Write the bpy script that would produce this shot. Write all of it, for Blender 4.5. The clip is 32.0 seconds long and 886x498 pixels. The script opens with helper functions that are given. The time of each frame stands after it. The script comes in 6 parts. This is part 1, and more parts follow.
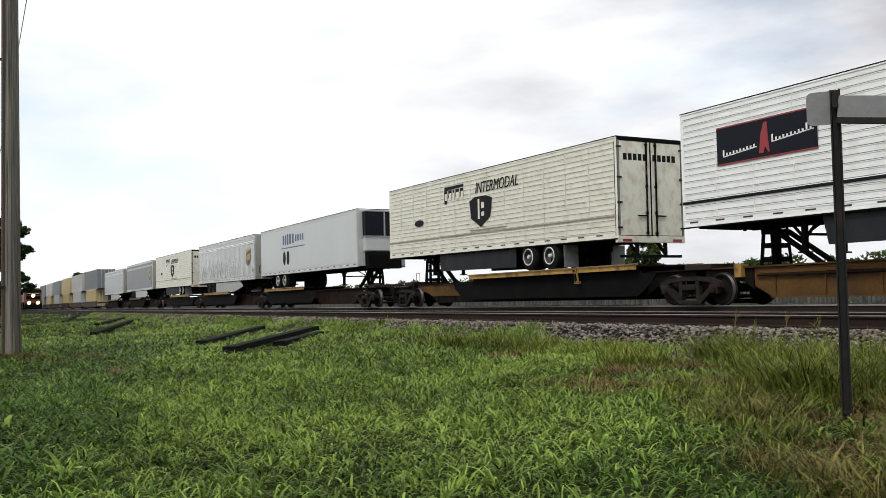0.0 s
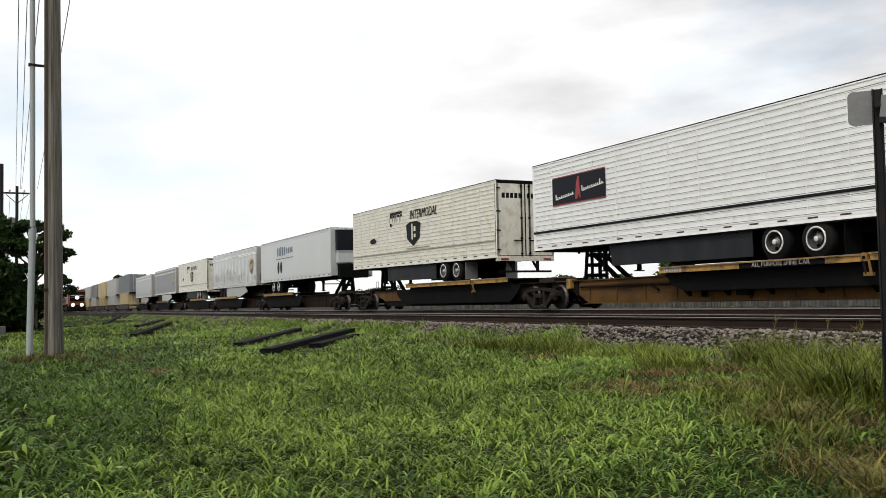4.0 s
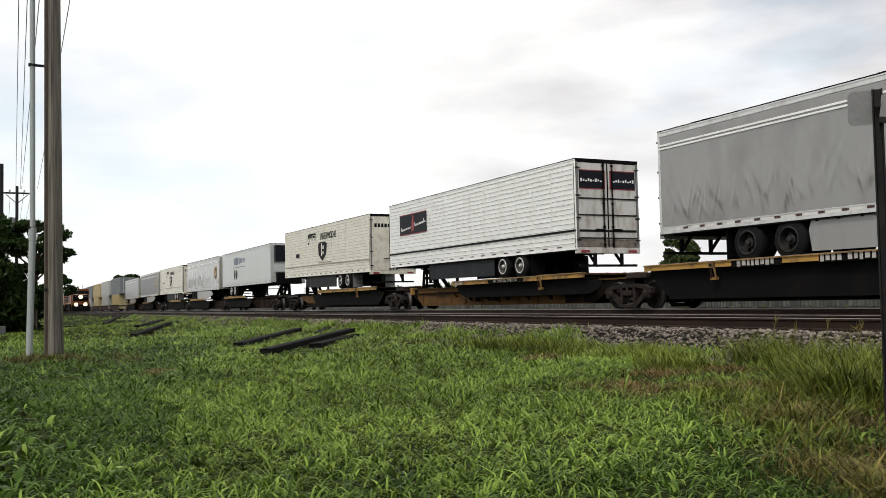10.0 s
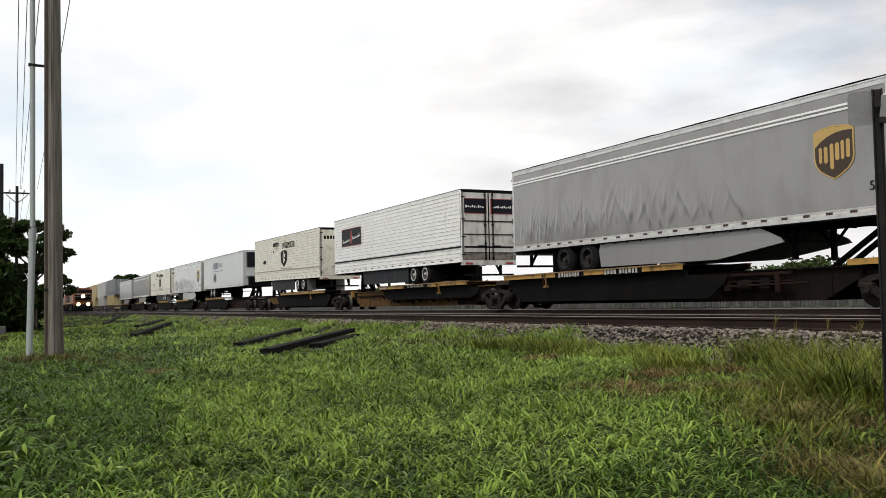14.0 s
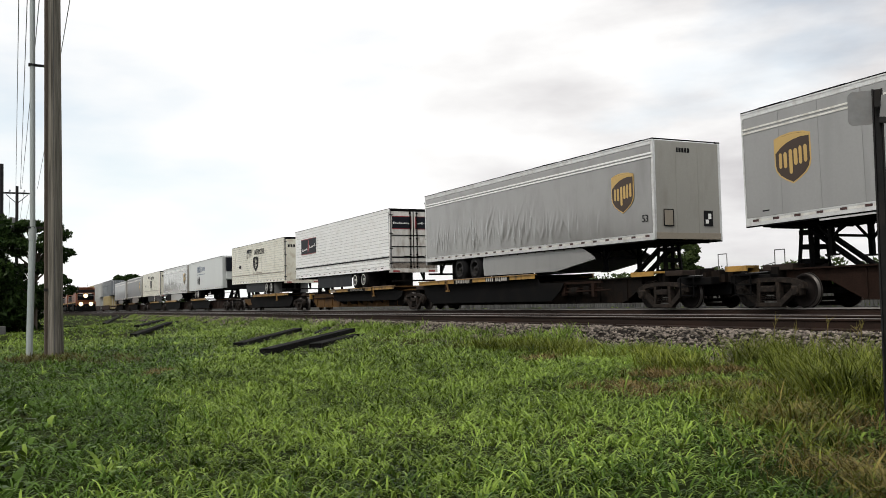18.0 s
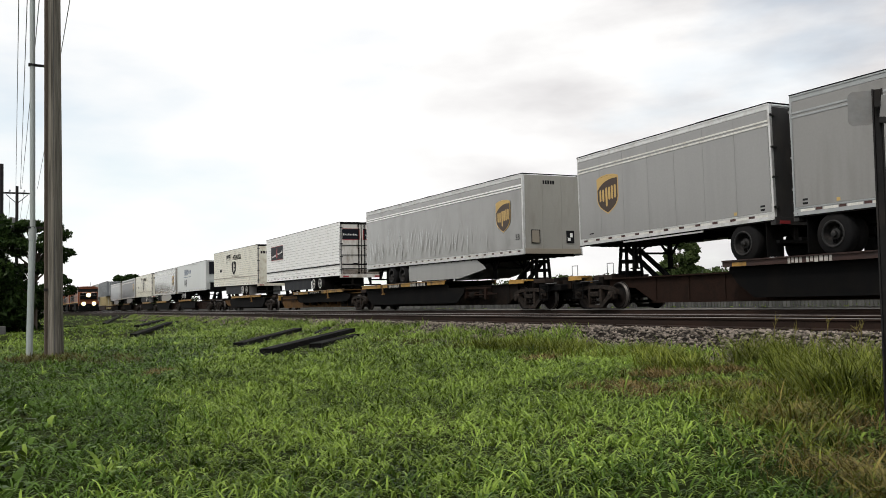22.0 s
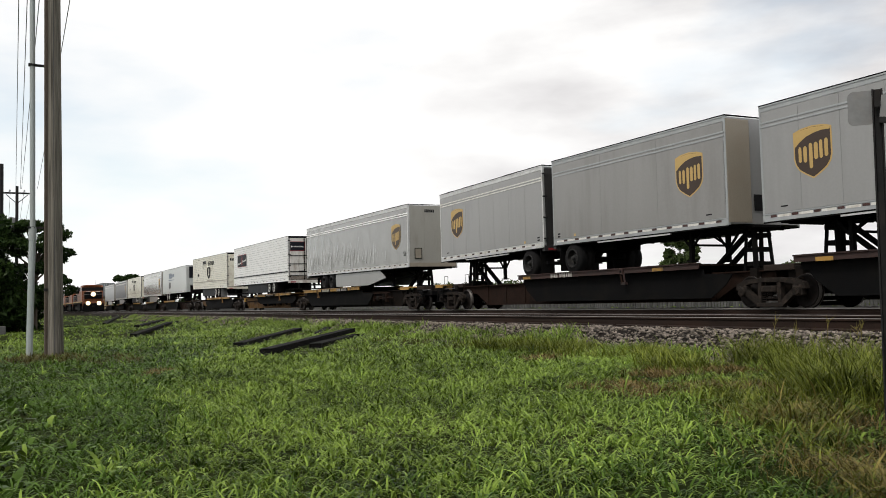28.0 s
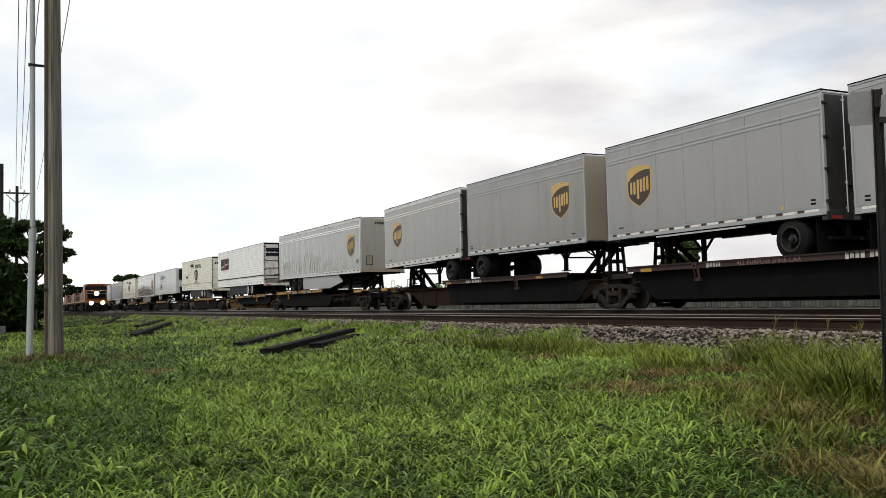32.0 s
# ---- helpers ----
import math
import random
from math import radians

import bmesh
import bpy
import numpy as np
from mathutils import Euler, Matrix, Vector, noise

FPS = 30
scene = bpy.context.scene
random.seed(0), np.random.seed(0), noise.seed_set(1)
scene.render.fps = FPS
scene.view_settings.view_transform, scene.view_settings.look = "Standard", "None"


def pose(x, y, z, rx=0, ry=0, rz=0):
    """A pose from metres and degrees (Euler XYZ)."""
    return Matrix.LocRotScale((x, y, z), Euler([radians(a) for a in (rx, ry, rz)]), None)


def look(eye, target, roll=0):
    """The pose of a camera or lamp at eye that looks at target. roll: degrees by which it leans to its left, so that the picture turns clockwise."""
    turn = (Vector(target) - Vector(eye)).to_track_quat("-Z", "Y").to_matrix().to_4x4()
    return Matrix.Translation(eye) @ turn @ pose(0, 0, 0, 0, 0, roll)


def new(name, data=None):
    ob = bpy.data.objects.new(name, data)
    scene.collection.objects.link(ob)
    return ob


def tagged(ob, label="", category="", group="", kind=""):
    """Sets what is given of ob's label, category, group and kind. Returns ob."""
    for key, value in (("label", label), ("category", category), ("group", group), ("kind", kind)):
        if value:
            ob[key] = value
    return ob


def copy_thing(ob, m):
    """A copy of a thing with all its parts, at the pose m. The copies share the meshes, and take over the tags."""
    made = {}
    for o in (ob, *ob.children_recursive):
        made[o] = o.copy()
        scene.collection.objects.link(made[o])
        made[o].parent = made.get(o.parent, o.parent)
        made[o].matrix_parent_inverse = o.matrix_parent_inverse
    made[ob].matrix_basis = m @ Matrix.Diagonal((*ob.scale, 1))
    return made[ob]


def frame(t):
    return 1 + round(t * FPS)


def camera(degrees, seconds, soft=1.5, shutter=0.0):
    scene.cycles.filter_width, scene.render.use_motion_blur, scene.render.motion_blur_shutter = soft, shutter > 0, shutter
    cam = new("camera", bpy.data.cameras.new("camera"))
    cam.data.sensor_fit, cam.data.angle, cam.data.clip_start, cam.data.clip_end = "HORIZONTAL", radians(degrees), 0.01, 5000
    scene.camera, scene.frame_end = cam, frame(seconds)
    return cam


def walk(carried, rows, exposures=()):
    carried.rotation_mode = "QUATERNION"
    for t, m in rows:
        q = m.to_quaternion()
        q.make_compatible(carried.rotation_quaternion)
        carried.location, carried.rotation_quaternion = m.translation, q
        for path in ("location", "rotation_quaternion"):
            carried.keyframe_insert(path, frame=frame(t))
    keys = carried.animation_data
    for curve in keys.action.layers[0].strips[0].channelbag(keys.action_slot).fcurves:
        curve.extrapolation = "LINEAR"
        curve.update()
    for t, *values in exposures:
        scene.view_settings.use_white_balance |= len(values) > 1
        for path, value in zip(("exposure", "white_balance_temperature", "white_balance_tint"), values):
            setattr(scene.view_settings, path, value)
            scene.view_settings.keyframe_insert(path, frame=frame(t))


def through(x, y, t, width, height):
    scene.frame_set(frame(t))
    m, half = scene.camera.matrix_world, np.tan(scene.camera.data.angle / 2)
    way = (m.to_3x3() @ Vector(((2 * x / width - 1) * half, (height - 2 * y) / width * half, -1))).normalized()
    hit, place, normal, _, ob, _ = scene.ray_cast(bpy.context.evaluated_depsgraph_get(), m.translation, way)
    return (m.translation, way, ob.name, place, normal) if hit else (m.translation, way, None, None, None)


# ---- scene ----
EYE = Vector((0.0, 0.0, 1.0))


def aim(yaw, pitch, roll):
    """The camera's pose; yaw is counted from straight across the tracks towards their far end."""
    a, b = radians(yaw), radians(pitch)
    return look(EYE, EYE + Vector((-math.sin(a) * math.cos(b), math.cos(a) * math.cos(b), math.sin(b))), roll)


cam = camera(53.0, 32.0, soft=0.65)
walk(cam, [
    (0.0, aim(61.709, 3.185, -1.35)),
    (0.5, aim(61.708, 3.197, -1.28)),
    (1.0, aim(61.737, 3.269, -1.16)),
    (1.5, aim(62.306, 3.362, -1.25)),
    (2.0, aim(62.964, 3.394, -1.25)),
    (2.5, aim(64.053, 3.410, -1.319)),
    (3.0, aim(64.024, 3.409, -1.322)),
    (3.5, aim(63.970, 3.402, -1.303)),
    (32.0, aim(63.970, 3.402, -1.303)),
], exposures=[(0.0, 0.0, 6400, 10), (4.0, 0.0, 6560, 10), (10.0, -0.02, 6600, 10), (32.0, -0.04, 6630, 10)])

# ---- world and sun: bright broken overcast ----
SUN_TURN, SUN_HEIGHT = radians(153), radians(53)
world = bpy.data.worlds.new("world")
scene.world = world
world.use_nodes = True
wn, wl = world.node_tree.nodes, world.node_tree.links
wn.clear()
w_out = wn.new("ShaderNodeOutputWorld")
w_bg = wn.new("ShaderNodeBackground")
w_sky = wn.new("ShaderNodeTexSky")
w_sky.sky_type, w_sky.sun_disc = "NISHITA", False
w_sky.sun_elevation, w_sky.sun_rotation = SUN_HEIGHT, SUN_TURN
w_blue = wn.new("ShaderNodeMixRGB")
w_blue.blend_type, w_blue.inputs[0].default_value = "MULTIPLY", 1.0
w_blue.inputs[2].default_value = (0.15, 0.175, 0.165, 1)
w_co = wn.new("ShaderNodeTexCoord")
w_map = wn.new("ShaderNodeMapping")
w_map.inputs["Scale"].default_value = (1.0, 1.0, 3.2)
w_map.inputs["Location"].default_value = (0.35, 0.2, 0.1)
w_cover = wn.new("ShaderNodeTexNoise")
w_cover.inputs["Scale"].default_value, w_cover.inputs["Detail"].default_value = 1.9, 7
w_ramp = wn.new("ShaderNodeValToRGB")
w_ramp.color_ramp.elements[0].position, w_ramp.color_ramp.elements[1].position = 0.34, 0.50
w_ramp.color_ramp.elements[0].color = (0.58, 0.58, 0.58, 1)
w_shade = wn.new("ShaderNodeTexNoise")
w_shade.inputs["Scale"].default_value, w_shade.inputs["Detail"].default_value = 4.2, 9
w_grey = wn.new("ShaderNodeValToRGB")
w_grey.color_ramp.elements[0].position, w_grey.color_ramp.elements[1].position = 0.30, 0.60
w_grey.color_ramp.elements[0].color = (1.07, 1.075, 1.08, 1)
w_grey.color_ramp.elements[1].color = (0.63, 0.617, 0.64, 1)
w_mix = wn.new("ShaderNodeMixRGB")
# the side away from the sun carries the greyer cloud
w_part = wn.new("ShaderNodeSeparateXYZ")
w_away = wn.new("ShaderNodeMapRange")
for i, v in enumerate((0.2, 0.75, 0.3, 1.0)):
    w_away.inputs[i + 1].default_value = v
w_times = wn.new("ShaderNodeMath")
w_times.operation = "MULTIPLY"
wl.new(w_co.outputs["Generated"], w_part.inputs[0])
wl.new(w_part.outputs[1], w_away.inputs[0])
wl.new(w_shade.outputs[0], w_times.inputs[0])
wl.new(w_away.outputs[0], w_times.inputs[1])
for a, b in ((w_co.outputs["Generated"], w_map.inputs[0]), (w_map.outputs[0], w_cover.inputs["Vector"]), (w_map.outputs[0], w_shade.inputs["Vector"]),
             (w_cover.outputs[0], w_ramp.inputs[0]), (w_times.outputs[0], w_grey.inputs[0]), (w_sky.outputs[0], w_blue.inputs[1]),
             (w_ramp.outputs[0], w_mix.inputs[0]), (w_blue.outputs[0], w_mix.inputs[1]), (w_grey.outputs[0], w_mix.inputs[2]),
             (w_mix.outputs[0], w_bg.inputs[0]), (w_bg.outputs[0], w_out.inputs[0])):
    wl.new(a, b)
w_bg.inputs[1].default_value = 1.0

sun = new("sun", bpy.data.lights.new("sun", "SUN"))
sun.data.energy, sun.data.angle, sun.data.color = 1.9, radians(10), (1.0, 0.96, 0.9)
sun.matrix_world = look((0, 0, 40), (-0.27 * 40, 0.54 * 40, 40 - 0.8 * 40))
# ---- materials ----
def surface(name, base, rough=0.6, metal=0.0, grain=False, vary=0.18, big=0.6, fine=25.0, bump=0.15, dirt=None, amount=0.5, stretch=(1, 1, 1), single=0.0, island=0.0, spec=0.5, coat=0.0):
    """A worn surface: colour that varies at two scales, dirt in patches or streaks, and fine relief."""
    m = bpy.data.materials.new(name)
    m.use_nodes = True
    n, l = m.node_tree.nodes, m.node_tree.links
    b = n["Principled BSDF"]
    b.inputs["Roughness"].default_value, b.inputs["Metallic"].default_value = rough, metal
    b.inputs["Specular IOR Level"].default_value = spec
    b.inputs["Coat Weight"].default_value, b.inputs["Coat Roughness"].default_value = coat, 0.2
    co = n.new("ShaderNodeTexCoord")
    mp = n.new("ShaderNodeMapping")
    mp.inputs["Scale"].default_value = stretch
    info, shift = n.new("ShaderNodeObjectInfo"), n.new("ShaderNodeVectorMath")
    shift.operation = "MULTIPLY_ADD"
    l.new(info.outputs["Random"], shift.inputs[0])
    shift.inputs[1].default_value = (37.0, 23.0, 51.0)
    l.new(co.outputs["Object"], shift.inputs[2])
    l.new(shift.outputs[0], mp.inputs[0])
    large, small = n.new("ShaderNodeTexNoise"), n.new("ShaderNodeTexNoise")
    for t, s in ((large, big), (small, fine)):
        t.inputs["Scale"].default_value, t.inputs["Detail"].default_value = s, 5
    l.new(mp.outputs[0], large.inputs["Vector"])
    l.new((mp if grain else shift).outputs[0], small.inputs["Vector"])
    spread = n.new("ShaderNodeMath")
    spread.operation = "ADD"
    l.new(large.outputs[0], spread.inputs[0])
    l.new(small.outputs[0], spread.inputs[1])
    tone = n.new("ShaderNodeMapRange")
    for i, v in enumerate((0.6, 1.4, 1 - vary, 1 + vary)):
        tone.inputs[i + 1].default_value = v
    l.new(spread.outputs[0], tone.inputs[0])
    value = tone.outputs[0]
    for on, socket, node in ((single, "Random", "ShaderNodeObjectInfo"), (island, "Random Per Island", "ShaderNodeNewGeometry")):
        if on:
            info, rng, mul = n.new(node), n.new("ShaderNodeMapRange"), n.new("ShaderNodeMath")
            rng.inputs[3].default_value, rng.inputs[4].default_value = 1 - on, 1 + on
            l.new(info.outputs[socket], rng.inputs[0])
            mul.operation = "MULTIPLY"
            l.new(value, mul.inputs[0])
            l.new(rng.outputs[0], mul.inputs[1])
            value = mul.outputs[0]
    tint = n.new("ShaderNodeMixRGB")
    tint.blend_type, tint.inputs[0].default_value = "MULTIPLY", 1.0
    tint.inputs[1].default_value = (*base, 1)
    l.new(value, tint.inputs[2])
    colour = tint.outputs[0]
    if dirt:
        patch, ramp, mix = n.new("ShaderNodeTexNoise"), n.new("ShaderNodeMapRange"), n.new("ShaderNodeMixRGB")
        patch.inputs["Scale"].default_value, patch.inputs["Detail"].default_value = big * 2.3, 8
        l.new(mp.outputs[0], patch.inputs["Vector"])
        for i, v in enumerate((0.48, 0.72, 0.0, amount)):
            ramp.inputs[i + 1].default_value = v
        l.new(patch.outputs[0], ramp.inputs[0])
        l.new(ramp.outputs[0], mix.inputs[0])
        l.new(colour, mix.inputs[1])
        mix.inputs[2].default_value = (*dirt, 1)
        colour = mix.outputs[0]
    l.new(colour, b.inputs["Base Color"])
    if bump:
        bp = n.new("ShaderNodeBump")
        bp.inputs["Strength"].default_value, bp.inputs["Distance"].default_value = bump, 0.02
        l.new(small.outputs[0], bp.inputs["Height"])
        l.new(bp.outputs[0], b.inputs["Normal"])
    return m


def glow(name, colour, strength):
    m = bpy.data.materials.new(name)
    m.use_nodes = True
    b = m.node_tree.nodes["Principled BSDF"]
    b.inputs["Base Color"].default_value = (*colour, 1)
    b.inputs["Emission Color"].default_value = (*colour, 1)
    b.inputs["Emission Strength"].default_value = strength
    return m


def foliage(name, base, other, through=0.35, shine=0.09):
    """Leaves or blades: the colour differs from piece to piece, light passes through."""
    m = bpy.data.materials.new(name)
    m.use_nodes = True
    n, l = m.node_tree.nodes, m.node_tree.links
    b, out = n["Principled BSDF"], n["Material Output"]
    b.inputs["Roughness"].default_value = 0.38
    b.inputs["Specular IOR Level"].default_value = shine
    b.inputs["Specular Tint"].default_value = (0.95, 1.0, 0.85, 1)
    geo, ramp = n.new("ShaderNodeNewGeometry"), n.new("ShaderNodeMixRGB")
    co, patch, add = n.new("ShaderNodeTexCoord"), n.new("ShaderNodeTexNoise"), n.new("ShaderNodeMath")
    patch.inputs["Scale"].default_value, patch.inputs["Detail"].default_value = 0.45, 4
    l.new(co.outputs["Object"], patch.inputs["Vector"])
    add.operation, add.use_clamp = "MULTIPLY_ADD", True
    l.new(geo.outputs["Random Per Island"], add.inputs[0])
    add.inputs[1].default_value = 0.68
    rng = n.new("ShaderNodeMapRange")
    for i, v in enumerate((0.3, 0.7, -0.2, 0.35)):
        rng.inputs[i + 1].default_value = v
    l.new(patch.outputs[0], rng.inputs[0])
    plant, own, both = n.new("ShaderNodeTexNoise"), n.new("ShaderNodeMapRange"), n.new("ShaderNodeMath")
    plant.inputs["Scale"].default_value, plant.inputs["Detail"].default_value = 4.5, 3
    l.new(co.outputs["Object"], plant.inputs["Vector"])
    for i, v in enumerate((0.36, 0.64, -0.18, 0.30)):
        own.inputs[i + 1].default_value = v
    l.new(plant.outputs[0], own.inputs[0])
    both.operation = "ADD"
    l.new(own.outputs[0], both.inputs[0])
    l.new(rng.outputs[0], both.inputs[1])
    l.new(both.outputs[0], add.inputs[2])
    ramp.inputs[1].default_value, ramp.inputs[2].default_value = (*base, 1), (*other, 1)
    l.new(add.outputs[0], ramp.inputs[0])
    l.new(ramp.outputs[0], b.inputs["Base Color"])
    tr, mix = n.new("ShaderNodeBsdfTranslucent"), n.new("ShaderNodeMixShader")
    l.new(ramp.outputs[0], tr.inputs[0])
    mix.inputs[0].default_value = through
    l.new(b.outputs[0], mix.inputs[1])
    l.new(tr.outputs[0], mix.inputs[2])
    l.new(mix.outputs[0], out.inputs[0])
    return m


M = dict(
    soil=surface("soil", (0.017, 0.024, 0.006), 0.95, vary=0.35, big=0.25, fine=9, bump=0.6, dirt=(0.05, 0.042, 0.02), amount=0.5, spec=0.02),
    # bed far darker than its stones: the shade in their gaps is its colour
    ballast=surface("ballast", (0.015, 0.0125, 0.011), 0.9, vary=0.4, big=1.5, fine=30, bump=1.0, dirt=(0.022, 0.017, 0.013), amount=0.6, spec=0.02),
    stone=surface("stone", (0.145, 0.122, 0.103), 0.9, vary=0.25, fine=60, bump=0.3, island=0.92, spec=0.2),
    rail_side=surface("rail_side", (0.02, 0.012, 0.009), 0.8, 0.2, vary=0.3, big=0.8, fine=40, dirt=(0.035, 0.018, 0.012), spec=0.2),
    dull_rail=surface("dull_rail_head", (0.15, 0.135, 0.125), 0.5, 0.3, vary=0.3, big=1.2, fine=30, bump=0.1, dirt=(0.04, 0.026, 0.02), amount=0.8),
    rail_top=surface("rail_top", (0.27, 0.255, 0.24), 0.45, 0.5, vary=0.12, big=0.7, fine=30, bump=0.05),
    tie=surface("tie", (0.028, 0.022, 0.018), 0.9, vary=0.3, big=2, fine=40, bump=0.6, stretch=(6, 1, 6), dirt=(0.06, 0.05, 0.043), amount=0.5, single=0.3, spec=0.1),
    old_tie=surface("old_tie", (0.008, 0.0075, 0.0075), 0.85, vary=0.4, big=3, fine=50, bump=0.5, stretch=(1, 8, 8), dirt=(0.022, 0.02, 0.019), amount=0.5, spec=0.08),
    white=surface("white_paint", coat=0.3, base=(0.80, 0.80, 0.78), rough=0.42, vary=0.05, big=0.7, fine=20, bump=0.03, dirt=(0.55, 0.52, 0.46), amount=0.35, stretch=(1.6, 1.6, 0.35)),
    cream=surface("yellowed_white_paint", coat=0.3, base=(0.70, 0.68, 0.575), rough=0.45, vary=0.07, big=0.7, fine=20, bump=0.03, dirt=(0.50, 0.44, 0.30), amount=0.5, stretch=(1.6, 1.6, 0.35)),
    silver=surface("silver_paint", coat=0.45, base=(0.245, 0.242, 0.236), rough=0.34, metal=0.2, spec=0.8, vary=0.06, big=0.5, fine=15, bump=0.03, dirt=(0.18, 0.18, 0.175), amount=0.4, stretch=(2.2, 2.2, 0.3)),
    sheet=surface("dented_silver_sheet", coat=0.4, base=(0.215, 0.211, 0.202), rough=0.22, metal=0.25, spec=1.0, vary=0.04, big=0.5, fine=3.0, bump=0.12, dirt=(0.115, 0.108, 0.10), amount=0.5, stretch=(1.2, 1.2, 0.5)),
    dark_silver=surface("dull_grey_paint", coat=0.12, base=(0.17, 0.175, 0.18), rough=0.5, metal=0.1, vary=0.08, dirt=(0.11, 0.11, 0.11), amount=0.4, stretch=(2, 2, 0.3)),
    pale=surface("pale_silver_paint", coat=0.15, base=(0.30, 0.315, 0.32), rough=0.42, metal=0.1, vary=0.08, dirt=(0.45, 0.45, 0.45), amount=0.4, stretch=(2, 2, 0.3)),
    light=surface("off_white_paint", coat=0.3, base=(0.46, 0.48, 0.47), rough=0.42, vary=0.05, dirt=(0.5, 0.5, 0.48), amount=0.3, stretch=(1.6, 1.6, 0.35)),
    alu=surface("aluminium", (0.62, 0.62, 0.61), 0.38, 0.6, vary=0.1, big=2, fine=30, bump=0.05, dirt=(0.32, 0.29, 0.26), amount=0.5),
    dirty_door=surface("dirty_white_door", (0.60, 0.585, 0.55), 0.5, 0.1, vary=0.12, big=1.3, fine=25, bump=0.06, dirt=(0.28, 0.23, 0.18), amount=0.75, stretch=(1.5, 1.5, 0.5)),
    stained=surface("stained_cream_door", (0.68, 0.66, 0.56), 0.5, vary=0.1, big=1.6, fine=25, bump=0.06, dirt=(0.34, 0.23, 0.12), amount=0.5, stretch=(1, 1, 0.8)),
    dark_door=surface("dark_grey_door", (0.028, 0.027, 0.027), 0.6, vary=0.2, big=1.3, fine=25, bump=0.06, dirt=(0.05, 0.045, 0.04), amount=0.5, stretch=(1.5, 1.5, 0.5), spec=0.25),
    trim=surface("cream_white_trim", (0.66, 0.65, 0.61), 0.5, vary=0.12, big=1.6, fine=20, bump=0.05, dirt=(0.36, 0.31, 0.25), amount=0.6, stretch=(1.2, 1.2, 1.2)),
    dish=surface("dull_wheel_dish", (0.16, 0.155, 0.15), 0.4, 0.6, vary=0.25, big=5, dirt=(0.03, 0.025, 0.02), amount=0.8),
    kick=surface("rust_stained_plate", (0.22, 0.19, 0.16), 0.6, 0.1, vary=0.25, big=2.5, fine=25, bump=0.1, dirt=(0.05, 0.03, 0.02), amount=0.9),
    dull_silver=surface("dull_silver_paint", coat=0.45, base=(0.218, 0.213, 0.204), rough=0.36, metal=0.15, spec=0.6, vary=0.07, big=0.5, fine=15, bump=0.03, dirt=(0.15, 0.14, 0.13), amount=0.5, stretch=(2.2, 2.2, 0.3)),
    tan=surface("tan_nose_sheet", (0.27, 0.235, 0.185), 0.55, 0.1, vary=0.1, dirt=(0.25, 0.2, 0.15), amount=0.5),
    rubber=surface("rubber", (0.007, 0.007, 0.0075), 0.85, vary=0.3, fine=40, bump=0.2, dirt=(0.022, 0.019, 0.017), amount=0.5, spec=0.12),
    rim=surface("painted_rim", (0.68, 0.68, 0.66), 0.45, 0.3, vary=0.12, big=4, dirt=(0.25, 0.2, 0.15), amount=0.6),
    dark_rim=surface("dusty_dark_rim", (0.02, 0.02, 0.02), 0.6, 0.2, vary=0.3, big=3, dirt=(0.07, 0.06, 0.055), amount=0.5, spec=0.2),
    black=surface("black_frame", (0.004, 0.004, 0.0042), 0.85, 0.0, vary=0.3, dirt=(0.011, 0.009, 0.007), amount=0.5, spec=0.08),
    skirt=surface("dark_skirt", (0.015, 0.017, 0.021), 0.6, vary=0.2, dirt=(0.035, 0.034, 0.033), amount=0.5, stretch=(1, 1, 0.4), spec=0.15),
    brown=surface("shield_brown", (0.035, 0.017, 0.008), 0.45, vary=0.1),
    gold=surface("shield_gold", (0.47, 0.31, 0.10), 0.45, vary=0.08),
    red=surface("red_vinyl", (0.26, 0.022, 0.026), 0.5, vary=0.1),
    navy=surface("dark_navy_vinyl", (0.008, 0.009, 0.014), 0.5, vary=0.12, spec=0.12),
    ink=surface("black_vinyl", (0.008, 0.008, 0.009), 0.6, vary=0.15, spec=0.12),
    ink_blue=surface("faded_blue_vinyl", (0.05, 0.08, 0.14), 0.5, vary=0.15),
    tape=surface("dull_red_tape", (0.05, 0.016, 0.013), 0.6, vary=0.2, big=2, dirt=(0.03, 0.02, 0.018), amount=0.7),
    faded=surface("faded_white_stencil", (0.42, 0.40, 0.37), 0.7, vary=0.2, big=3, dirt=(0.12, 0.1, 0.08), amount=0.7),
    faded_red=surface("reddish_faded_stencil", (0.20, 0.125, 0.105), 0.7, vary=0.2, big=3, dirt=(0.07, 0.035, 0.03), amount=0.7),
    rust=surface("rusty_gear", (0.019, 0.0105, 0.0075), 0.85, vary=0.35, big=2, fine=30, bump=0.3, dirt=(0.011, 0.008, 0.006), amount=0.8, spec=0.08),
    yellow=surface("weathered_yellow", (0.38, 0.21, 0.04), 0.6, vary=0.2, big=1.3, fine=25, bump=0.15, dirt=(0.035, 0.022, 0.012), amount=0.95, stretch=(0.8, 0.8, 0.8)),
    old_yellow=surface("faded_dirty_yellow", (0.20, 0.105, 0.022), 0.75, vary=0.25, big=1.3, fine=25, bump=0.2, dirt=(0.035, 0.022, 0.014), amount=0.9),
    nose=surface("beige_nose_sheet", (0.30, 0.29, 0.26), 0.5, 0.1, vary=0.07, big=0.8, dirt=(0.2, 0.18, 0.15), amount=0.4, stretch=(1.5, 1.5, 0.5)),
    sill=surface("rusty_yellow_sill", (0.095, 0.047, 0.012), 0.8, vary=0.35, big=0.5, fine=25, bump=0.2, dirt=(0.018, 0.012, 0.008), amount=0.95, stretch=(0.5, 1, 1.2), spec=0.2),
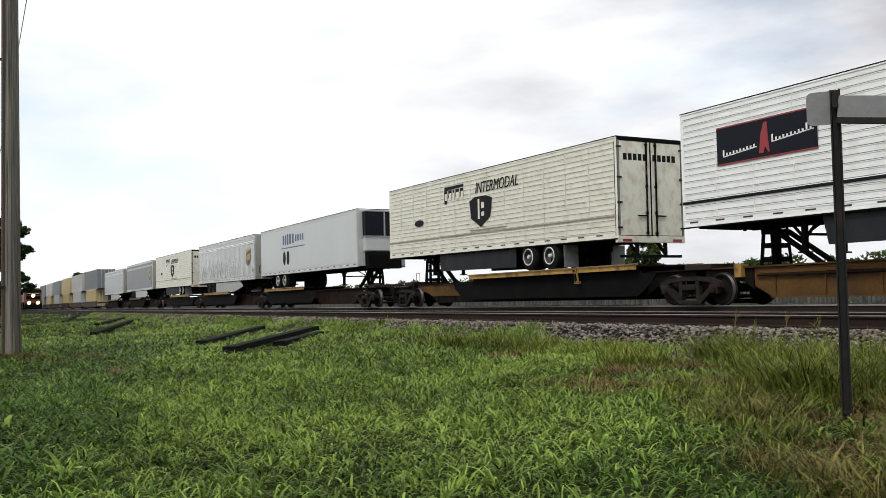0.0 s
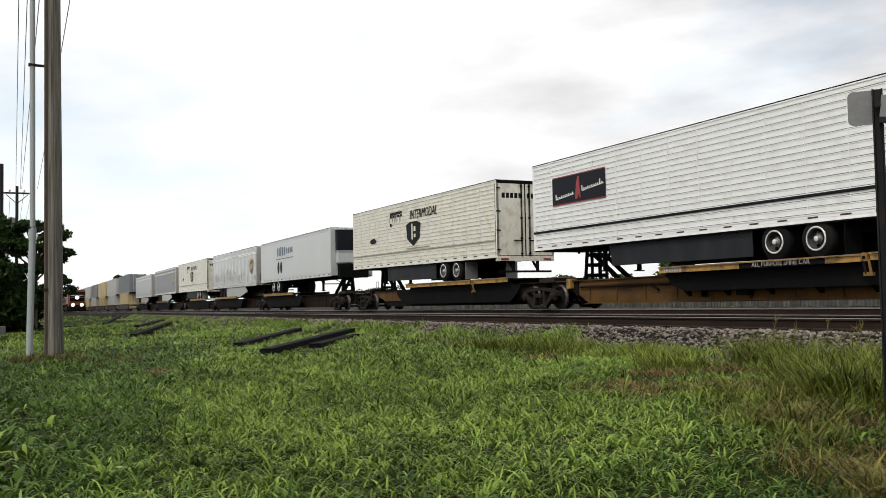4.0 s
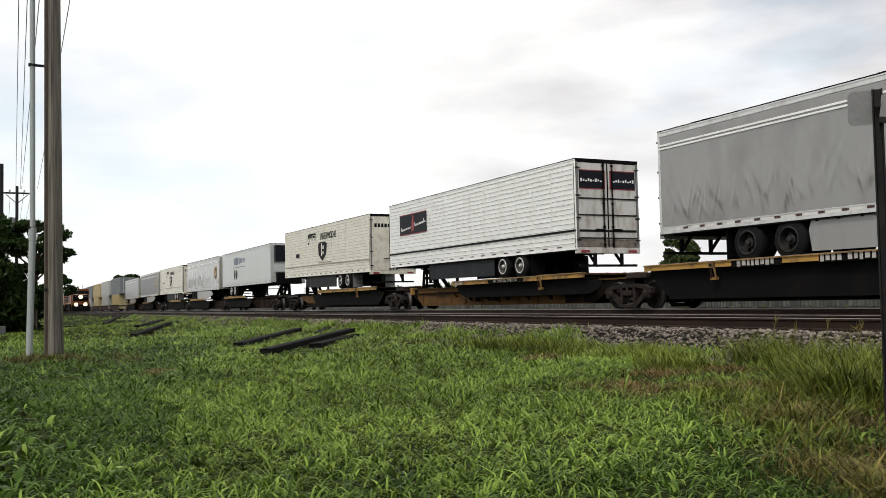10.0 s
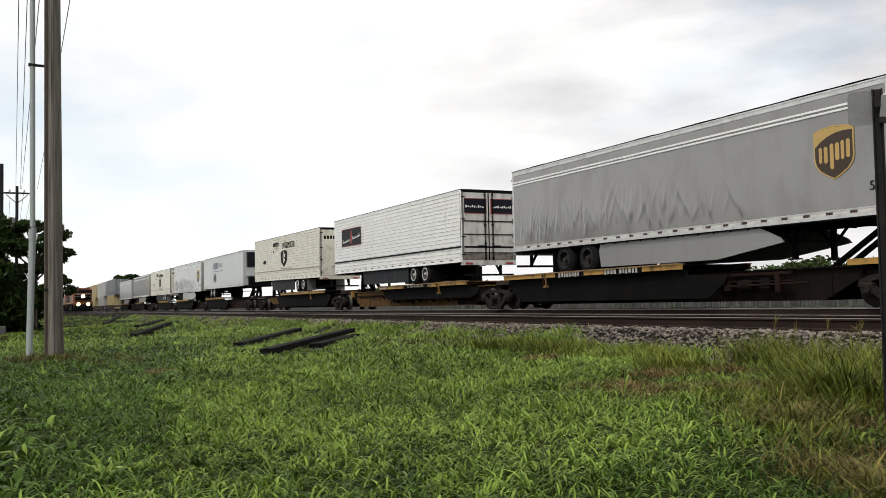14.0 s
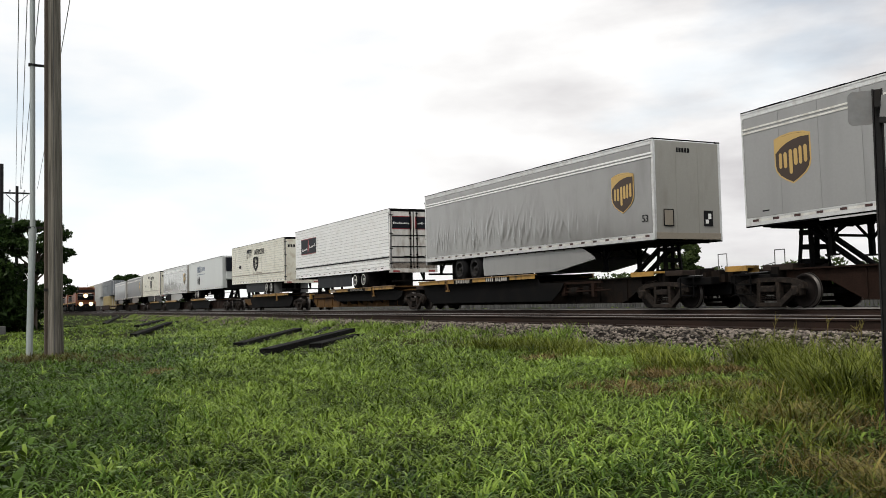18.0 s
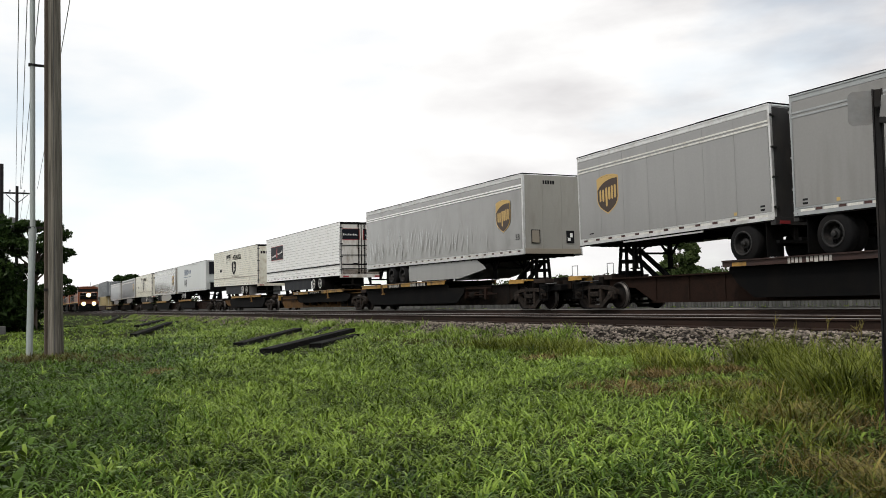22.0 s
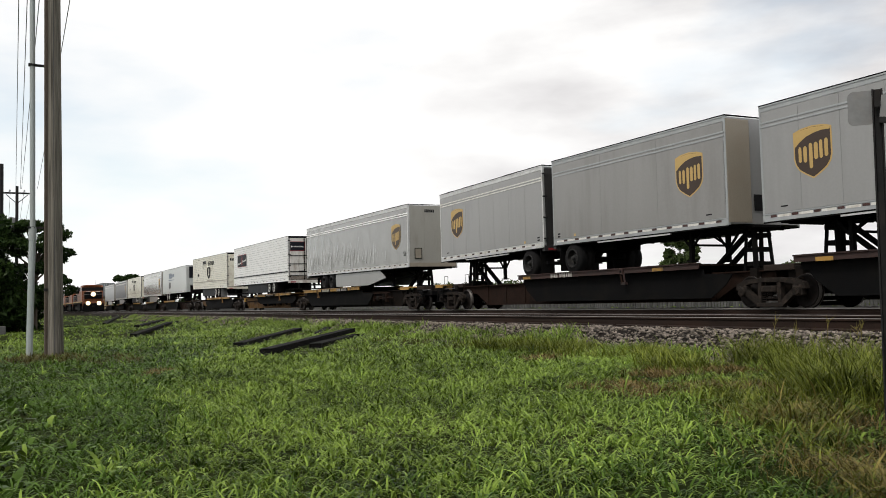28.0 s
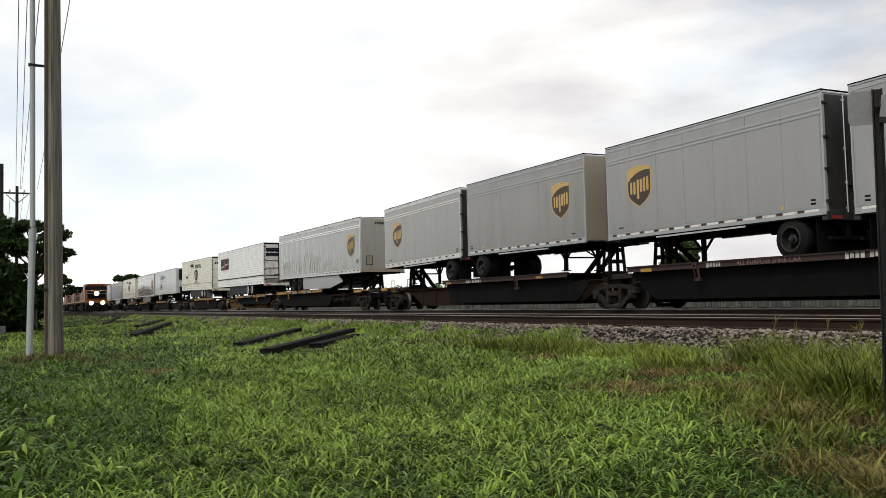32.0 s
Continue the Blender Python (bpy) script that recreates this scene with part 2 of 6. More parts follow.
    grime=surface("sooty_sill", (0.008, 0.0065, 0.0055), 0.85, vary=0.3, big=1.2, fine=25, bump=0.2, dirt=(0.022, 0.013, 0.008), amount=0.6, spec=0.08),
    oxide=surface("oxide_brown", (0.031, 0.0125, 0.009), 0.75, vary=0.25, big=0.9, fine=25, bump=0.2, dirt=(0.012, 0.009, 0.008), amount=0.85, stretch=(0.6, 1, 1.4)),
    frame_cast=surface("dusty_cast_steel", (0.016, 0.013, 0.011), 0.85, 0.0, vary=0.4, big=4, fine=40, bump=0.3, dirt=(0.05, 0.036, 0.027), amount=0.6, spec=0.12),
    bogie=surface("grimy_cast_steel", (0.010, 0.008, 0.007), 0.85, 0.0, vary=0.35, big=3, fine=40, bump=0.3, dirt=(0.036, 0.027, 0.021), amount=0.5, spec=0.1),
    tread=surface("wheel_steel", (0.008, 0.0065, 0.006), 0.75, 0.0, vary=0.25, big=3, dirt=(0.02, 0.014, 0.011), amount=0.6, spec=0.12),
    worn_tread=surface("worn_wheel_tread", (0.07, 0.063, 0.057), 0.45, 0.4, vary=0.2, big=3, dirt=(0.04, 0.03, 0.025), amount=0.7),
    lip=surface("bare_worn_lip", (0.30, 0.22, 0.16), 0.6, 0.1, vary=0.3, big=2, dirt=(0.09, 0.05, 0.03), amount=0.8),
    block=surface("brown_cast_block", (0.026, 0.018, 0.014), 0.8, vary=0.3, big=2, dirt=(0.015, 0.01, 0.008), amount=0.6, spec=0.2),
    orange=surface("orange_paint", (0.19, 0.052, 0.012), 0.45, vary=0.12, dirt=(0.06, 0.03, 0.02), amount=0.6),
    glass=surface("dark_glass", (0.02, 0.025, 0.03), 0.08, vary=0.1, bump=0.0),
    wood=surface("pole_wood", (0.150, 0.137, 0.116), 0.9, grain=True, vary=0.75, big=1.0, fine=5, bump=0.9, stretch=(7, 7, 0.22), dirt=(0.030, 0.026, 0.021), amount=0.8, spec=0.15),
    pvc=surface("grey_conduit", (0.29, 0.32, 0.315), 0.5, vary=0.1, dirt=(0.3, 0.29, 0.27), amount=0.5, stretch=(3, 3, 0.4)),
    galv=surface("galvanised", (0.20, 0.20, 0.20), 0.55, 0.4, vary=0.15, big=4, dirt=(0.22, 0.2, 0.19), amount=0.5),
    dark_post=surface("dark_steel_post", (0.015, 0.0145, 0.015), 0.7, 0.1, vary=0.25, big=3, dirt=(0.04, 0.032, 0.027), amount=0.5, spec=0.2),
    wire=surface("wire", (0.05, 0.05, 0.05), 0.6, vary=0.1, bump=0),
    bark=surface("bark", (0.08, 0.06, 0.045), 0.9, vary=0.3, big=3, fine=30, bump=0.8, stretch=(5, 5, 1)),
    fence=surface("weathered_fence", (0.07, 0.07, 0.068), 0.85, vary=0.25, big=2, fine=30, bump=0.4, stretch=(4, 4, 0.5), dirt=(0.13, 0.125, 0.12), amount=0.6, single=0.5),
    box_grey=surface("grey_container", (0.15, 0.165, 0.175), 0.5, vary=0.1, dirt=(0.15, 0.14, 0.13), amount=0.5, stretch=(2, 2, 0.4)),
    box_yellow=surface("faded_yellow_container", (0.40, 0.32, 0.15), 0.5, vary=0.1, dirt=(0.35, 0.29, 0.18), amount=0.5, stretch=(2, 2, 0.4)),
    box_white=surface("white_container", (0.38, 0.38, 0.36), 0.5, vary=0.08, dirt=(0.4, 0.38, 0.35), amount=0.5, stretch=(2, 2, 0.4)),
    grass=foliage("grass", (0.017, 0.034, 0.002), (0.285, 0.405, 0.072), 0.2, 0.08),
    # darker copy of the grass colour, for the dimmer part of the field
    lush=foliage("shade_toned_grass", (0.009, 0.022, 0.0015), (0.115, 0.20, 0.034), 0.2, 0.08),
    straw=foliage("dry_grass", (0.022, 0.022, 0.004), (0.25, 0.205, 0.065), 0.18, 0.06),
    dead=foliage("dead_grass", (0.045, 0.034, 0.009), (0.25, 0.18, 0.075), 0.18, 0.05),
    litter=foliage("dead_litter", (0.030, 0.026, 0.009), (0.135, 0.12, 0.042), 0.15, 0.05),
    weed=foliage("weed", (0.020, 0.029, 0.003), (0.23, 0.265, 0.048), 0.2, 0.05),
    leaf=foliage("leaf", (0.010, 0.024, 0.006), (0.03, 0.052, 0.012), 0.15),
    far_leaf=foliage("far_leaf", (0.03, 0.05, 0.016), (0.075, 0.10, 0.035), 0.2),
    lamp=glow("headlight", (1.0, 0.78, 0.42), 2.3),
)
# ---- building helpers ----
def part(name, shape, material, parent=None, label="", at=None):
    """Links a bmesh, or a mesh that is shared, as one mesh object under a thing or a part."""
    if isinstance(shape, bmesh.types.BMesh):
        me = bpy.data.meshes.new(name)
        shape.to_mesh(me)
        shape.free()
    else:
        me = shape
    if material and not me.materials:
        me.materials.append(M[material] if isinstance(material, str) else material)
    ob = new(name, me)
    ob.parent = parent
    if at is not None:
        ob.matrix_basis = at
    if label:
        ob["label"] = label
    return ob


def thing(name, label, category, group="", at=None, kind=""):
    ob = tagged(new(name), label, category, group, kind)
    if at is not None:
        ob.matrix_basis = at
    return ob


def box(bm, x0, x1, y0, y1, z0, z1, bevel=0.0):
    m = Matrix.Translation(((x0 + x1) / 2, (y0 + y1) / 2, (z0 + z1) / 2)) @ Matrix.Diagonal((abs(x1 - x0), abs(y1 - y0), abs(z1 - z0), 1))
    made = bmesh.ops.create_cube(bm, size=1, matrix=m)["verts"]
    if bevel:
        edges = list({e for v in made for e in v.link_edges})
        bmesh.ops.bevel(bm, geom=edges, offset=bevel, segments=2, affect="EDGES", profile=0.5)
    return bm


def boxes(*specs, bevel=0.0):
    bm = bmesh.new()
    for s in specs:
        box(bm, *s, bevel=bevel)
    return bm


def rod(bm, p, q, r, r2=None, sides=8):
    """A round bar from p to q."""
    p, q = Vector(p), Vector(q)
    d = q - p
    m = Matrix.Translation((p + q) / 2) @ d.to_track_quat("Z", "Y").to_matrix().to_4x4()
    bmesh.ops.create_cone(bm, cap_ends=True, segments=sides, radius1=r, radius2=r if r2 is None else r2, depth=d.length, matrix=m)
    return bm


def beam(bm, p, q, w, h):
    """A square bar from p to q."""
    p, q = Vector(p), Vector(q)
    d = q - p
    m = Matrix.Translation((p + q) / 2) @ d.to_track_quat("Z", "Y").to_matrix().to_4x4() @ Matrix.Diagonal((w, h, d.length, 1))
    bmesh.ops.create_cube(bm, size=1, matrix=m)
    return bm


def prism(bm, outline, place, depth):
    """An outline (u, v) set at place(u, v, d) and pulled out by depth."""
    a = [bm.verts.new(place(u, v, 0)) for u, v in outline]
    b = [bm.verts.new(place(u, v, depth)) for u, v in outline]
    bm.faces.new(a)
    bm.faces.new(b[::-1])
    for i in range(len(a)):
        j = (i + 1) % len(a)
        bm.faces.new((a[j], a[i], b[i], b[j]))
    bmesh.ops.recalc_face_normals(bm, faces=bm.faces[:])
    return bm


def lathe(bm, profile, axis="y", sides=24, centre=(0, 0, 0), caps=(True, True)):
    """Turns a profile of (radius, along) round an axis."""
    rings = []
    c = Vector(centre)
    for r, a in profile:
        ring = []
        for i in range(sides):
            u, v = r * math.cos(2 * math.pi * i / sides), r * math.sin(2 * math.pi * i / sides)
            ring.append(bm.verts.new(c + Vector({"x": (a, u, v), "y": (u, a, v), "z": (u, v, a)}[axis])))
        rings.append(ring)
    for p, q in zip(rings, rings[1:]):
        for i in range(sides):
            j = (i + 1) % sides
            bm.faces.new((p[i], p[j], q[j], q[i]))
    for ring, close in zip((rings[0], rings[-1]), caps):
        if close:
            bm.faces.new(ring)
    bmesh.ops.recalc_face_normals(bm, faces=bm.faces[:])
    return bm


def smooth(ob):
    for p in ob.data.polygons:
        p.use_smooth = True
    return ob


def raw_mesh(name, verts, sizes, loops):
    """A mesh from arrays: corner positions, corners per face, and the corners."""
    me = bpy.data.meshes.new(name)
    verts, sizes, loops = np.asarray(verts, np.float32), np.asarray(sizes, np.int32), np.asarray(loops, np.int32)
    me.vertices.add(len(verts))
    me.vertices.foreach_set("co", verts.ravel())
    me.loops.add(len(loops))
    me.loops.foreach_set("vertex_index", loops)
    me.polygons.add(len(sizes))
    me.polygons.foreach_set("loop_start", np.concatenate(([0], np.cumsum(sizes)[:-1])).astype(np.int32))
    me.polygons.foreach_set("loop_total", sizes)
    me.update(calc_edges=True)
    return me


def words(name, text, size, material, parent, at, depth=0.004, shear=0.0):
    """Lettering in the built-in font, as a mesh."""
    cu = bpy.data.curves.new(name, "FONT")
    cu.body, cu.size, cu.extrude, cu.align_x, cu.align_y = text, size, depth, "CENTER", "CENTER"
    cu.resolution_u, cu.shear = 3, shear
    tmp = bpy.data.objects.new(name, cu)
    me = bpy.data.meshes.new_from_object(tmp)
    bpy.data.objects.remove(tmp)
    me.materials.clear()
    return tagged(part(name, me, material, parent, at=at), kind="stuff")


# ---- the lie of the land ----
RAIL = 0.655
NEAR_TRACK, FAR_TRACK = 10.92, 18.25
rng = np.random.default_rng(7)


def ground_height(x, y):
    """Field in front, a low bank under both tracks, level land behind."""
    y = np.asarray(y, float)
    z = np.interp(y, [-60, -10, 1, 5, 8.0, 8.6, 9.35, 20.0, 21.6, 24, 60, 4000], [-0.2, -0.12, -0.06, 0.0, 0.12, 0.16, 0.40, 0.40, 0.2, 0.3, 0.2, -2])
    x = np.asarray(x, float)
    z = z + 0.11 * np.clip((-x - 8) / 8, 0, 1) * np.clip((8.4 - y) / 1.5, 0, 1) * np.clip((y - 1.2) / 2.5, 0, 1)
    return z + 0.035 * np.sin(x * 0.55 + y * 0.8) * (y < 8) + 0.03 * np.sin(x * 0.21 - y * 0.37) * (y < 8)


def grid_mesh(name, xs, ys, height):
    gx, gy = np.meshgrid(xs, ys)
    v = np.stack([gx, gy, height(gx, gy)], -1).reshape(-1, 3)
    w, h = len(xs), len(ys)
    i = (np.arange(h - 1)[:, None] * w + np.arange(w - 1)[None, :]).ravel()
    return raw_mesh(name, v, np.full(len(i), 4), np.stack([i, i + 1, i + w + 1, i + w], 1).ravel())


xs = np.unique(np.concatenate([np.linspace(-4000, -300, 12), np.linspace(-300, -60, 25), np.linspace(-60, 30, 181), np.linspace(30, 300, 20), np.linspace(300, 4000, 12)]))
ys = np.unique(np.concatenate([np.linspace(-4000, -60, 10), np.linspace(-60, -8, 20), np.linspace(-8, 24, 100), np.linspace(24, 300, 25), np.linspace(300, 4000, 10)]))
ground = part("ground", grid_mesh("ground", xs, ys, ground_height), "soil")
tagged(ground, "level grassy field with a low railway bank", "ground", kind="structure")
# ---- ballast, tracks ----
def bed_height(x, y):
    z = np.interp(y, [8.35, 8.6, 9.45, 12.4, 13.6, 15.6, 16.75, 19.75, 21.4], [0.06, 0.14, 0.46, 0.47, 0.40, 0.40, 0.46, 0.46, 0.12])
    return z + 0.02 * np.sin(x * 7.3 + y * 11) * np.sin(x * 3.1 - y * 5)


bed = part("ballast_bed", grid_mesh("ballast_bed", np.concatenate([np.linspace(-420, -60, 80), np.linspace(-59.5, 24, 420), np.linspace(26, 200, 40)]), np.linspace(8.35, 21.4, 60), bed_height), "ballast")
tagged(bed, "crushed stone bed under two tracks, shade between stones put into its colour", "ballast", kind="structure")


def stones(name, n, x0, x1, y0, y1, size, seed):
    """Loose crushed stones, each an uneven eight-sided lump."""
    g = np.random.default_rng(seed)
    x, y = x1 - (x1 - x0) * g.random(n) ** 1.5, g.uniform(y0, y1, n)
    z = np.maximum(bed_height(x, y), ground_height(x, y))
    base = np.array([(1, 0, 0), (0, 1, 0), (-1, 0, 0), (0, -1, 0), (0, 0, 1), (0, 0, -1)], float)
    tris = np.array([(0, 1, 4), (1, 2, 4), (2, 3, 4), (3, 0, 4), (1, 0, 5), (2, 1, 5), (3, 2, 5), (0, 3, 5)])
    s = size * g.uniform(0.55, 1.25, (n, 1, 1)) * g.uniform(0.6, 1.2, (n, 6, 1))
    v = base[None] * s
    a, b = g.uniform(0, 6.28, n), g.uniform(0, 6.28, n)
    ca, sa, cb, sb = np.cos(a), np.sin(a), np.cos(b), np.sin(b)
    r = np.zeros((n, 3, 3))
    r[:, 0], r[:, 1], r[:, 2] = np.stack([ca, -sa * cb, sa * sb], 1), np.stack([sa, ca * cb, -ca * sb], 1), np.stack([0 * ca, sb, cb], 1)
    v = np.einsum("nij,nkj->nki", r, v) * np.array([1, 1, 0.6]) + np.stack([x, y, z + size * 0.25], 1)[:, None]
    loops = (tris[None] + 6 * np.arange(n)[:, None, None]).ravel()
    return raw_mesh(name, v.reshape(-1, 3), np.full(n * 8, 3), loops)


for nm, args in (("near_shoulder", (19000, -30, -2, 8.35, 10.0, 0.038, 3)), ("far_shoulder", (5500, -80, -25, 8.4, 9.9, 0.055, 4)), ("spill", (700, -9.6, -7.4, 7.75, 8.6, 0.04, 6)), ("between", (3500, -40, -4, 10.5, 16.5, 0.04, 5))):
    tagged(part("ballast_stones", stones("ballast_stones", *args), "stone"), "loose grey and pinkish crushed stones on the bank", "stones", kind="stuff")


def rail_mesh(name, x0, x1, worn, above):
    prof = [(-0.07, 0), (0.07, 0), (0.07, 0.015), (0.012, 0.035), (0.012, 0.125), (0.035, 0.14), (0.035, 0.165), (0.026, 0.174), (-0.026, 0.174), (-0.035, 0.165), (-0.035, 0.14), (-0.012, 0.125), (-0.012, 0.035), (-0.07, 0.015)]
    bm = prism(bmesh.new(), prof, lambda u, v, d: (x0 + d, u, v), x1 - x0)
    me = bpy.data.meshes.new(name)
    bm.to_mesh(me)
    bm.free()
    me.materials.append(M["rail_side"])
    me.materials.append(M[worn])
    for p in me.polygons:
        if p.center.z > above:
            p.material_index = 1
    return me


rail_data = {"near": rail_mesh("rail", -520, 200, "dull_rail", 0.16), "far": rail_mesh("rail", -520, 200, "rail_top", 0.15)}
bm = box(bmesh.new(), -0.115, 0.115, -1.3, 1.3, -0.17, 0.0, bevel=0.012)
tie_data = bpy.data.meshes.new("tie")
bm.to_mesh(tie_data)
bm.free()
tie_data.materials.append(M["tie"])
plate_data = bpy.data.meshes.new("tie_plate")
bm = boxes((-0.09, 0.09, -0.17, 0.17, 0, 0.016), (-0.03, 0.03, -0.13, -0.1, 0.016, 0.045), (-0.03, 0.03, 0.1, 0.13, 0.016, 0.045))
bm.to_mesh(plate_data)
bm.free()
plate_data.materials.append(M["rail_side"])
for yc, nm in ((NEAR_TRACK, "near"), (FAR_TRACK, "far")):
    track = thing("track", "railway track of worn steel rails on dark wooden ties", "track", kind="structure", at=pose(0, yc, 0))
    for s in (-1, 1):
        part("rail", rail_data[nm], None, track, at=pose(0, s * 0.753, RAIL - 0.174))
    count = 140 if nm == "near" else 90
    g = random.Random(5)
    for i in range(count):
        t = part("tie", tie_data, None, track, at=pose(2 - 0.5 * i + g.uniform(-0.03, 0.03), g.uniform(-0.04, 0.04), RAIL - 0.19 + g.uniform(-0.008, 0.008), 0, 0, g.uniform(-1, 1)))
        if i < 60 and nm == "near":
            for s in (-1, 1):
                part("tie_plate", plate_data, None, t, at=pose(0, s * 0.753, 0.0))
    far = bmesh.new()
    for i in range(count, 500):
        box(far, 2 - 0.5 * i - 0.115, 2 - 0.5 * i + 0.115, -1.3, 1.3, RAIL - 0.36, RAIL - 0.19)
    part("far_ties", far, "tie", track)["kind"] = "stuff"
# ---- road trailers ----
W = 2.59          # body width
OUT, IN, TURN = [], [], []      # what leaves, what arrives, and the wheelsets


def shield(parent, cx, cz, w, h, side, y, letters=True):
    """A brown shield with a gold rim and cap, and three gold shapes for the lettering."""
    pts = [(-0.5, 0.42), (-0.3, 0.475), (0.0, 0.5), (0.3, 0.475), (0.5, 0.42), (0.5, -0.12), (0.46, -0.24), (0.36, -0.35), (0.2, -0.44), (0.0, -0.53), (-0.2, -0.44), (-0.36, -0.35), (-0.46, -0.24), (-0.5, -0.12)]

    def flat(dy):
        return lambda u, v, d: (cx - side * u, y + side * (dy + d), cz + v)

    rim = part("shield_rim", prism(bmesh.new(), [(u * w, v * h) for u, v in pts], flat(0.0), 0.005), "gold", parent, "gold shield rim")
    part("shield_field", prism(bmesh.new(), [(u * w * 0.93, v * h * 0.94) for u, v in pts], flat(0.005), 0.003), "brown", rim, "brown shield field")
    cap = [(-0.465, 0.395), (-0.3, 0.44), (0.0, 0.465), (0.3, 0.44), (0.465, 0.395), (0.465, 0.36), (0.25, 0.37), (0.05, 0.35), (-0.15, 0.30), (-0.32, 0.22), (-0.465, 0.12)]
    part("shield_cap", prism(bmesh.new(), [(u * w, v * h) for u, v in cap], flat(0.008), 0.003), "gold", rim, "gold cap")
    for u0, u1, v0, v1 in ((-0.37, -0.29, -0.19, 0.12), (-0.24, -0.15, -0.20, 0.12), (-0.09, 0.0, -0.33, 0.16), (0.04, 0.14, -0.17, 0.16), (0.18, 0.26, -0.17, 0.19), (0.31, 0.40, -0.15, 0.20)):
        c = 0.03
        shape = [(u0 + c, v0), (u1 - c, v0), (u1, v0 + c), (u1, v1 - c), (u1 - c, v1), (u0 + c, v1), (u0, v1 - c), (u0, v0 + c)]
        if letters:
            part("gold_bar", prism(bmesh.new(), [(u * w, v * h) for u, v in shape], flat(0.008), 0.003), "gold", rim)


def dented_sheet(L, H, s):
    """A thin side sheet with slanting creases that run down from mid height."""
    g = np.random.default_rng(19)
    xs, zs = np.linspace(0.08, L - 0.08, 760), np.linspace(0.165, H - 0.14, 44)
    gx, gz = np.meshgrid(xs, zs)
    d = np.zeros_like(gx)
    for i in range(230):
        x0 = 2.6 + (L - 2.9) * g.random()
        low, high = g.uniform(0.2, 0.9), g.uniform(1.0, 1.45) + 0.7 * g.random() * math.sin(2.6 * (x0 - 2.8) / (L - 2.8)) ** 2
        axis = x0 + g.uniform(-0.32, 0.32) * (gz - low)
        along = np.clip((gz - low) / 0.3, 0, 1) * np.clip((high - gz) / 0.5, 0, 1)
        d += g.uniform(-0.008, 0.015) * np.exp(-((gx - axis) / g.uniform(0.03, 0.07)) ** 2) * along
    for i in range(46):
        x0, low, high = 3.5 + (L - 4.0) * g.random(), g.uniform(0.15, 0.7), g.uniform(1.2, 2.3)
        axis = x0 + g.uniform(-0.7, 0.7) * (gz - low)
        along = np.clip((gz - low) / 0.3, 0, 1) * np.clip((high - gz) / 0.7, 0, 1)
        d += g.uniform(0.004, 0.012) * np.exp(-((gx - axis) / g.uniform(0.05, 0.11)) ** 2) * along
    d += 0.004 * np.sin(gx * 5.1)
    w, h = len(xs), len(zs)
    v = np.stack([gx, s * np.clip(d, -0.022, 0.095), gz], -1).reshape(-1, 3)
    i = (np.arange(h - 1)[:, None] * w + np.arange(w - 1)[None, :]).ravel()
    q = np.stack([i, i + 1, i + w + 1, i + w], 1) if s < 0 else np.stack([i, i + w, i + w + 1, i + 1], 1)
    return raw_mesh("side_sheet", v, np.full(len(i), 4), q.ravel())


def plate(name, parent, cx, cz, w, h, side, y, material, out=0.0, label="", thick=0.004):
    bm = bmesh.new()
    y0, y1 = sorted((y + side * out, y + side * (out + thick)))
    box(bm, cx - w / 2, cx + w / 2, y0, y1, cz - h / 2, cz + h / 2)
    return part(name, bm, material, parent, label)


def road_wheel(parent, x, side, r=0.5, rim="rim"):
    """Twin tyres with a dished rim on one end of an axle."""
    wheel = part("wheel", lathe(bmesh.new(), [(r * 0.58, -0.02), (r * 0.93, 0.0), (r, 0.04), (r, 0.22), (r * 0.94, 0.26), (r * 0.94, 0.32), (r, 0.36), (r, 0.54), (r * 0.9, 0.58), (r * 0.58, 0.56)], "y", 28, caps=(False, True)), "rubber", parent, "dusty black twin tyres",
                 at=pose(x, side * (W / 2 - 0.03), 0, 0, 0, 0 if side < 0 else 180))
    smooth(wheel)
    bm = lathe(bmesh.new(), [(r * 0.60, -0.02), (r * 0.59, -0.032), (r * 0.54, -0.03), (r * 0.51, 0.10), (r * 0.46, 0.16), (r * 0.28, 0.16), (r * 0.25, 0.06), (r * 0.14, 0.04), (r * 0.12, -0.03), (r * 0.04, -0.035)], "y", 24, caps=(False, True))
    for i in range(8):
        a = 2 * math.pi * i / 8
        rod(bm, (0.30 * r * math.cos(a), 0.12, 0.30 * r * math.sin(a)), (0.30 * r * math.cos(a), 0.17, 0.30 * r * math.sin(a)), 0.016, sides=6)
    part("rim", bm, "dish" if rim == "rim" else rim, wheel, "wheel rim")
    part("hub", lathe(bmesh.new(), [(r * 0.15, 0.05), (r * 0.14, -0.03), (r * 0.05, -0.045)], "y", 14, caps=(False, True)), rim if rim == "rim" else "dark_rim", wheel, "axle hub cap")
    part("rim_flange", lathe(bmesh.new(), [(r * 0.62, -0.012), (r * 0.64, -0.03), (r * 0.60, -0.044), (r * 0.55, -0.036), (r * 0.535, 0.01)], "y", 28, caps=(False, False)), rim, wheel, "rim flange")
    # black discs stand for open holes, their inner shade put into colour
    hole = None
    for i in range(5):
        a = 2 * math.pi * i / 5 + 0.4
        at = pose(0.375 * r * math.cos(a), 0, 0.375 * r * math.sin(a))
        if hole is None:
            hole = part("hand_hole", rod(bmesh.new(), (0, 0.135, 0), (0, 0.17, 0), 0.10 * r, sides=10), "black", wheel, at=at).data
        else:
            part("hand_hole", hole, None, wheel, at=at)
    return wheel


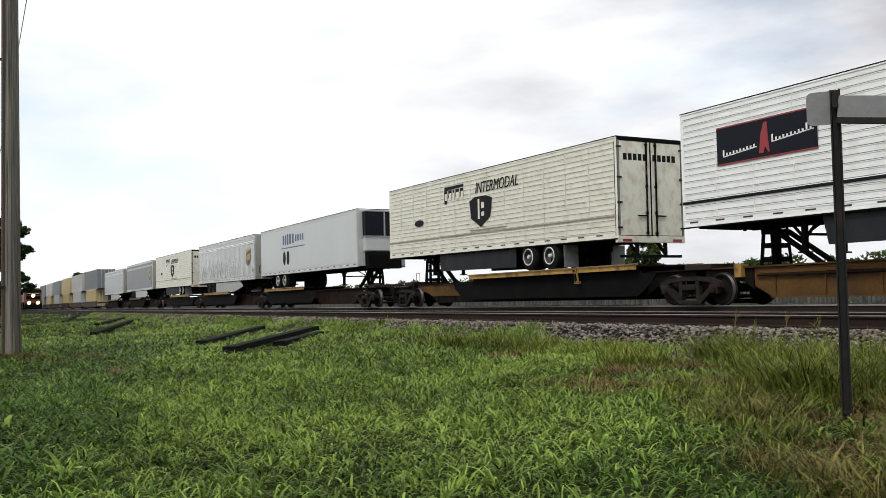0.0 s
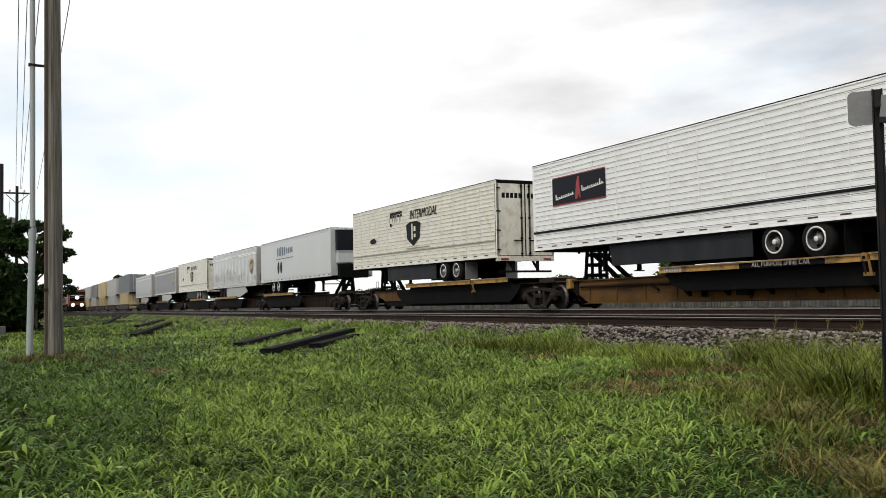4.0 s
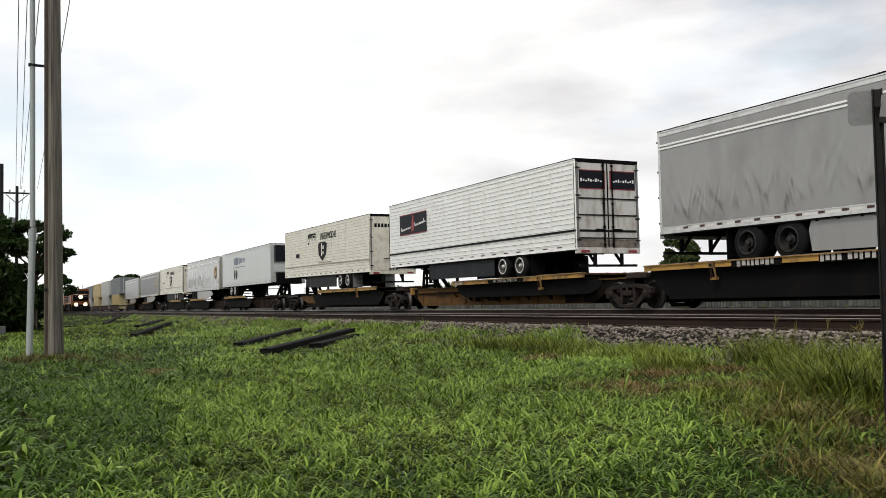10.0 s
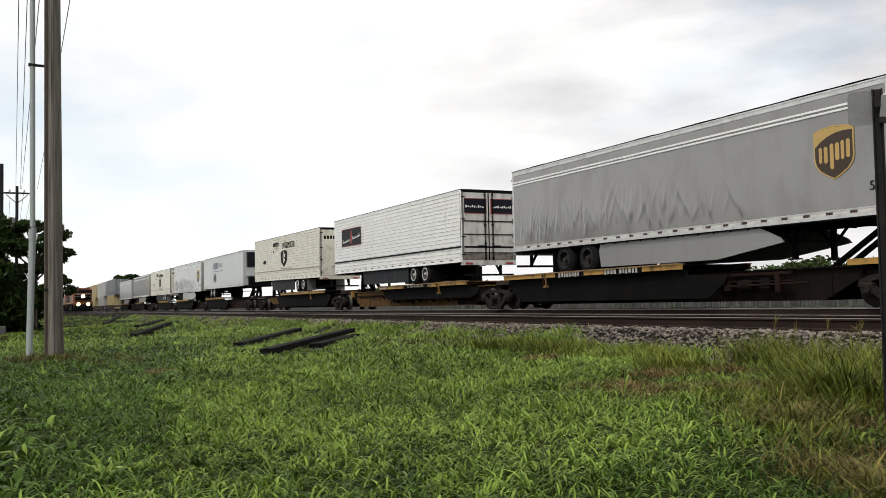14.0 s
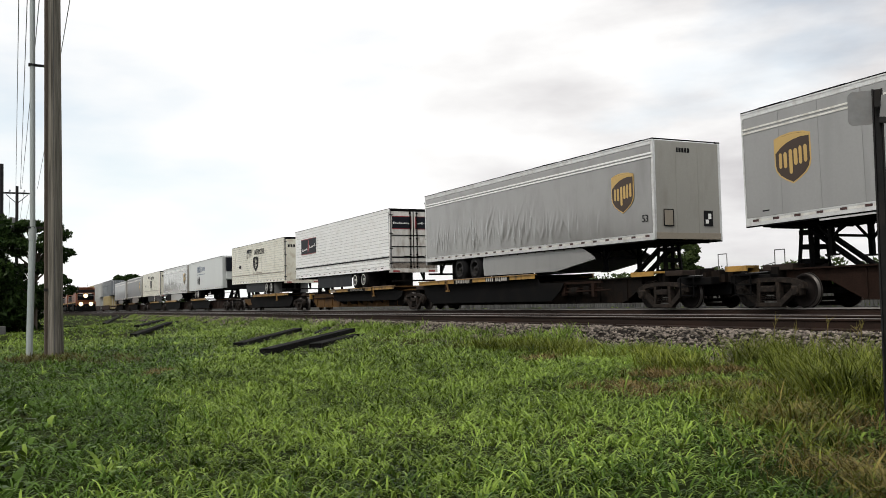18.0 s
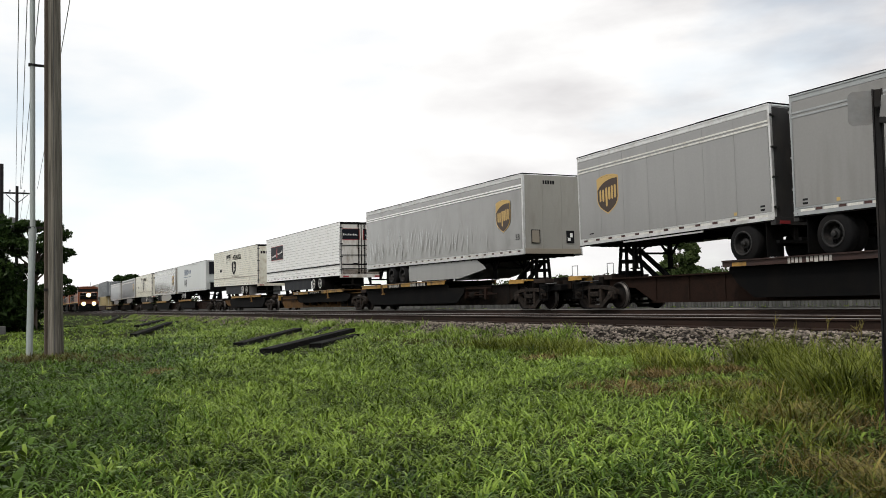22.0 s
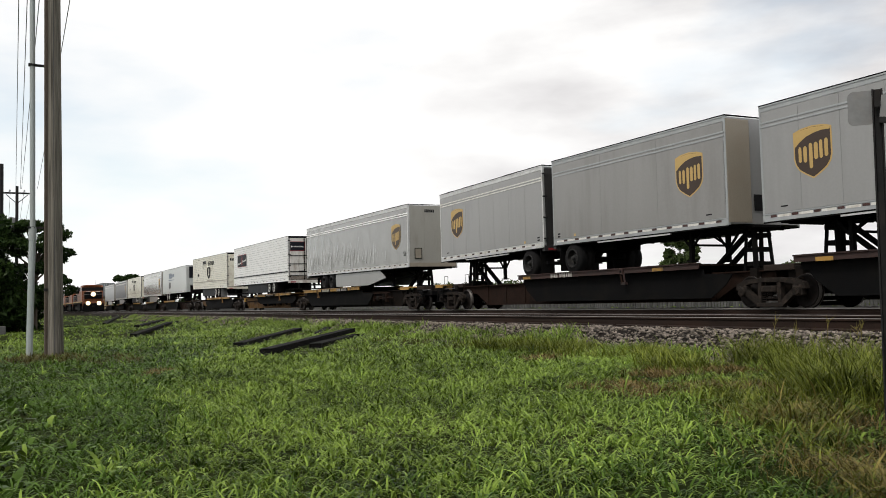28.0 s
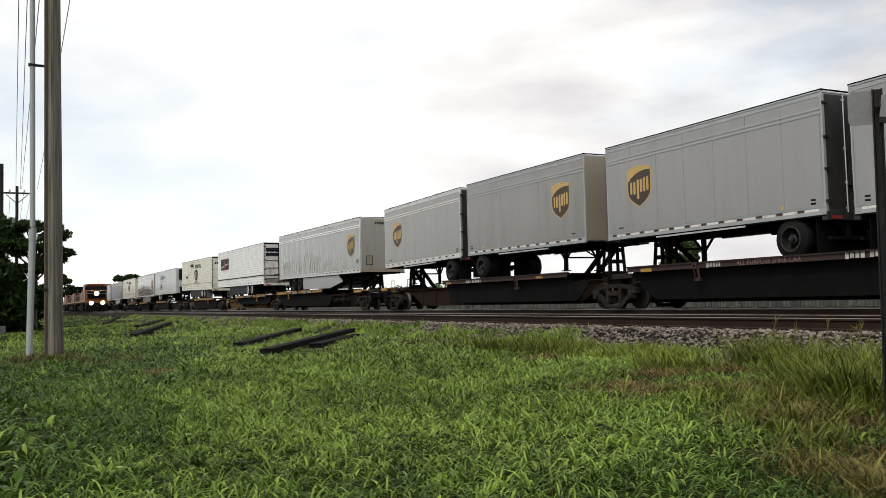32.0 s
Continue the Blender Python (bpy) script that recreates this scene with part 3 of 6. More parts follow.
def trailer(name, label, L=16.15, H=2.95, walls="panels", body="silver", rail="alu", axles=(12.7, 13.95), wheel_r=0.5, rim="rim", drop=0.0,
            doors="dirty_door", skirt=None, legs=3.6, stance="tandem", nose="silver", top_band=False, trim="trim"):
    """A box trailer. Its nose is at x = 0, its rear at x = L, its floor line at z = 0."""
    t = thing(name, label, "trailer", "trailers on the train")
    h = W / 2
    wz = -0.42 - drop + 0.0
    # grey core behind the strips: their groove shade is put into its colour
    part("body", boxes((0.03, L - 0.03, -h + 0.034, h - 0.034, 0.02, H - 0.03), bevel=0.02), "dark_silver" if walls == "strips" else body, t)
    part("roof", boxes((0.02, L - 0.02, -h + 0.02, h - 0.02, H - 0.03, H), *[(x, x + 0.05, -h + 0.06, h - 0.06, H, H + 0.012) for x in np.arange(0.6, L - 0.3, 0.6)]), "alu", t, "ribbed metal roof")
    for s in (-1, 1):
        y = s * h
        a, b = sorted((y, y - s * 0.05))
        part("top_rail", boxes((0.02, L - 0.02, a, b, H - 0.13, H + 0.015), (0.02, L - 0.02, *sorted((y, y + s * 0.015)), H - 0.02, H + 0.015)), rail, t)
        part("bottom_rail", boxes((0.02, L - 0.02, a, b, -0.04, 0.16), (0.02, L - 0.02, *sorted((y, y + s * 0.018)), -0.04, -0.01), (0.02, L - 0.02, *sorted((y, y + s * 0.012)), 0.13, 0.16)), rail, t)
        part("roof_edge", boxes((0.0, L, *sorted((y + s * 0.006, y - s * 0.03)), H + 0.015, H + 0.048)), "black", t, "dark roof edge trim")
        red, pale = bmesh.new(), bmesh.new()
        step, dark, hi = (0.66, 0.19, 0.06) if walls == "panels" else (0.92, 0.30, 0.04)
        for x in np.arange(0.25, L - step, step):
            box(red, x, x + dark, *sorted((y, y + s * 0.005)), 0.055, 0.055 + hi)
            box(pale, x + dark + 0.03, x + step - 0.03, *sorted((y, y + s * 0.004)), 0.05, 0.05 + hi)
        part("red_tape", red, "tape", t, "dull red reflective tape")["kind"] = "stuff"
        part("white_tape", pale, "white" if walls == "strips" else "trim", t, "pale reflective tape")["kind"] = "stuff"
        # black strip stands for the shade line under the side rail
        part("rail_shadow_lip", boxes((0.02, L - 0.02, *sorted((y + s * 0.010, y - s * 0.04)), -0.075, -0.042)), "black", t, "black strip painting the shade line under the side rail")
        # walls
        if walls == "strips":
            n, z0, z1 = 16, 0.17, H - 0.14
            me = None
            for i in range(n):
                za = z0 + (z1 - z0) * i / n
                if me is None:
                    ob = part("side_strip", boxes((0.04, L - 0.04, -0.025, 0.0, 0.008, (z1 - z0) / n - 0.008), (0.04, L - 0.04, -0.012, 0.010, (z1 - z0) / n - 0.030, (z1 - z0) / n - 0.010)), body, t)
                    me = ob.data
                else:
                    ob = part("side_strip", me, None, t)
                ob.matrix_basis = pose(0, y - s * 0.008, za) if s > 0 else Matrix.Translation((0, y - s * 0.008, za)) @ Matrix.Diagonal((1, -1, 1, 1))
            for x in np.arange(1.22, L - 0.6, 1.22):
                part("seam", boxes((x, x + 0.016, *sorted((y - s * 0.01, y + s * 0.004)), z0, z1)), "trim" if body == "cream" else body, t)
        elif walls == "panels" and body == "sheet" and s > 0:
            smooth(part("side_sheet", dented_sheet(L, H, s), body, t, "creased silver side sheet", at=pose(0, y - s * 0.006, 0)))
            for zb in (H - 0.42, H - 0.52):
                part("trim_strip", boxes((0.04, L - 0.04, *sorted((y - s * 0.01, y + s * 0.022)), zb, zb + 0.05)), "white", t, "pale raised trim strip")
        elif walls == "panels":
            n = 3 if body == "dull_silver" else max(4, round(L / 1.22))
            me = None
            for i in range(n):
                w = (L - 0.1) / n
                if me is None:
                    me = part("side_panel", boxes((0.003, w - 0.003, -0.012, 0.012, 0.165, H - 0.14), bevel=0.003), body, t, at=pose(0.05 + w * i, y - s * 0.008, 0)).data
                else:
                    part("side_panel", me, None, t, at=pose(0.05 + w * i, y - s * 0.008, 0))
            if top_band:
                for zb in (H - 0.44, H - 0.54):
                    part("trim_strip", boxes((0.04, L - 0.04, *sorted((y, y + s * 0.018)), zb, zb + 0.045)), trim, t, "pale raised trim strip")
        else:
            me = part("side_panel", boxes((0.05, L - 0.05, -0.012, 0.012, 0.165, H - 0.14), bevel=0.004), body, t, at=pose(0, y - s * 0.008, 0)).data
        for xa in (0.0, L - 0.09):
            part("corner_post", boxes((xa, xa + 0.09, *sorted((y + s * 0.004, y - s * 0.09)), -0.03, H + 0.01), bevel=0.012), rail, t)
        if walls == "strips":
            part("corner_seam", boxes((L - 0.115, L - 0.10, *sorted((y + s * 0.006, y - s * 0.02)), 0.02, H - 0.1)), "black", t)
            part("corner_seam", boxes((L - 0.01, L + 0.008, *sorted((s * (h - 0.02), s * (h - 0.008))), -0.1, H)), "black", t)
        # landing legs
        x = legs
        bm = boxes((x - 0.055, x + 0.055, *sorted((s * 0.63, s * 0.75)), -0.84 - drop * 0.3, 0.0), (x - 0.12, x + 0.12, *sorted((s * 0.57, s * 0.81)), -0.88 - drop * 0.3, -0.84 - drop * 0.3))
        beam(bm, (x + 0.02, s * 0.69, -0.52), (x + 0.46, s * 0.69, -0.06), 0.05, 0.06)
        beam(bm, (x - 0.02, s * 0.69, -0.52), (x - 0.46, s * 0.69, -0.06), 0.05, 0.06)
        part("landing_leg", bm, "black", t, "black braced landing leg")
    bm = boxes((legs - 0.03, legs + 0.03, -0.65, 0.65, -0.46, -0.40))
    beam(bm, (legs, -0.62, -0.42), (legs, 0.1, -0.05), 0.04, 0.04)
    part("leg_brace", bm, "black", t)
    bm = bmesh.new()
    for x in np.arange(0.5, L - 0.2, 0.62):
        box(bm, x, x + 0.06, -h + 0.06, h - 0.06, -0.10, 0.02)
    box(bm, 0.15, 2.2, -0.6, 0.6, -0.08, -0.02)
    rod(bm, (0.92, 0, -0.17), (0.92, 0, -0.05), 0.045)
    part("floor_frame", bm, "black", t, "black crossmembers under the floor")
    part("front_wall", boxes((0.0, 0.035, -h + 0.09, h - 0.09, 0.0, H - 0.02), bevel=0.004), nose, t)
    for y in (-0.42, 0.42):
        part("front_seam", boxes((-0.010, -0.0005, y, y + 0.03, 0.15, H - 0.1)), nose, t)
    if nose == "nose":
        part("nose_sill", boxes((-0.014, -0.002, -h + 0.06, h - 0.06, -0.02, 0.17), bevel=0.004), "tan", t, "dull tan nose sill")
    for y, lab in ((-0.75, "square placard holder"), (0.78, "square placard holder")):
        if stance == "tandem" and nose == "nose":
            part("placard_holder", boxes((-0.02, 0.0, y - 0.17, y + 0.17, 0.38, 0.85)), "ink" if y < 0 else "tan", t, lab)
            if y > 0:
                part("holder_frame", boxes((-0.024, -0.018, y - 0.19, y + 0.19, 0.36, 0.39), (-0.024, -0.018, y - 0.19, y + 0.19, 0.84, 0.87), (-0.024, -0.018, y - 0.19, y - 0.16, 0.39, 0.84), (-0.024, -0.018, y + 0.16, y + 0.19, 0.39, 0.84)), "ink", t)
            else:
                part("torn_sticker", boxes((-0.024, -0.018, y - 0.1, y + 0.02, 0.6, 0.76), (-0.024, -0.018, y + 0.0, y + 0.12, 0.46, 0.58)), "white", t, "torn white sticker")
    for xa in (-0.004, L - 0.03):
        part("roof_edge", boxes((xa, xa + 0.034, -h + 0.035, h - 0.035, H + 0.012, H + 0.046)), "black", t, "dark roof edge trim")
    # rear doors
    for s in (-1, 1):
        d = part("door", boxes((L - 0.035, L, *sorted((s * 0.012, s * (h - 0.09))), 0.03, H - 0.07), bevel=0.008), doors, t, "dirty swing door")
        for y in ((0.13, 0.62) if walls == "panels" else (0.16, 0.2)):
            bm = rod(bmesh.new(), (L + 0.03, s * y, 0.02), (L + 0.03, s * y, H - 0.06), 0.015, sides=6)
            for z in (0.1, 0.7, 1.5, H - 0.2):
                box(bm, L, L + 0.04, s * y - 0.03, s * y + 0.03, z, z + 0.05)
            part("lock_rod", bm, "black" if walls == "strips" else "alu", d)
        part("door_handle", boxes((L + 0.02, L + 0.05, *sorted((s * 0.16, s * 0.55)), 0.62, 0.66)), "black", d)
        for z in (0.25, 1.0, 1.75, H - 0.3):
            part("hinge", boxes((L, L + 0.04, *sorted((s * (h - 0.16), s * (h + 0.012))), z, z + 0.05)), "dark_rim", d)
        if walls == "strips":
            for y in (0.0, h - 0.10):
                part("door_seal", boxes((L - 0.01, L + 0.004, *sorted((s * (y + 0.002), s * (y + 0.026))), 0.03, H - 0.07)), "black", d)
            for z in (0.03, H - 0.09):
                part("door_seal", boxes((L - 0.01, L + 0.004, *sorted((s * 0.03, s * (h - 0.1))), z, z + 0.024)), "black", d)
            if doors != "stained":
                part("kick_plate", boxes((L - 0.01, L + 0.006, *sorted((s * 0.03, s * (h - 0.12))), 0.06, 0.30)), "kick", d, "rust-stained lower door plate")
            part("rear_post", boxes((L - 0.02, L + 0.012, *sorted((s * (h - 0.085), s * (h - 0.03))), 0.03, H - 0.05)), "galv", t, "grey rear corner post")
        part("tail_lamp", boxes((L, L + 0.03, *sorted((s * 0.8, s * 1.15)), -0.14, -0.06)), "red", t, "dull red tail lamp")
    if walls == "strips":
        part("rear_header", boxes((L - 0.03, L + 0.014, -h + 0.02, h - 0.02, H - 0.065, H + 0.03)), "black", t, "black rear header")
    part("rear_sill", boxes((L - 0.14, L + 0.02, -h, h, -0.17, 0.03), bevel=0.01), doors, t)
    bm = boxes((L - 0.1, L, -h + 0.12, h - 0.12, -0.62, -0.54))
    for s in (-1, 1):
        box(bm, L - 0.08, L - 0.02, s * 0.55 - 0.06, s * 0.55 + 0.06, -0.58, -0.1)
        beam(bm, (L - 0.06, s * 0.55, -0.5), (L - 0.5, s * 0.55, -0.05), 0.06, 0.08)
    part("bumper", bm, "black", t, "rear underride bumper")
    # running gear
    bm = boxes((axles[0] - 1.3, axles[-1] + 1.0, -0.55, -0.42, -0.32, -0.05), (axles[0] - 1.3, axles[-1] + 1.0, 0.42, 0.55, -0.32, -0.05))
    for x in axles:
        rod(bm, (x, -h + 0.1, wz), (x, h - 0.1, wz), 0.065)
        for s in (-1, 1):
            box(bm, x - 0.5, x + 0.1, s * 0.5 - 0.05, s * 0.5 + 0.05, wz - 0.02, wz + 0.14)
            rod(bm, (x + 0.2, s * 0.48, wz), (x + 0.2, s * 0.48, -0.25), 0.12)
    part("suspension", bm, "black", t)
    for x in axles:
        for s in (-1, 1):
            w = road_wheel(t, x, s, wheel_r, rim)
            w.location.z = wz
    for s in (-1, 1):
        part("mud_flap", boxes((axles[-1] + 0.75, axles[-1] + 0.77, *sorted((s * 0.68, s * 1.25)), -0.82 - drop, -0.1)), "galv" if body == "cream" else "black", t)
        if skirt:
            mat, *pts = skirt
            part("side_skirt", prism(bmesh.new(), pts, lambda u, v, d: (u, s * (h - 0.10) + d, v), 0.02), mat, t, "smooth aerodynamic side skirt")
    return t


def put(t, left, right, nose_left, z_left, z_right, length):
    """Stands a trailer on the train: floor heights at its two ends, nose to either side."""
    tilt = math.degrees(math.atan2(z_right - z_left, right - left))
    if nose_left:
        m = pose(left, FAR_TRACK, z_left, 0, -tilt, 0)
    else:
        m = pose(right, FAR_TRACK, z_right, 0, tilt, 180)
    t.matrix_basis = m
    OUT.append((t, m))
    return t


# white refrigerated trailer with the dark name panel
st = trailer("semi_trailer", "white ribbed refrigerated trailer with dark name panel and dark belt line", L=16.17, H=2.98, walls="strips", body="white", rail="white", axles=(11.15, 12.42), wheel_r=0.46,
             skirt=("skirt", (4.3, -0.05), (10.35, -0.05), (10.35, -0.74), (4.45, -0.74)), legs=3.4, nose="white")
for s in (-1, 1):
    y = s * W / 2
    cx, cz = 2.84, 1.93
    p = plate("name_panel", st, cx, cz, 3.05, 0.92, s, y, "navy", 0.014, "dark panel with red border lines")
    for dz in (-0.47, 0.47):
        plate("red_border", p, cx, cz + dz, 3.05, 0.035, s, y, "red", 0.016)
    for k, u in enumerate(np.concatenate([np.arange(-1.3, -0.28, 0.11), np.arange(0.25, 1.4, 0.11)])):
        tall = k in (0, 10, 19)
        plate("white_bar", p, cx - s * u, cz - 0.12 + 0.10 * u + (0.05 if tall else 0), 0.05, 0.18 if tall else 0.07 + 0.03 * (k % 2), s, y, "white", 0.018)
        plate("white_bar", p, cx - s * (u + 0.03), cz - 0.15 + 0.10 * u, 0.10, 0.028, s, y, "white", 0.018)
    part("red_emblem", prism(bmesh.new(), [(-0.16, -0.36), (-0.02, -0.36), (0.03, -0.2), (0.12, -0.36), (0.16, -0.36), (0.12, 0.02), (0.1, 0.38), (0.0, 0.38), (-0.1, 0.1)], lambda u, v, d: (cx - s * (u + 0.0), y + s * (0.0185 + d), cz + v), 0.004), "red", p, "red emblem")
    plate("belt_line", st, 8.08, 0.60, 16.1, 0.075, s, y, "ink", 0.012, "black belt line")
for s in (-1, 1):
    q = part("rear_panel", boxes((16.172, 16.178, *sorted((s * 0.1, s * 1.16)), 2.02, 2.62)), "navy", st, "dark rear name panel")
    for z in (2.0, 2.62):
        part("red_border", boxes((16.172, 16.18, *sorted((s * 0.1, s * 1.16)), z, z + 0.03)), "red", q)
    for k, y in enumerate(np.arange(0.24, 1.06, 0.1)):
        part("white_bar", boxes((16.172, 16.182, *sorted((s * y, s * (y + 0.06))), 2.25 + 0.02 * (k % 2), 2.30 + 0.03 * (k % 3))), "white", q)
    part("red_emblem", boxes((16.172, 16.182, *sorted((s * 0.1, s * 0.19)), 2.06, 2.58)), "red", q)
part("rear_belt", boxes((16.172, 16.178, -1.18, 1.18, 0.55, 0.63)), "ink", st)
# bars coloured dark: the shadow lines under them are in the colour
for z in (1.10, 1.66, 0.32):
    part("door_bar", boxes((16.17, 16.19, -1.2, 1.2, z, z + 0.05)), "dark_rim", st)
put(st, 0.0, 16.17, True, 2.775, 2.68, 16.17)


# yellowed refrigerated trailer with the crest
def crest_trailer(label):
    t = trailer("semi_trailer", label, L=16.0, H=2.96, walls="strips", body="cream", rail="cream", axles=(11.2, 12.45), wheel_r=0.46,
                skirt=("skirt", (4.6, -0.05), (10.3, -0.05), (10.3, -0.74), (4.7, -0.74)), legs=3.2, nose="cream", doors="stained")
    for s in (-1, 1):
        y = s * W / 2
        c = 8.0
        part("dark_band", prism(bmesh.new(), [(-0.95, -0.06), (-0.90, 0.34), (0.62, 0.34), (0.62, 0.24), (-0.72, 0.20), (-0.72, -0.34), (-0.9, -0.34)], lambda u, v, d: (c - s * (u - 1.8), y + s * (0.012 + d), 2.26 + v), 0.004), "ink", t, "black band behind the name")
        for u, w in ((-2.45, 0.26), (-2.1, 0.26), (-1.8, 0.12), (-1.5, 0.28), (-1.15, 0.22)):
            plate("dark_bar", t, c - s * (u - 0.15), 2.30, w, 0.30, s, y, "ink", 0.014)
            plate("pale_bar", t, c - s * (u - 0.12), 2.20, w * 0.8, 0.26, s, y, "cream", 0.019)
        pl = words("lettering", "INTERMODAL", 0.58, "ink", t, shear=0.25, at=Matrix.Translation((c + 1.1 * (-s) + 0.1, y + s * 0.02, 2.30)) @ pose(0, 0, 0, 90, 0, 0 if s < 0 else 180))
        pl.scale = (0.82, 1, 1)
        k = [(-0.5, 0.4), (-0.25, 0.5), (0.25, 0.5), (0.5, 0.4), (0.42, -0.2), (0.0, -0.52), (-0.42, -0.2)]
        cr = part("crest", prism(bmesh.new(), [(u * 1.65, v * 1.12) for u, v in k], lambda u, v, d: (c - s * u + 0.1, y + s * (0.013 + d), 1.42 + v), 0.006), "ink", t, "black crest")
        for u, v, w, hh in ((-0.12, 0.1, 0.12, 0.75), (0.17, 0.22, 0.2, 0.22), (0.17, -0.1, 0.2, 0.16)):
            plate("crest_bar", cr, c - s * u + 0.1, 1.42 + v, w, hh, s, y, "cream", 0.02)
        pl = part("oval_mark", prism(bmesh.new(), [(0.42 * math.cos(a), 0.14 * math.sin(a)) for a in np.linspace(0, 6.28, 20)[:-1]], lambda u, v, d: (3.0 - s * u if s < 0 else 3.0 - u, y + s * (0.014 + d), 1.33 + v), 0.004), "ink", t, "small dark oval mark")
        plate("thin_bar", t, 8.6, 0.74, 2.6, 0.045, s, y, "tan", 0.012)
        plate("belt_line", t, 8.0, 0.62, 15.9, 0.05, s, y, "tan", 0.014, "tan belt line")
    for y in np.arange(-1.05, 1.0, 0.19):
        if abs(y + 0.05) > 0.12:
            part("dark_bar", boxes((16.0, 16.006, y, y + 0.14, 2.3, 2.5)), "ink", t)
    return t


pr = crest_trailer("yellowed white refrigerated trailer with a black crest")
put(pr, -18.7, -2.7, True, 2.90, 2.70, 16.0)


# silver parcel trailers
def parcel_trailer(name, label, L, body="silver", long=True, top_band=True, letters=True, mark=True, trim="trim"):
    if long:
        t = trailer(name, label, L=L, H=2.92, walls="panels", body=body, rail="alu", axles=(11.25, 12.6), wheel_r=0.5, rim="dark_rim", doors="silver", nose="nose", skirt=("silver", (3.9, -0.06), (10.62, -0.06), (10.7, -0.3), (10.62, -0.8), (5.4, -0.8), (3.1, -0.47), (3.2, -0.36), (3.55, -0.2)), legs=3.25, top_band=top_band, drop=0.06)
        x = 1.47
    else:
        t = trailer(name, label, L=L, H=2.86, walls="panels", body=body, rail="alu" if trim == "trim" else trim, axles=(7.25,), wheel_r=0.5, rim="dark_rim", doors="dark_door", legs=2.1, stance="single", nose="silver", top_band=top_band, drop=0.12, trim=trim)
        x = 1.62
        for s in (-1, 1):
            part("side_step_rail", boxes((2.3, 5.8, *sorted((s * (W / 2), s * (W / 2 - 0.05))), -0.12, -0.05)), "alu", t)
        part("placard_holder", boxes((-0.016, 0.0, -0.95, -0.62, 0.35, 0.75)), "ink", t, "dark square placard holder")
        for s in (-1, 1):
            for z in (0.24, 0.33):
                plate("small_mark", t, L - 0.36, z, 0.15, 0.05, s, s * (W / 2 + 0.004), "ink", 0.0)
            plate("yellow_sticker", t, L - 1.3, 0.24, 0.1, 0.08, s, s * (W / 2 + 0.004), "gold", 0.0)
            plate("small_mark", t, 0.7, 0.30, 0.22, 0.035, s, s * (W / 2 + 0.004), "ink", 0.0)
    if long:
        for k in range(5):
            part("number_bar", boxes((-0.006, 0.0, 0.35 - 0.11 * k, 0.43 - 0.11 * k, 2.58, 2.72)), "ink", t)
        for s in (-1, 1):
            words("lettering", "53", 0.3, "ink", t, Matrix.Translation((0.42, s * (W / 2 + 0.012), 0.60)) @ pose(0, 0, 0, 90, 0, 0 if s < 0 else 180))
    for s in (-1, 1) if mark else ():
        shield(t, x, 1.50, 1.11, 1.22, s, s * (W / 2 + 0.004), letters)
    return t


def torn_seals(t, L, H, n, seed):
    """Dark torn sealing strips along the roof's edges."""
    g = random.Random(seed)
    for k in range(n):
        x, w = g.uniform(0.2, L - 1.5), g.uniform(0.3, 1.4)
        for s in (-1, 1):
            part("roof_seal", boxes((x, min(x + w, L - 0.1), *sorted((s * (W / 2 + 0.012), s * (W / 2 - 0.06))), H + 0.03, H + 0.037 + g.uniform(0.0, 0.02))), "black", t, "torn dark roof seal")


gr = parcel_trailer("semi_trailer", "silver box trailer with dented sheet side and brown shield", 15.95, "sheet")
torn_seals(gr, 15.95, 2.92, 16, 8)
put(gr, 20.38, 36.33, False, 2.84, 2.72, 15.95)
u1 = parcel_trailer("short_trailer", "short silver box trailer with brown shield", 8.35, long=False)
torn_seals(u1, 8.35, 2.86, 9, 4)
put(u1, 39.9, 48.25, True, 2.78, 2.88, 8.35)
u2 = parcel_trailer("short_trailer", "short dull grey box trailer with brown shield", 8.35, "dull_silver", long=False, trim="pale")
part("nose_panel", boxes((-0.014, -0.002, 0.46, W / 2 - 0.02, 0.04, 2.80), bevel=0.003), "tan", u2, "tan panel over part of the nose")
part("placard_holder", boxes((-0.03, -0.002, 0.06, 0.36, 0.36, 0.80)), "ink", u2, "dark square placard holder")
for ob in u2.children:
    if ob.name.startswith("shield_rim"):
        ob.location.x -= 0.2
put(u2, 48.85, 57.2, False, 2.90, 2.88, 8.35)
u3 = parcel_trailer("short_trailer", "short silver box trailer with dull trim and brown shield", 8.35, long=False, trim="pale")
put(u3, 58.4, 66.75, True, 2.84, 2.86, 8.35)
u4 = copy_thing(u3, Matrix())
put(u4, 67.5, 75.85, False, 2.78, 2.84, 8.35)
# trailers further ahead
al = trailer("semi_trailer", "off-white box trailer with blue lettering bars", L=16.15, H=2.78, walls="plain", body="light", rail="light", axles=(11.4, 12.7), wheel_r=0.48, legs=3.3, nose="light", doors="dirty_door")
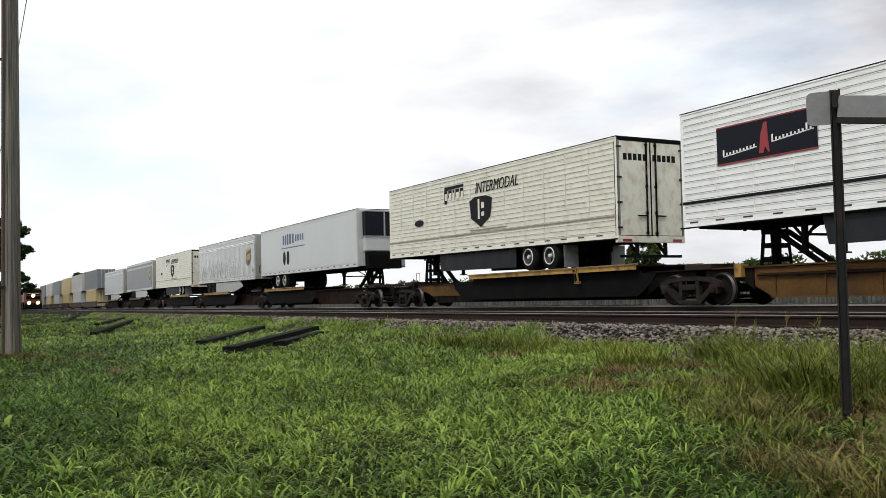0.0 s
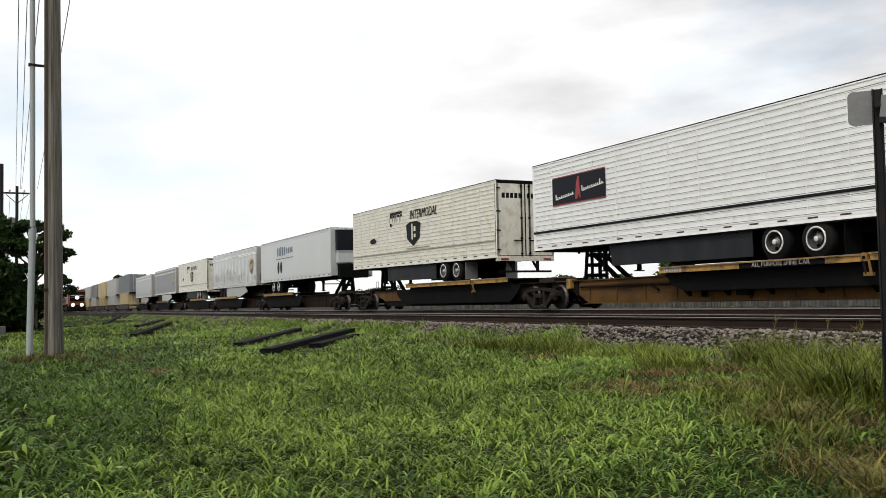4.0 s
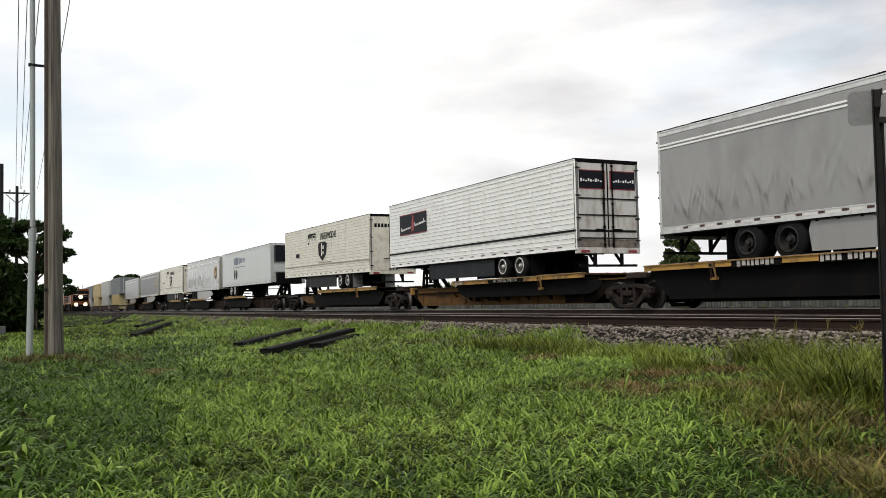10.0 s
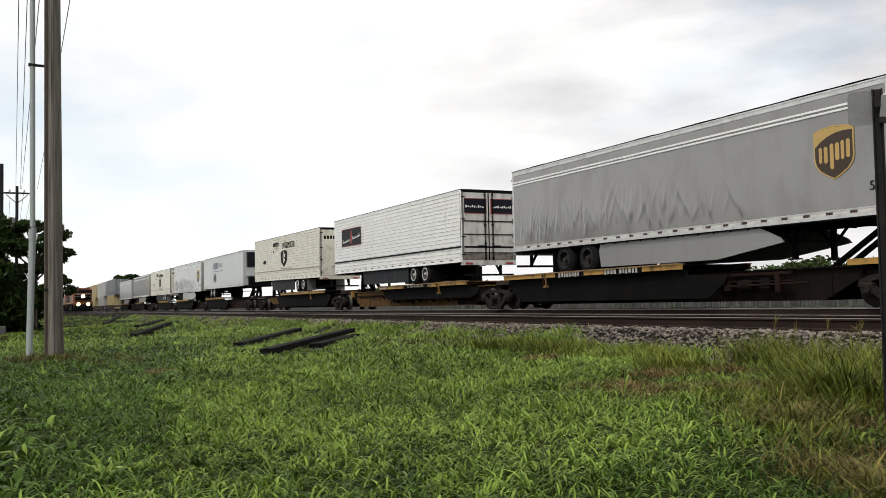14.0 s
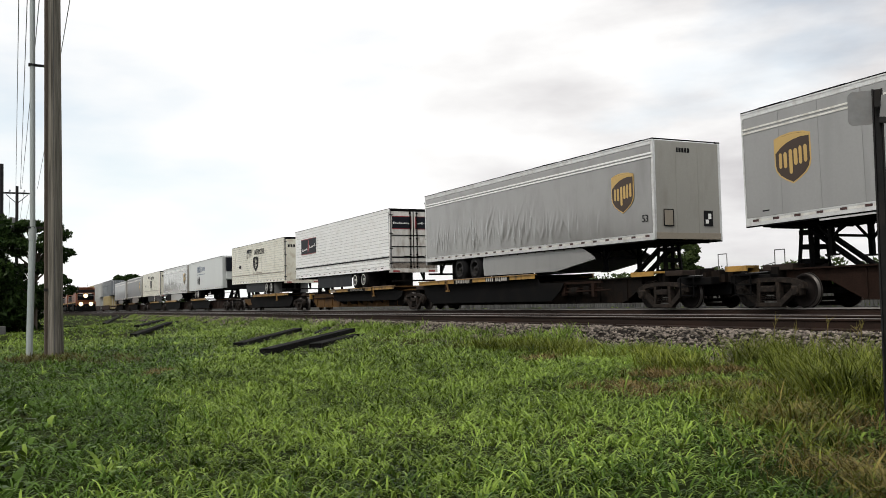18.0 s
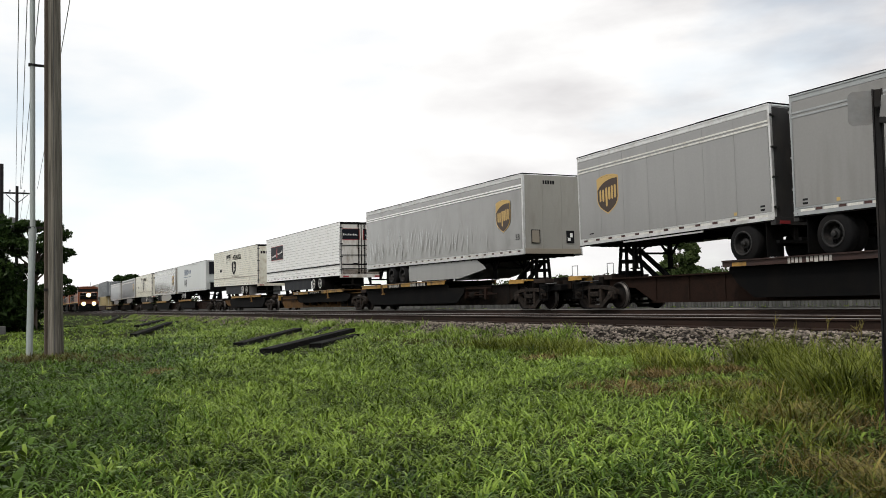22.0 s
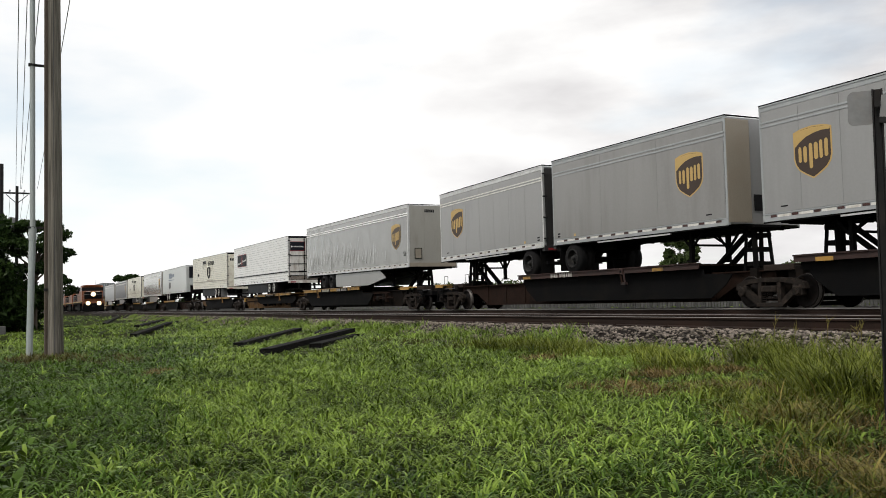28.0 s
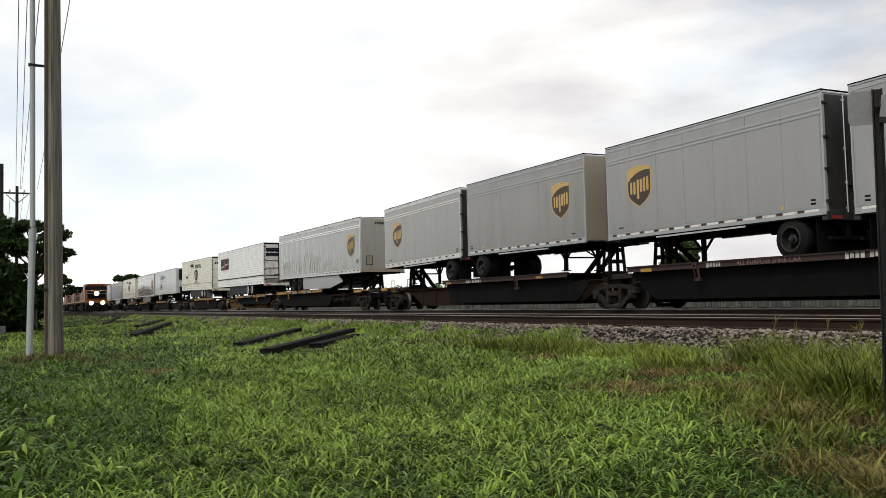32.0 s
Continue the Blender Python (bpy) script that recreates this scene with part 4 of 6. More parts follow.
for s in (-1, 1):
    y = s * W / 2
    for u, w, hh in ((-3.5, 0.35, 0.75), (-3.1, 0.3, 0.75), (-2.7, 0.35, 0.85), (-2.25, 0.4, 0.8), (-1.75, 0.4, 0.75), (-1.2, 0.3, 0.5), (-0.8, 0.3, 0.5), (-0.4, 0.3, 0.5), (0.0, 0.3, 0.5)):
        plate("blue_bar", al, 8 - s * u, 2.0, w * 0.8, hh * 0.75, s, y, "ink_blue", 0.006)
    plate("blue_line", al, 8 - s * -1.8, 1.5, 4.2, 0.06, s, y, "ink_blue", 0.006)
    for u in (-3.35, -2.65):
        part("dark_oval", prism(bmesh.new(), [(0.26 * math.cos(a), 0.42 * math.sin(a)) for a in np.linspace(0, 6.28, 16)[:-1]], lambda a, b, d: (8 - s * (u + a), y + s * (0.006 + d), 0.9 + b), 0.004), "ink", al)
unit = part("cooling_unit", boxes((-0.38, 0.0, -1.0, 1.0, 0.72, 1.42), bevel=0.03), "light", al, "white cooling unit on the nose")
for s in (-1, 1):
    part("unit_grille", boxes((-0.40, -0.01, *sorted((s * 0.04, s * 1.02)), 1.46, 2.66), bevel=0.02), "navy", unit, "dark blue upper grille panel")
part("unit_frame", boxes((-0.42, -0.005, -1.05, 1.05, 1.42, 1.46), (-0.42, -0.005, -1.05, 1.05, 2.66, 2.72), (-0.42, -0.005, -0.035, 0.035, 1.46, 2.66)), "pale", unit, "pale frame of the cooling unit")
part("engine_box", boxes((-0.42, 0.0, -0.9, 0.9, -0.15, 0.66), bevel=0.03), "black", unit, "black engine box")
put(al, -38.6, -22.5, False, 2.75, 2.70, 16.15)
ups0 = copy_thing(gr, Matrix())
put(ups0, -56.5, -40.2, False, 2.70, 2.62, 16.15)
pr0 = copy_thing(pr, Matrix())
put(pr0, -74.9, -58.3, True, 2.72, 2.66, 16.2)
g0 = parcel_trailer("semi_trailer", "dull grey box trailer", 16.15, "dark_silver")
put(g0, -94.2, -77.0, False, 2.7, 2.7, 17)
w0 = parcel_trailer("semi_trailer", "pale silver box trailer", 15.95, "pale", mark=False)
put(w0, -112.6, -96.4, False, 2.6, 2.6, 16)
# ---- railway cars ----
WHEEL = 0.42


def wheelset_mesh():
    bm = bmesh.new()
    for s in (-1, 1):
        lathe(bm, [(0.09, s * 0.66), (0.11, s * 0.68), (0.30, s * 0.69), (0.36, s * 0.68), (WHEEL + 0.025, s * 0.685), (WHEEL + 0.025, s * 0.715), (WHEEL, s * 0.725), (WHEEL - 0.01, s * 0.82), (0.36, s * 0.82), (0.33, s * 0.77), (0.2, s * 0.76), (0.14, s * 0.82), (0.1, s * 0.83)], "y", 28)
        rod(bm, (0, s * 0.8, 0), (0, s * 1.08, 0), 0.075, sides=10)
        for a in range(3):
            c, d = math.cos(a * 2.094), math.sin(a * 2.094)
            rod(bm, (0.035 * c, s * 1.07, 0.035 * d), (0.035 * c, s * 1.10, 0.035 * d), 0.014, sides=6)
    rod(bm, (0, -0.7, 0), (0, 0.7, 0), 0.085)
    me = bpy.data.meshes.new("wheelset")
    bm.to_mesh(me)
    bm.free()
    me.materials.append(M["tread"])
    me.materials.append(M["worn_tread"])
    for p in me.polygons:
        p.use_smooth = True
        if math.hypot(p.center.x, p.center.z) > 0.40 and abs(p.normal.y) < 0.5:
            p.material_index = 1
    return me


def sideframe_mesh():
    """Cast side frame: an arched top chord, raking legs to a spring seat, two open windows and round journal boxes."""
    bm = bmesh.new()
    flat = lambda u, v, d: (u, d, v)
    prism(bm, [(-1.14, 0.05), (-1.10, 0.20), (-0.78, 0.31), (-0.30, 0.35), (0.30, 0.35), (0.78, 0.31), (1.10, 0.20), (1.14, 0.05), (1.0, 0.06), (0.72, 0.19), (0.30, 0.235), (-0.30, 0.235), (-0.72, 0.19), (-1.0, 0.06)], flat, 0.15)
    for s in (-1, 1):
        prism(bm, [(s * 1.04, 0.10), (s * 0.88, 0.17), (s * 0.26, -0.30), (s * 0.40, -0.37)], flat, 0.14)
        prism(bm, [(s * 0.25, 0.25), (s * 0.36, 0.25), (s * 0.38, -0.20), (s * 0.27, -0.28)], flat, 0.15)
        box(bm, s * 0.89 - 0.15, s * 0.89 + 0.15, -0.02, 0.17, -0.12, 0.15, bevel=0.03)
        lathe(bm, [(0.12, 0.0), (0.125, -0.04), (0.10, -0.07), (0.03, -0.075)], "y", 14, (s * 0.89, -0.02, 0), caps=(False, True))
        for a in range(3):
            c, d = 0.06 * math.cos(a * 2.094 + 0.5), 0.06 * math.sin(a * 2.094 + 0.5)
            rod(bm, (s * 0.89 + c, -0.11, d), (s * 0.89 + c, -0.085, d), 0.016, sides=6)
    box(bm, -0.42, 0.42, -0.01, 0.17, -0.40, -0.28, bevel=0.025)
    box(bm, -0.24, 0.24, -0.04, 0.16, -0.02, 0.14, bevel=0.03)
    me = bpy.data.meshes.new("side_frame")
    bm.to_mesh(me)
    bm.free()
    me.materials.append(M["frame_cast"])
    return me


def springs_mesh():
    bm = bmesh.new()
    for x in (-0.2, 0.0, 0.2):
        for k in range(5):
            lathe(bm, [(0.075, -0.25 + k * 0.055), (0.085, -0.235 + k * 0.055), (0.075, -0.22 + k * 0.055)], "z", 10, (x, 0.08, 0))
    me = bpy.data.meshes.new("springs")
    bm.to_mesh(me)
    bm.free()
    me.materials.append(M["bogie"])
    return me


wheelset_data, sideframe_data, springs_data = wheelset_mesh(), sideframe_mesh(), springs_mesh()
bm = boxes((-0.2, 0.2, -1.0, 1.0, -0.04, 0.16), (-0.3, 0.3, -0.35, 0.35, 0.16, 0.28))
rod(bm, (-0.55, -0.9, -0.2), (-0.55, 0.9, -0.2), 0.05)
rod(bm, (0.55, -0.9, -0.2), (0.55, 0.9, -0.2), 0.05)
bolster_data = bpy.data.meshes.new("truck")
bm.to_mesh(bolster_data)
bm.free()
bolster_data.materials.append(M["bogie"])


def truck(car, x, rolls=True):
    t = part("truck", bolster_data, None, car, "grimy two-axle railway truck", at=pose(x, 0, RAIL + WHEEL))
    part("side_frame", sideframe_data, None, t, at=pose(0, -1.1, 0))
    part("side_frame", sideframe_data, None, t, at=pose(0, 1.1, 0, 0, 0, 180))
    part("spring_nest", springs_data, None, t, at=pose(0, -1.1, 0))["kind"] = "stuff"
    for s in (-1, 1):
        w = part("wheelset", wheelset_data, None, t, "steel wheels on one axle", at=pose(s * 0.89, 0, 0))
        if rolls:
            TURN.append((w, s * 0.89, WHEEL, 1))
    return t


def hitch(car, x, way, top, mat="black", box_paint="grime"):
    """Folding trailer stand: two legs with lightening holes, a head plate and a long diagonal stay."""
    z0 = 1.42
    h = part("hitch", boxes((x - 0.35, x + 0.35, -0.48, 0.48, top - 0.02, top + 0.07), bevel=0.02), mat, car, "black folding trailer hitch stand")
    for s in (-1, 1):
        part("hitch_leg", beam(bmesh.new(), (x - way * 0.20, s * 0.32, z0), (x - way * 0.10, s * 0.26, top), 0.13, 0.07), mat, h)
        part("hitch_leg", beam(bmesh.new(), (x + way * 0.24, s * 0.32, z0), (x + way * 0.16, s * 0.26, top), 0.11, 0.07), mat, h)
        part("hitch_stay", beam(bmesh.new(), (x + way * 1.75, s * 0.24, z0 + 0.1), (x + way * 0.2, s * 0.22, top - 0.15), 0.17, 0.08), mat, h)
    for z in (0.30, 0.58, 0.86):
        zz = z0 + (top - z0) * z
        part("hitch_rung", boxes((x - 0.16, x + 0.16, -0.31, 0.31, zz - 0.06, zz + 0.06)), mat, h)
    part("hitch_base", boxes((x - way * 0.55 - 0.12, x - way * 0.55 + 0.12, -0.8, -0.5, 1.36, 1.70), bevel=0.015), box_paint, car, "hitch release box")
    return h


def spine_unit(x0, x1, deck, hitches, paint, sill, label, ladders=(), first=True, steps=(), reach=1.6, web_low=0.93):
    """One platform of an articulated spine car between the trucks at x0 and x1; deck lists the raised wheel platforms."""
    car = thing("spine_car", label, "rail car", "rail cars of the train")
    a, b = x0 + 1.5, x1 - 1.5
    prof = [(x0 + 0.2, 1.36), (x0 + 0.2, 1.60), (x1 - 0.2, 1.60), (x1 - 0.2, 1.36), (b, 1.30), (b - 0.9, 0.86), (a + 0.9, 0.86), (a, 1.30)]
    part("centre_sill", prism(bmesh.new(), prof, lambda u, v, d: (u, d - 0.62, v), 1.24), sill, car, "deep box-section centre sill")
    part("sill_flange", boxes((x0 + 0.4, x1 - 0.4, -0.72, 0.72, 1.60, 1.64), (a + 0.9, b - 0.9, -0.70, 0.70, 0.83, 0.86)), sill, car)
    n = int((b - a) / 1.45)
    rib = None
    for i in range(n):
        for sd in (-1, 1):
            at = pose(a + 1.02 + 1.45 * i, sd * 0.62, 0)
            if rib is None:
                rib = part("rib", boxes((-0.02, 0.02, -0.03, 0.03, 0.9, 1.58)), sill, car, at=at).data
            else:
                part("rib", rib, None, car, at=at)
    for d0, d1, zt in deck:
        p = part("wheel_platform", boxes((d0, d1, -1.26, 1.26, zt - 0.05, zt)), sill, car, "raised wheel platform")
        for s in (-1, 1):
            part("platform_lip", boxes((d0, d1, *sorted((s * 1.19, s * 1.345)), zt + 0.021, zt + 0.034)), "lip" if paint == "yellow" else paint, p, "bare worn top lip")
            part("platform_edge", boxes((d0, d1, *sorted((s * 1.26, s * 1.30)), zt - 0.14, zt + 0.02), (d0, d1, *sorted((s * 1.20, s * 1.34)), zt + 0.0, zt + 0.02)), paint, p, "weathered painted edge beam")
    d0, d1, zt = deck[0][0], deck[-1][1], deck[0][2]
    ea, eb = max(x0 + 1.25, d0 - reach), min(x1 - 1.25, d1 + 1.6)
    bearer = None
    for sd in (-1, 1):
        # black sheet stands where the platforms only shade the sill
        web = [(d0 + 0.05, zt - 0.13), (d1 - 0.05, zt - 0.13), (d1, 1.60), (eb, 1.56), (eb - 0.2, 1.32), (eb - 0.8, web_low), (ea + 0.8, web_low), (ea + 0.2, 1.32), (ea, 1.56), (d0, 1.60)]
        part("side_girder", prism(bmesh.new(), web, lambda u, v, d: (u, sd * 1.10 + d, v), 0.03), "black", car, "black sheet painting the shade under the platforms")
        for x in np.arange(d0 + 0.5, d1 - 0.3, 1.55):
            if bearer is None:
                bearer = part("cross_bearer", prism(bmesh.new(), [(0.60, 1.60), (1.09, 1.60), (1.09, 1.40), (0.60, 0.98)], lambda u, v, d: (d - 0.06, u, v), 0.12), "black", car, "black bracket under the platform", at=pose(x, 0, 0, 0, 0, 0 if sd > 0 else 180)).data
            else:
                part("cross_bearer", bearer, None, car, at=pose(x, 0, 0, 0, 0, 0 if sd > 0 else 180))
    for x, way, top in hitches:
        hitch(car, x, way, top, box_paint="yellow" if sill == "sill" else "grime")
    for x, w in steps:
        for s in (-1, 1):
            part("end_step", boxes((x, x + w, *sorted((s * 0.75, s * 1.2)), 1.70, 1.76), (x, x + w, *sorted((s * 1.16, s * 1.2)), 1.62, 1.70)), paint, car, "yellow edged end platform")
            part("step_post", boxes((x + 0.1, x + 0.16, *sorted((s * 0.8, s * 0.9)), 1.4, 1.70), (x + w - 0.16, x + w - 0.1, *sorted((s * 0.8, s * 0.9)), 1.4, 1.70)), "grime", car)
    mid = (x0 + x1) / 2
    part("brake_gear", boxes((mid - 1.2, mid + 0.9, -0.85, -0.66, 1.14, 1.18), (mid - 1.2, mid - 1.15, -0.85, -0.66, 0.98, 1.3), (mid + 0.2, mid + 0.6, -0.9, -0.68, 1.0, 1.22)), "grime", car)
    for x in ladders:
        bm = bmesh.new()
        for dx in (-0.17, 0.17):
            rod(bm, (x + dx, 0.05, 1.45), (x + dx, 0.05, 2.18), 0.013, sides=6)
        rod(bm, (x - 0.17, 0.05, 2.18), (x + 0.17, 0.05, 2.18), 0.013, sides=6)
        rod(bm, (x - 0.17, 0.05, 1.85), (x - 0.45, 0.05, 1.80), 0.011, sides=6)
        part("grab_hoop", bm, "galv", car, "thin pale grab hoop")
        bm = boxes((x - 0.3, x + 0.3, -1.3, -1.0, 1.5, 1.55), (x - 0.3, x + 0.3, -1.32, -1.2, 1.0, 1.03), (x - 0.3, x + 0.3, -1.32, -1.2, 1.25, 1.28))
        for dx in (-0.28, 0.26):
            box(bm, x + dx, x + dx + 0.02, -1.31, -1.27, 0.98, 1.52)
        part("ladder", bm, "black", car, "black step ladder")
        g = random.Random(int(x))
        bm = bmesh.new()
        for i in range(14):
            u, y, z = x + g.uniform(-1.1, 1.1), g.uniform(-0.9, 0.7), g.uniform(1.42, 1.66)
            box(bm, u, u + g.uniform(0.08, 0.35), y, y + g.uniform(0.05, 0.3), 1.36, z + g.uniform(0.0, 0.2))
        part("end_gear", bm, "grime", car, "sooty clutter of coupling gear")["kind"] = "stuff"
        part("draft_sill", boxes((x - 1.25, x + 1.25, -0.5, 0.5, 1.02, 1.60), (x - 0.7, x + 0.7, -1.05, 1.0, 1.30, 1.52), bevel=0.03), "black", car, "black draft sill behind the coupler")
        part("air_hose", rod(bmesh.new(), (x, -0.5, 1.35), (x + 0.3, -0.45, 0.95), 0.03), "black", car)
        part("uncoupling_lever", rod(bmesh.new(), (x, -1.2, 1.55), (x + 0.1, 0.0, 1.62), 0.015, sides=6), "galv", car)
    for x in (x0, x1)[0 if first else 1:]:
        part("articulation_block", boxes((x - 0.5, x + 0.5, -0.75, 0.75, 1.60, 1.76), bevel=0.02), "block", car, "brown cast block over the truck")
    if first:
        truck(car, x0)
    truck(car, x1)
    m = Matrix()
    OUT.append((car, m))
    return car


def bracket(car, x, zt, mat):
    for s in (-1, 1):
        br = part("bracket", boxes((x - 0.09, x + 0.09, *sorted((s * 1.24, s * 1.345)), zt - 0.14, zt + 0.05), bevel=0.01), mat, car, "hanging side bracket")
        part("bracket_leg", beam(bmesh.new(), (x - 0.05, s * 1.30, zt - 0.1), (x + 0.0, s * 1.27, zt - 0.42), 0.10, 0.05), "rust", br)
        part("bracket_leg", beam(bmesh.new(), (x + 0.09, s * 1.30, zt - 0.1), (x + 0.12, s * 1.27, zt - 0.42), 0.07, 0.05), mat, br)
        part("bracket_foot", boxes((x - 0.05, x + 0.18, *sorted((s * 1.22, s * 1.31)), zt - 0.46, zt - 0.38)), mat, br)
        # small black plate paints a hole's inner shade onto the bracket
        part("bracket_hole", boxes((x - 0.04, x + 0.05, *sorted((s * 1.33, s * 1.35)), zt - 0.09, zt - 0.02)), "black", br)


def stencil(car, x, z, n, size, seed, gap=()):
    """A row of small faded bars, as wide and as far apart as stencilled figures."""
    g = random.Random(seed)
    widths = [size * g.uniform(0.45, 0.7) for i in range(n)]
    for s in (-1, 1):
        u = x
        for i, w in enumerate(widths):
            plate("number_bar", car, u + w / 2, z + size * 0.06 * (i % 2), w, size * (0.85 if i % 3 else 1.0), s, s * 1.30, "faded", 0.004, thick=0.003)
            u += w + size * (0.9 if i in gap else 0.28)


def sill_gear(car, x, w):
    """Rusty brake rigging hung on the side of the sill."""
    for s in (-1, 1):
        bm = boxes((x, x + w, *sorted((s * 0.94, s * 1.0)), 1.50, 1.57), (x + w * 0.12, x + w * 0.2, *sorted((s * 0.9, s * 1.02)), 1.12, 1.5), (x + w * 0.80, x + w * 0.86, *sorted((s * 0.9, s * 1.02)), 1.06, 1.5))
        part("gear_frame", bm, "rust", car, "rusty brake gear frame")
        part("brake_rod", rod(bmesh.new(), (x - 0.4, s * 0.98, 1.22), (x + w + 0.5, s * 0.98, 1.27), 0.028, sides=6), "rust", car)
        part("brake_rod", rod(bmesh.new(), (x + 0.1, s * 0.93, 1.36), (x + w, s * 0.93, 1.33), 0.02, sides=6), "rust", car)
        part("brake_cylinder", lathe(bmesh.new(), [(0.06, 0), (0.15, 0.02), (0.16, 0.3), (0.13, 0.42), (0.04, 0.46), (0.03, 0.75)], "x", 14, (x + w * 0.3, s * 0.88, 1.25)), "grime", car, "sooty brake cylinder")
        part("valve", boxes((x + w * 0.6, x + w * 0.72, *sorted((s * 0.78, s * 0.98)), 1.14, 1.42), bevel=0.02), "grime", car)


def coupler(car, x, way):
    bm = boxes(*[(min(x, x + way * 1.25), max(x, x + way * 1.25), -0.1, 0.1, 1.36, 1.56)])
    box(bm, *sorted((x + way * 1.2, x + way * 1.55)), -0.18, 0.16, 1.32, 1.60, bevel=0.04)
    rod(bm, (x + way * 0.7, -0.4, 1.3), (x + way * 1.6, -0.4, 0.95), 0.03)
    part("coupler", bm, "bogie", car, "rusty knuckle coupler")


YEL = "weathered yellow and rust articulated spine car"
BRN = "oxide brown articulated spine car"
c_pr = spine_unit(-17.9, -0.1, [(-11.6, -5.0, 1.84), (-4.75, -2.0, 1.84)], [(-16.9, 1, 2.82)], "yellow", "grime", YEL, ladders=(-18.6,))
part("end_casting", prism(bmesh.new(), [(-17.2, 1.30), (-17.2, 1.63), (-13.0, 1.63), (-13.0, 1.10), (-15.8, 1.10), (-16.4, 1.28)], lambda u, v, d: (u, d - 0.66, v), 1.32), "sill", c_pr, "rusty yellow end of the sill")
coupler(c_pr, -18.3, -1)
bracket(c_pr, -4.87, 1.82, "old_yellow")
c_st = spine_unit(-0.1, 18.5, [(6.8, 13.6, 1.82), (13.85, 16.5, 1.84)], [(1.9, 1, 2.68)], "yellow", "sill", YEL, first=False, reach=-0.1, web_low=1.15)
bracket(c_st, 13.72, 1.82, "old_yellow")
for s in (-1, 1):
    words("lettering", "ALL PURPOSE SPINE CAR", 0.165, "faded", c_st, Matrix.Translation((11.3, s * 1.304, 1.755)) @ pose(0, 0, 0, 90, 0, 0 if s < 0 else 180))
    plate("dark_patch", c_st, 11.3, 1.755, 2.7, 0.15, s, s * 1.30, "black", 0.001, thick=0.002)
stencil(c_st, 7.0, 1.755, 7, 0.13, 1)
for s in (-1, 1):
    part("brake_pipe", rod(bmesh.new(), (1.9, s * 0.68, 1.40), (14.0, s * 0.68, 1.36), 0.03, sides=8), "rust", c_st, "rusty brake pipe along the sill")
    part("pipe_bend", rod(bmesh.new(), (5.6, s * 0.68, 1.40), (6.0, s * 0.68, 1.22), 0.035, sides=8), "grime", c_st)
    part("sill_plate", boxes((1.9, 13.9, *sorted((s * 0.62, s * 0.66)), 1.44, 1.58)), "sill", c_st, "rusty yellow upper plate of the sill")
# covers that colour both ends of the sill near black
part("end_casting", prism(bmesh.new(), [(18.3, 1.34), (18.3, 1.62), (14.4, 1.62), (14.4, 0.85), (16.1, 0.85), (17.0, 1.28)], lambda u, v, d: (u, d - 0.65, v), 1.30), "grime", c_st, "near-black cover over the end of the sill")
part("end_casting", prism(bmesh.new(), [(0.1, 1.34), (0.1, 1.62), (1.75, 1.62), (1.75, 1.05), (1.42, 1.26)], lambda u, v, d: (u, d - 0.65, v), 1.30), "grime", c_st, "near-black cover over the end of the sill")
c_gr = spine_unit(18.5, 36.3, [(19.6, 22.3, 1.90), (22.55, 29.6, 1.90)], [(35.4, -1, 2.62)], "yellow", "grime", YEL, first=False, ladders=(37.6,), steps=((35.0, 1.05),))
bracket(c_gr, 22.42, 1.88, "old_yellow")
coupler(c_gr, 36.7, 1)
for s in (-1, 1):
    plate("dark_patch", c_gr, 24.0, 1.82, 1.7, 0.2, s, s * 1.30, "black", 0.001, thick=0.002)
    plate("dark_patch", c_gr, 26.9, 1.82, 1.9, 0.2, s, s * 1.30, "black", 0.001, thick=0.002)
stencil(c_gr, 23.35, 1.83, 8, 0.185, 2)
stencil(c_gr, 26.0, 1.83, 10, 0.19, 3, gap=(3,))
sill_gear(c_gr, 30.6, 2.6)
c_u1 = spine_unit(40.35, 58.3, [(46.4, 52.5, 1.88), (52.7, 56.0, 1.88)], [(40.85, 1, 2.72), (56.95, -1, 2.8)], "oxide", "rust", BRN, ladders=(39.7,), reach=-0.1)
part("end_step", boxes((39.0, 39.75, -1.2, -0.75, 1.70, 1.76), (39.0, 39.75, -1.2, -1.16, 1.62, 1.70), (39.5, 39.7, -0.9, -0.7, 1.4, 1.7)), "yellow", c_u1, "dirty yellow end platform")
bracket(c_u1, 52.6, 1.86, "oxide")
coupler(c_u1, 39.95, -1)
c_u3 = spine_unit(58.3, 76.4, [(59.3, 62.2, 1.90), (62.4, 70.5, 1.90)], [(59.55, 1, 2.8), (75.2, -1, 2.75)], "oxide", "grime", BRN, first=False, ladders=(77.6,))
bracket(c_u3, 62.3, 1.88, "oxide")
stencil(c_u1, 48.6, 1.81, 10, 0.15, 4, gap=(3,))
stencil(c_u3, 67.2, 1.83, 10, 0.15, 5, gap=(3,))
sill_gear(c_u3, 72.0, 2.0)
stencil(c_u3, 62.75, 1.83, 5, 0.13, 6)
for s in (-1, 1):
    words("lettering", "ALL PURPOSE SPINE CAR", 0.19, "faded_red", c_u3, Matrix.Translation((64.9, s * 1.304, 1.83)) @ pose(0, 0, 0, 90, 0, 0 if s < 0 else 180))
    for car, x in ((c_u1, 47.0), (c_u1, 54.3), (c_u3, 60.2)):
        plate("yellow_patch", car, x, 1.80, 0.5, 0.1, s, s * 1.30, "yellow", 0.002)
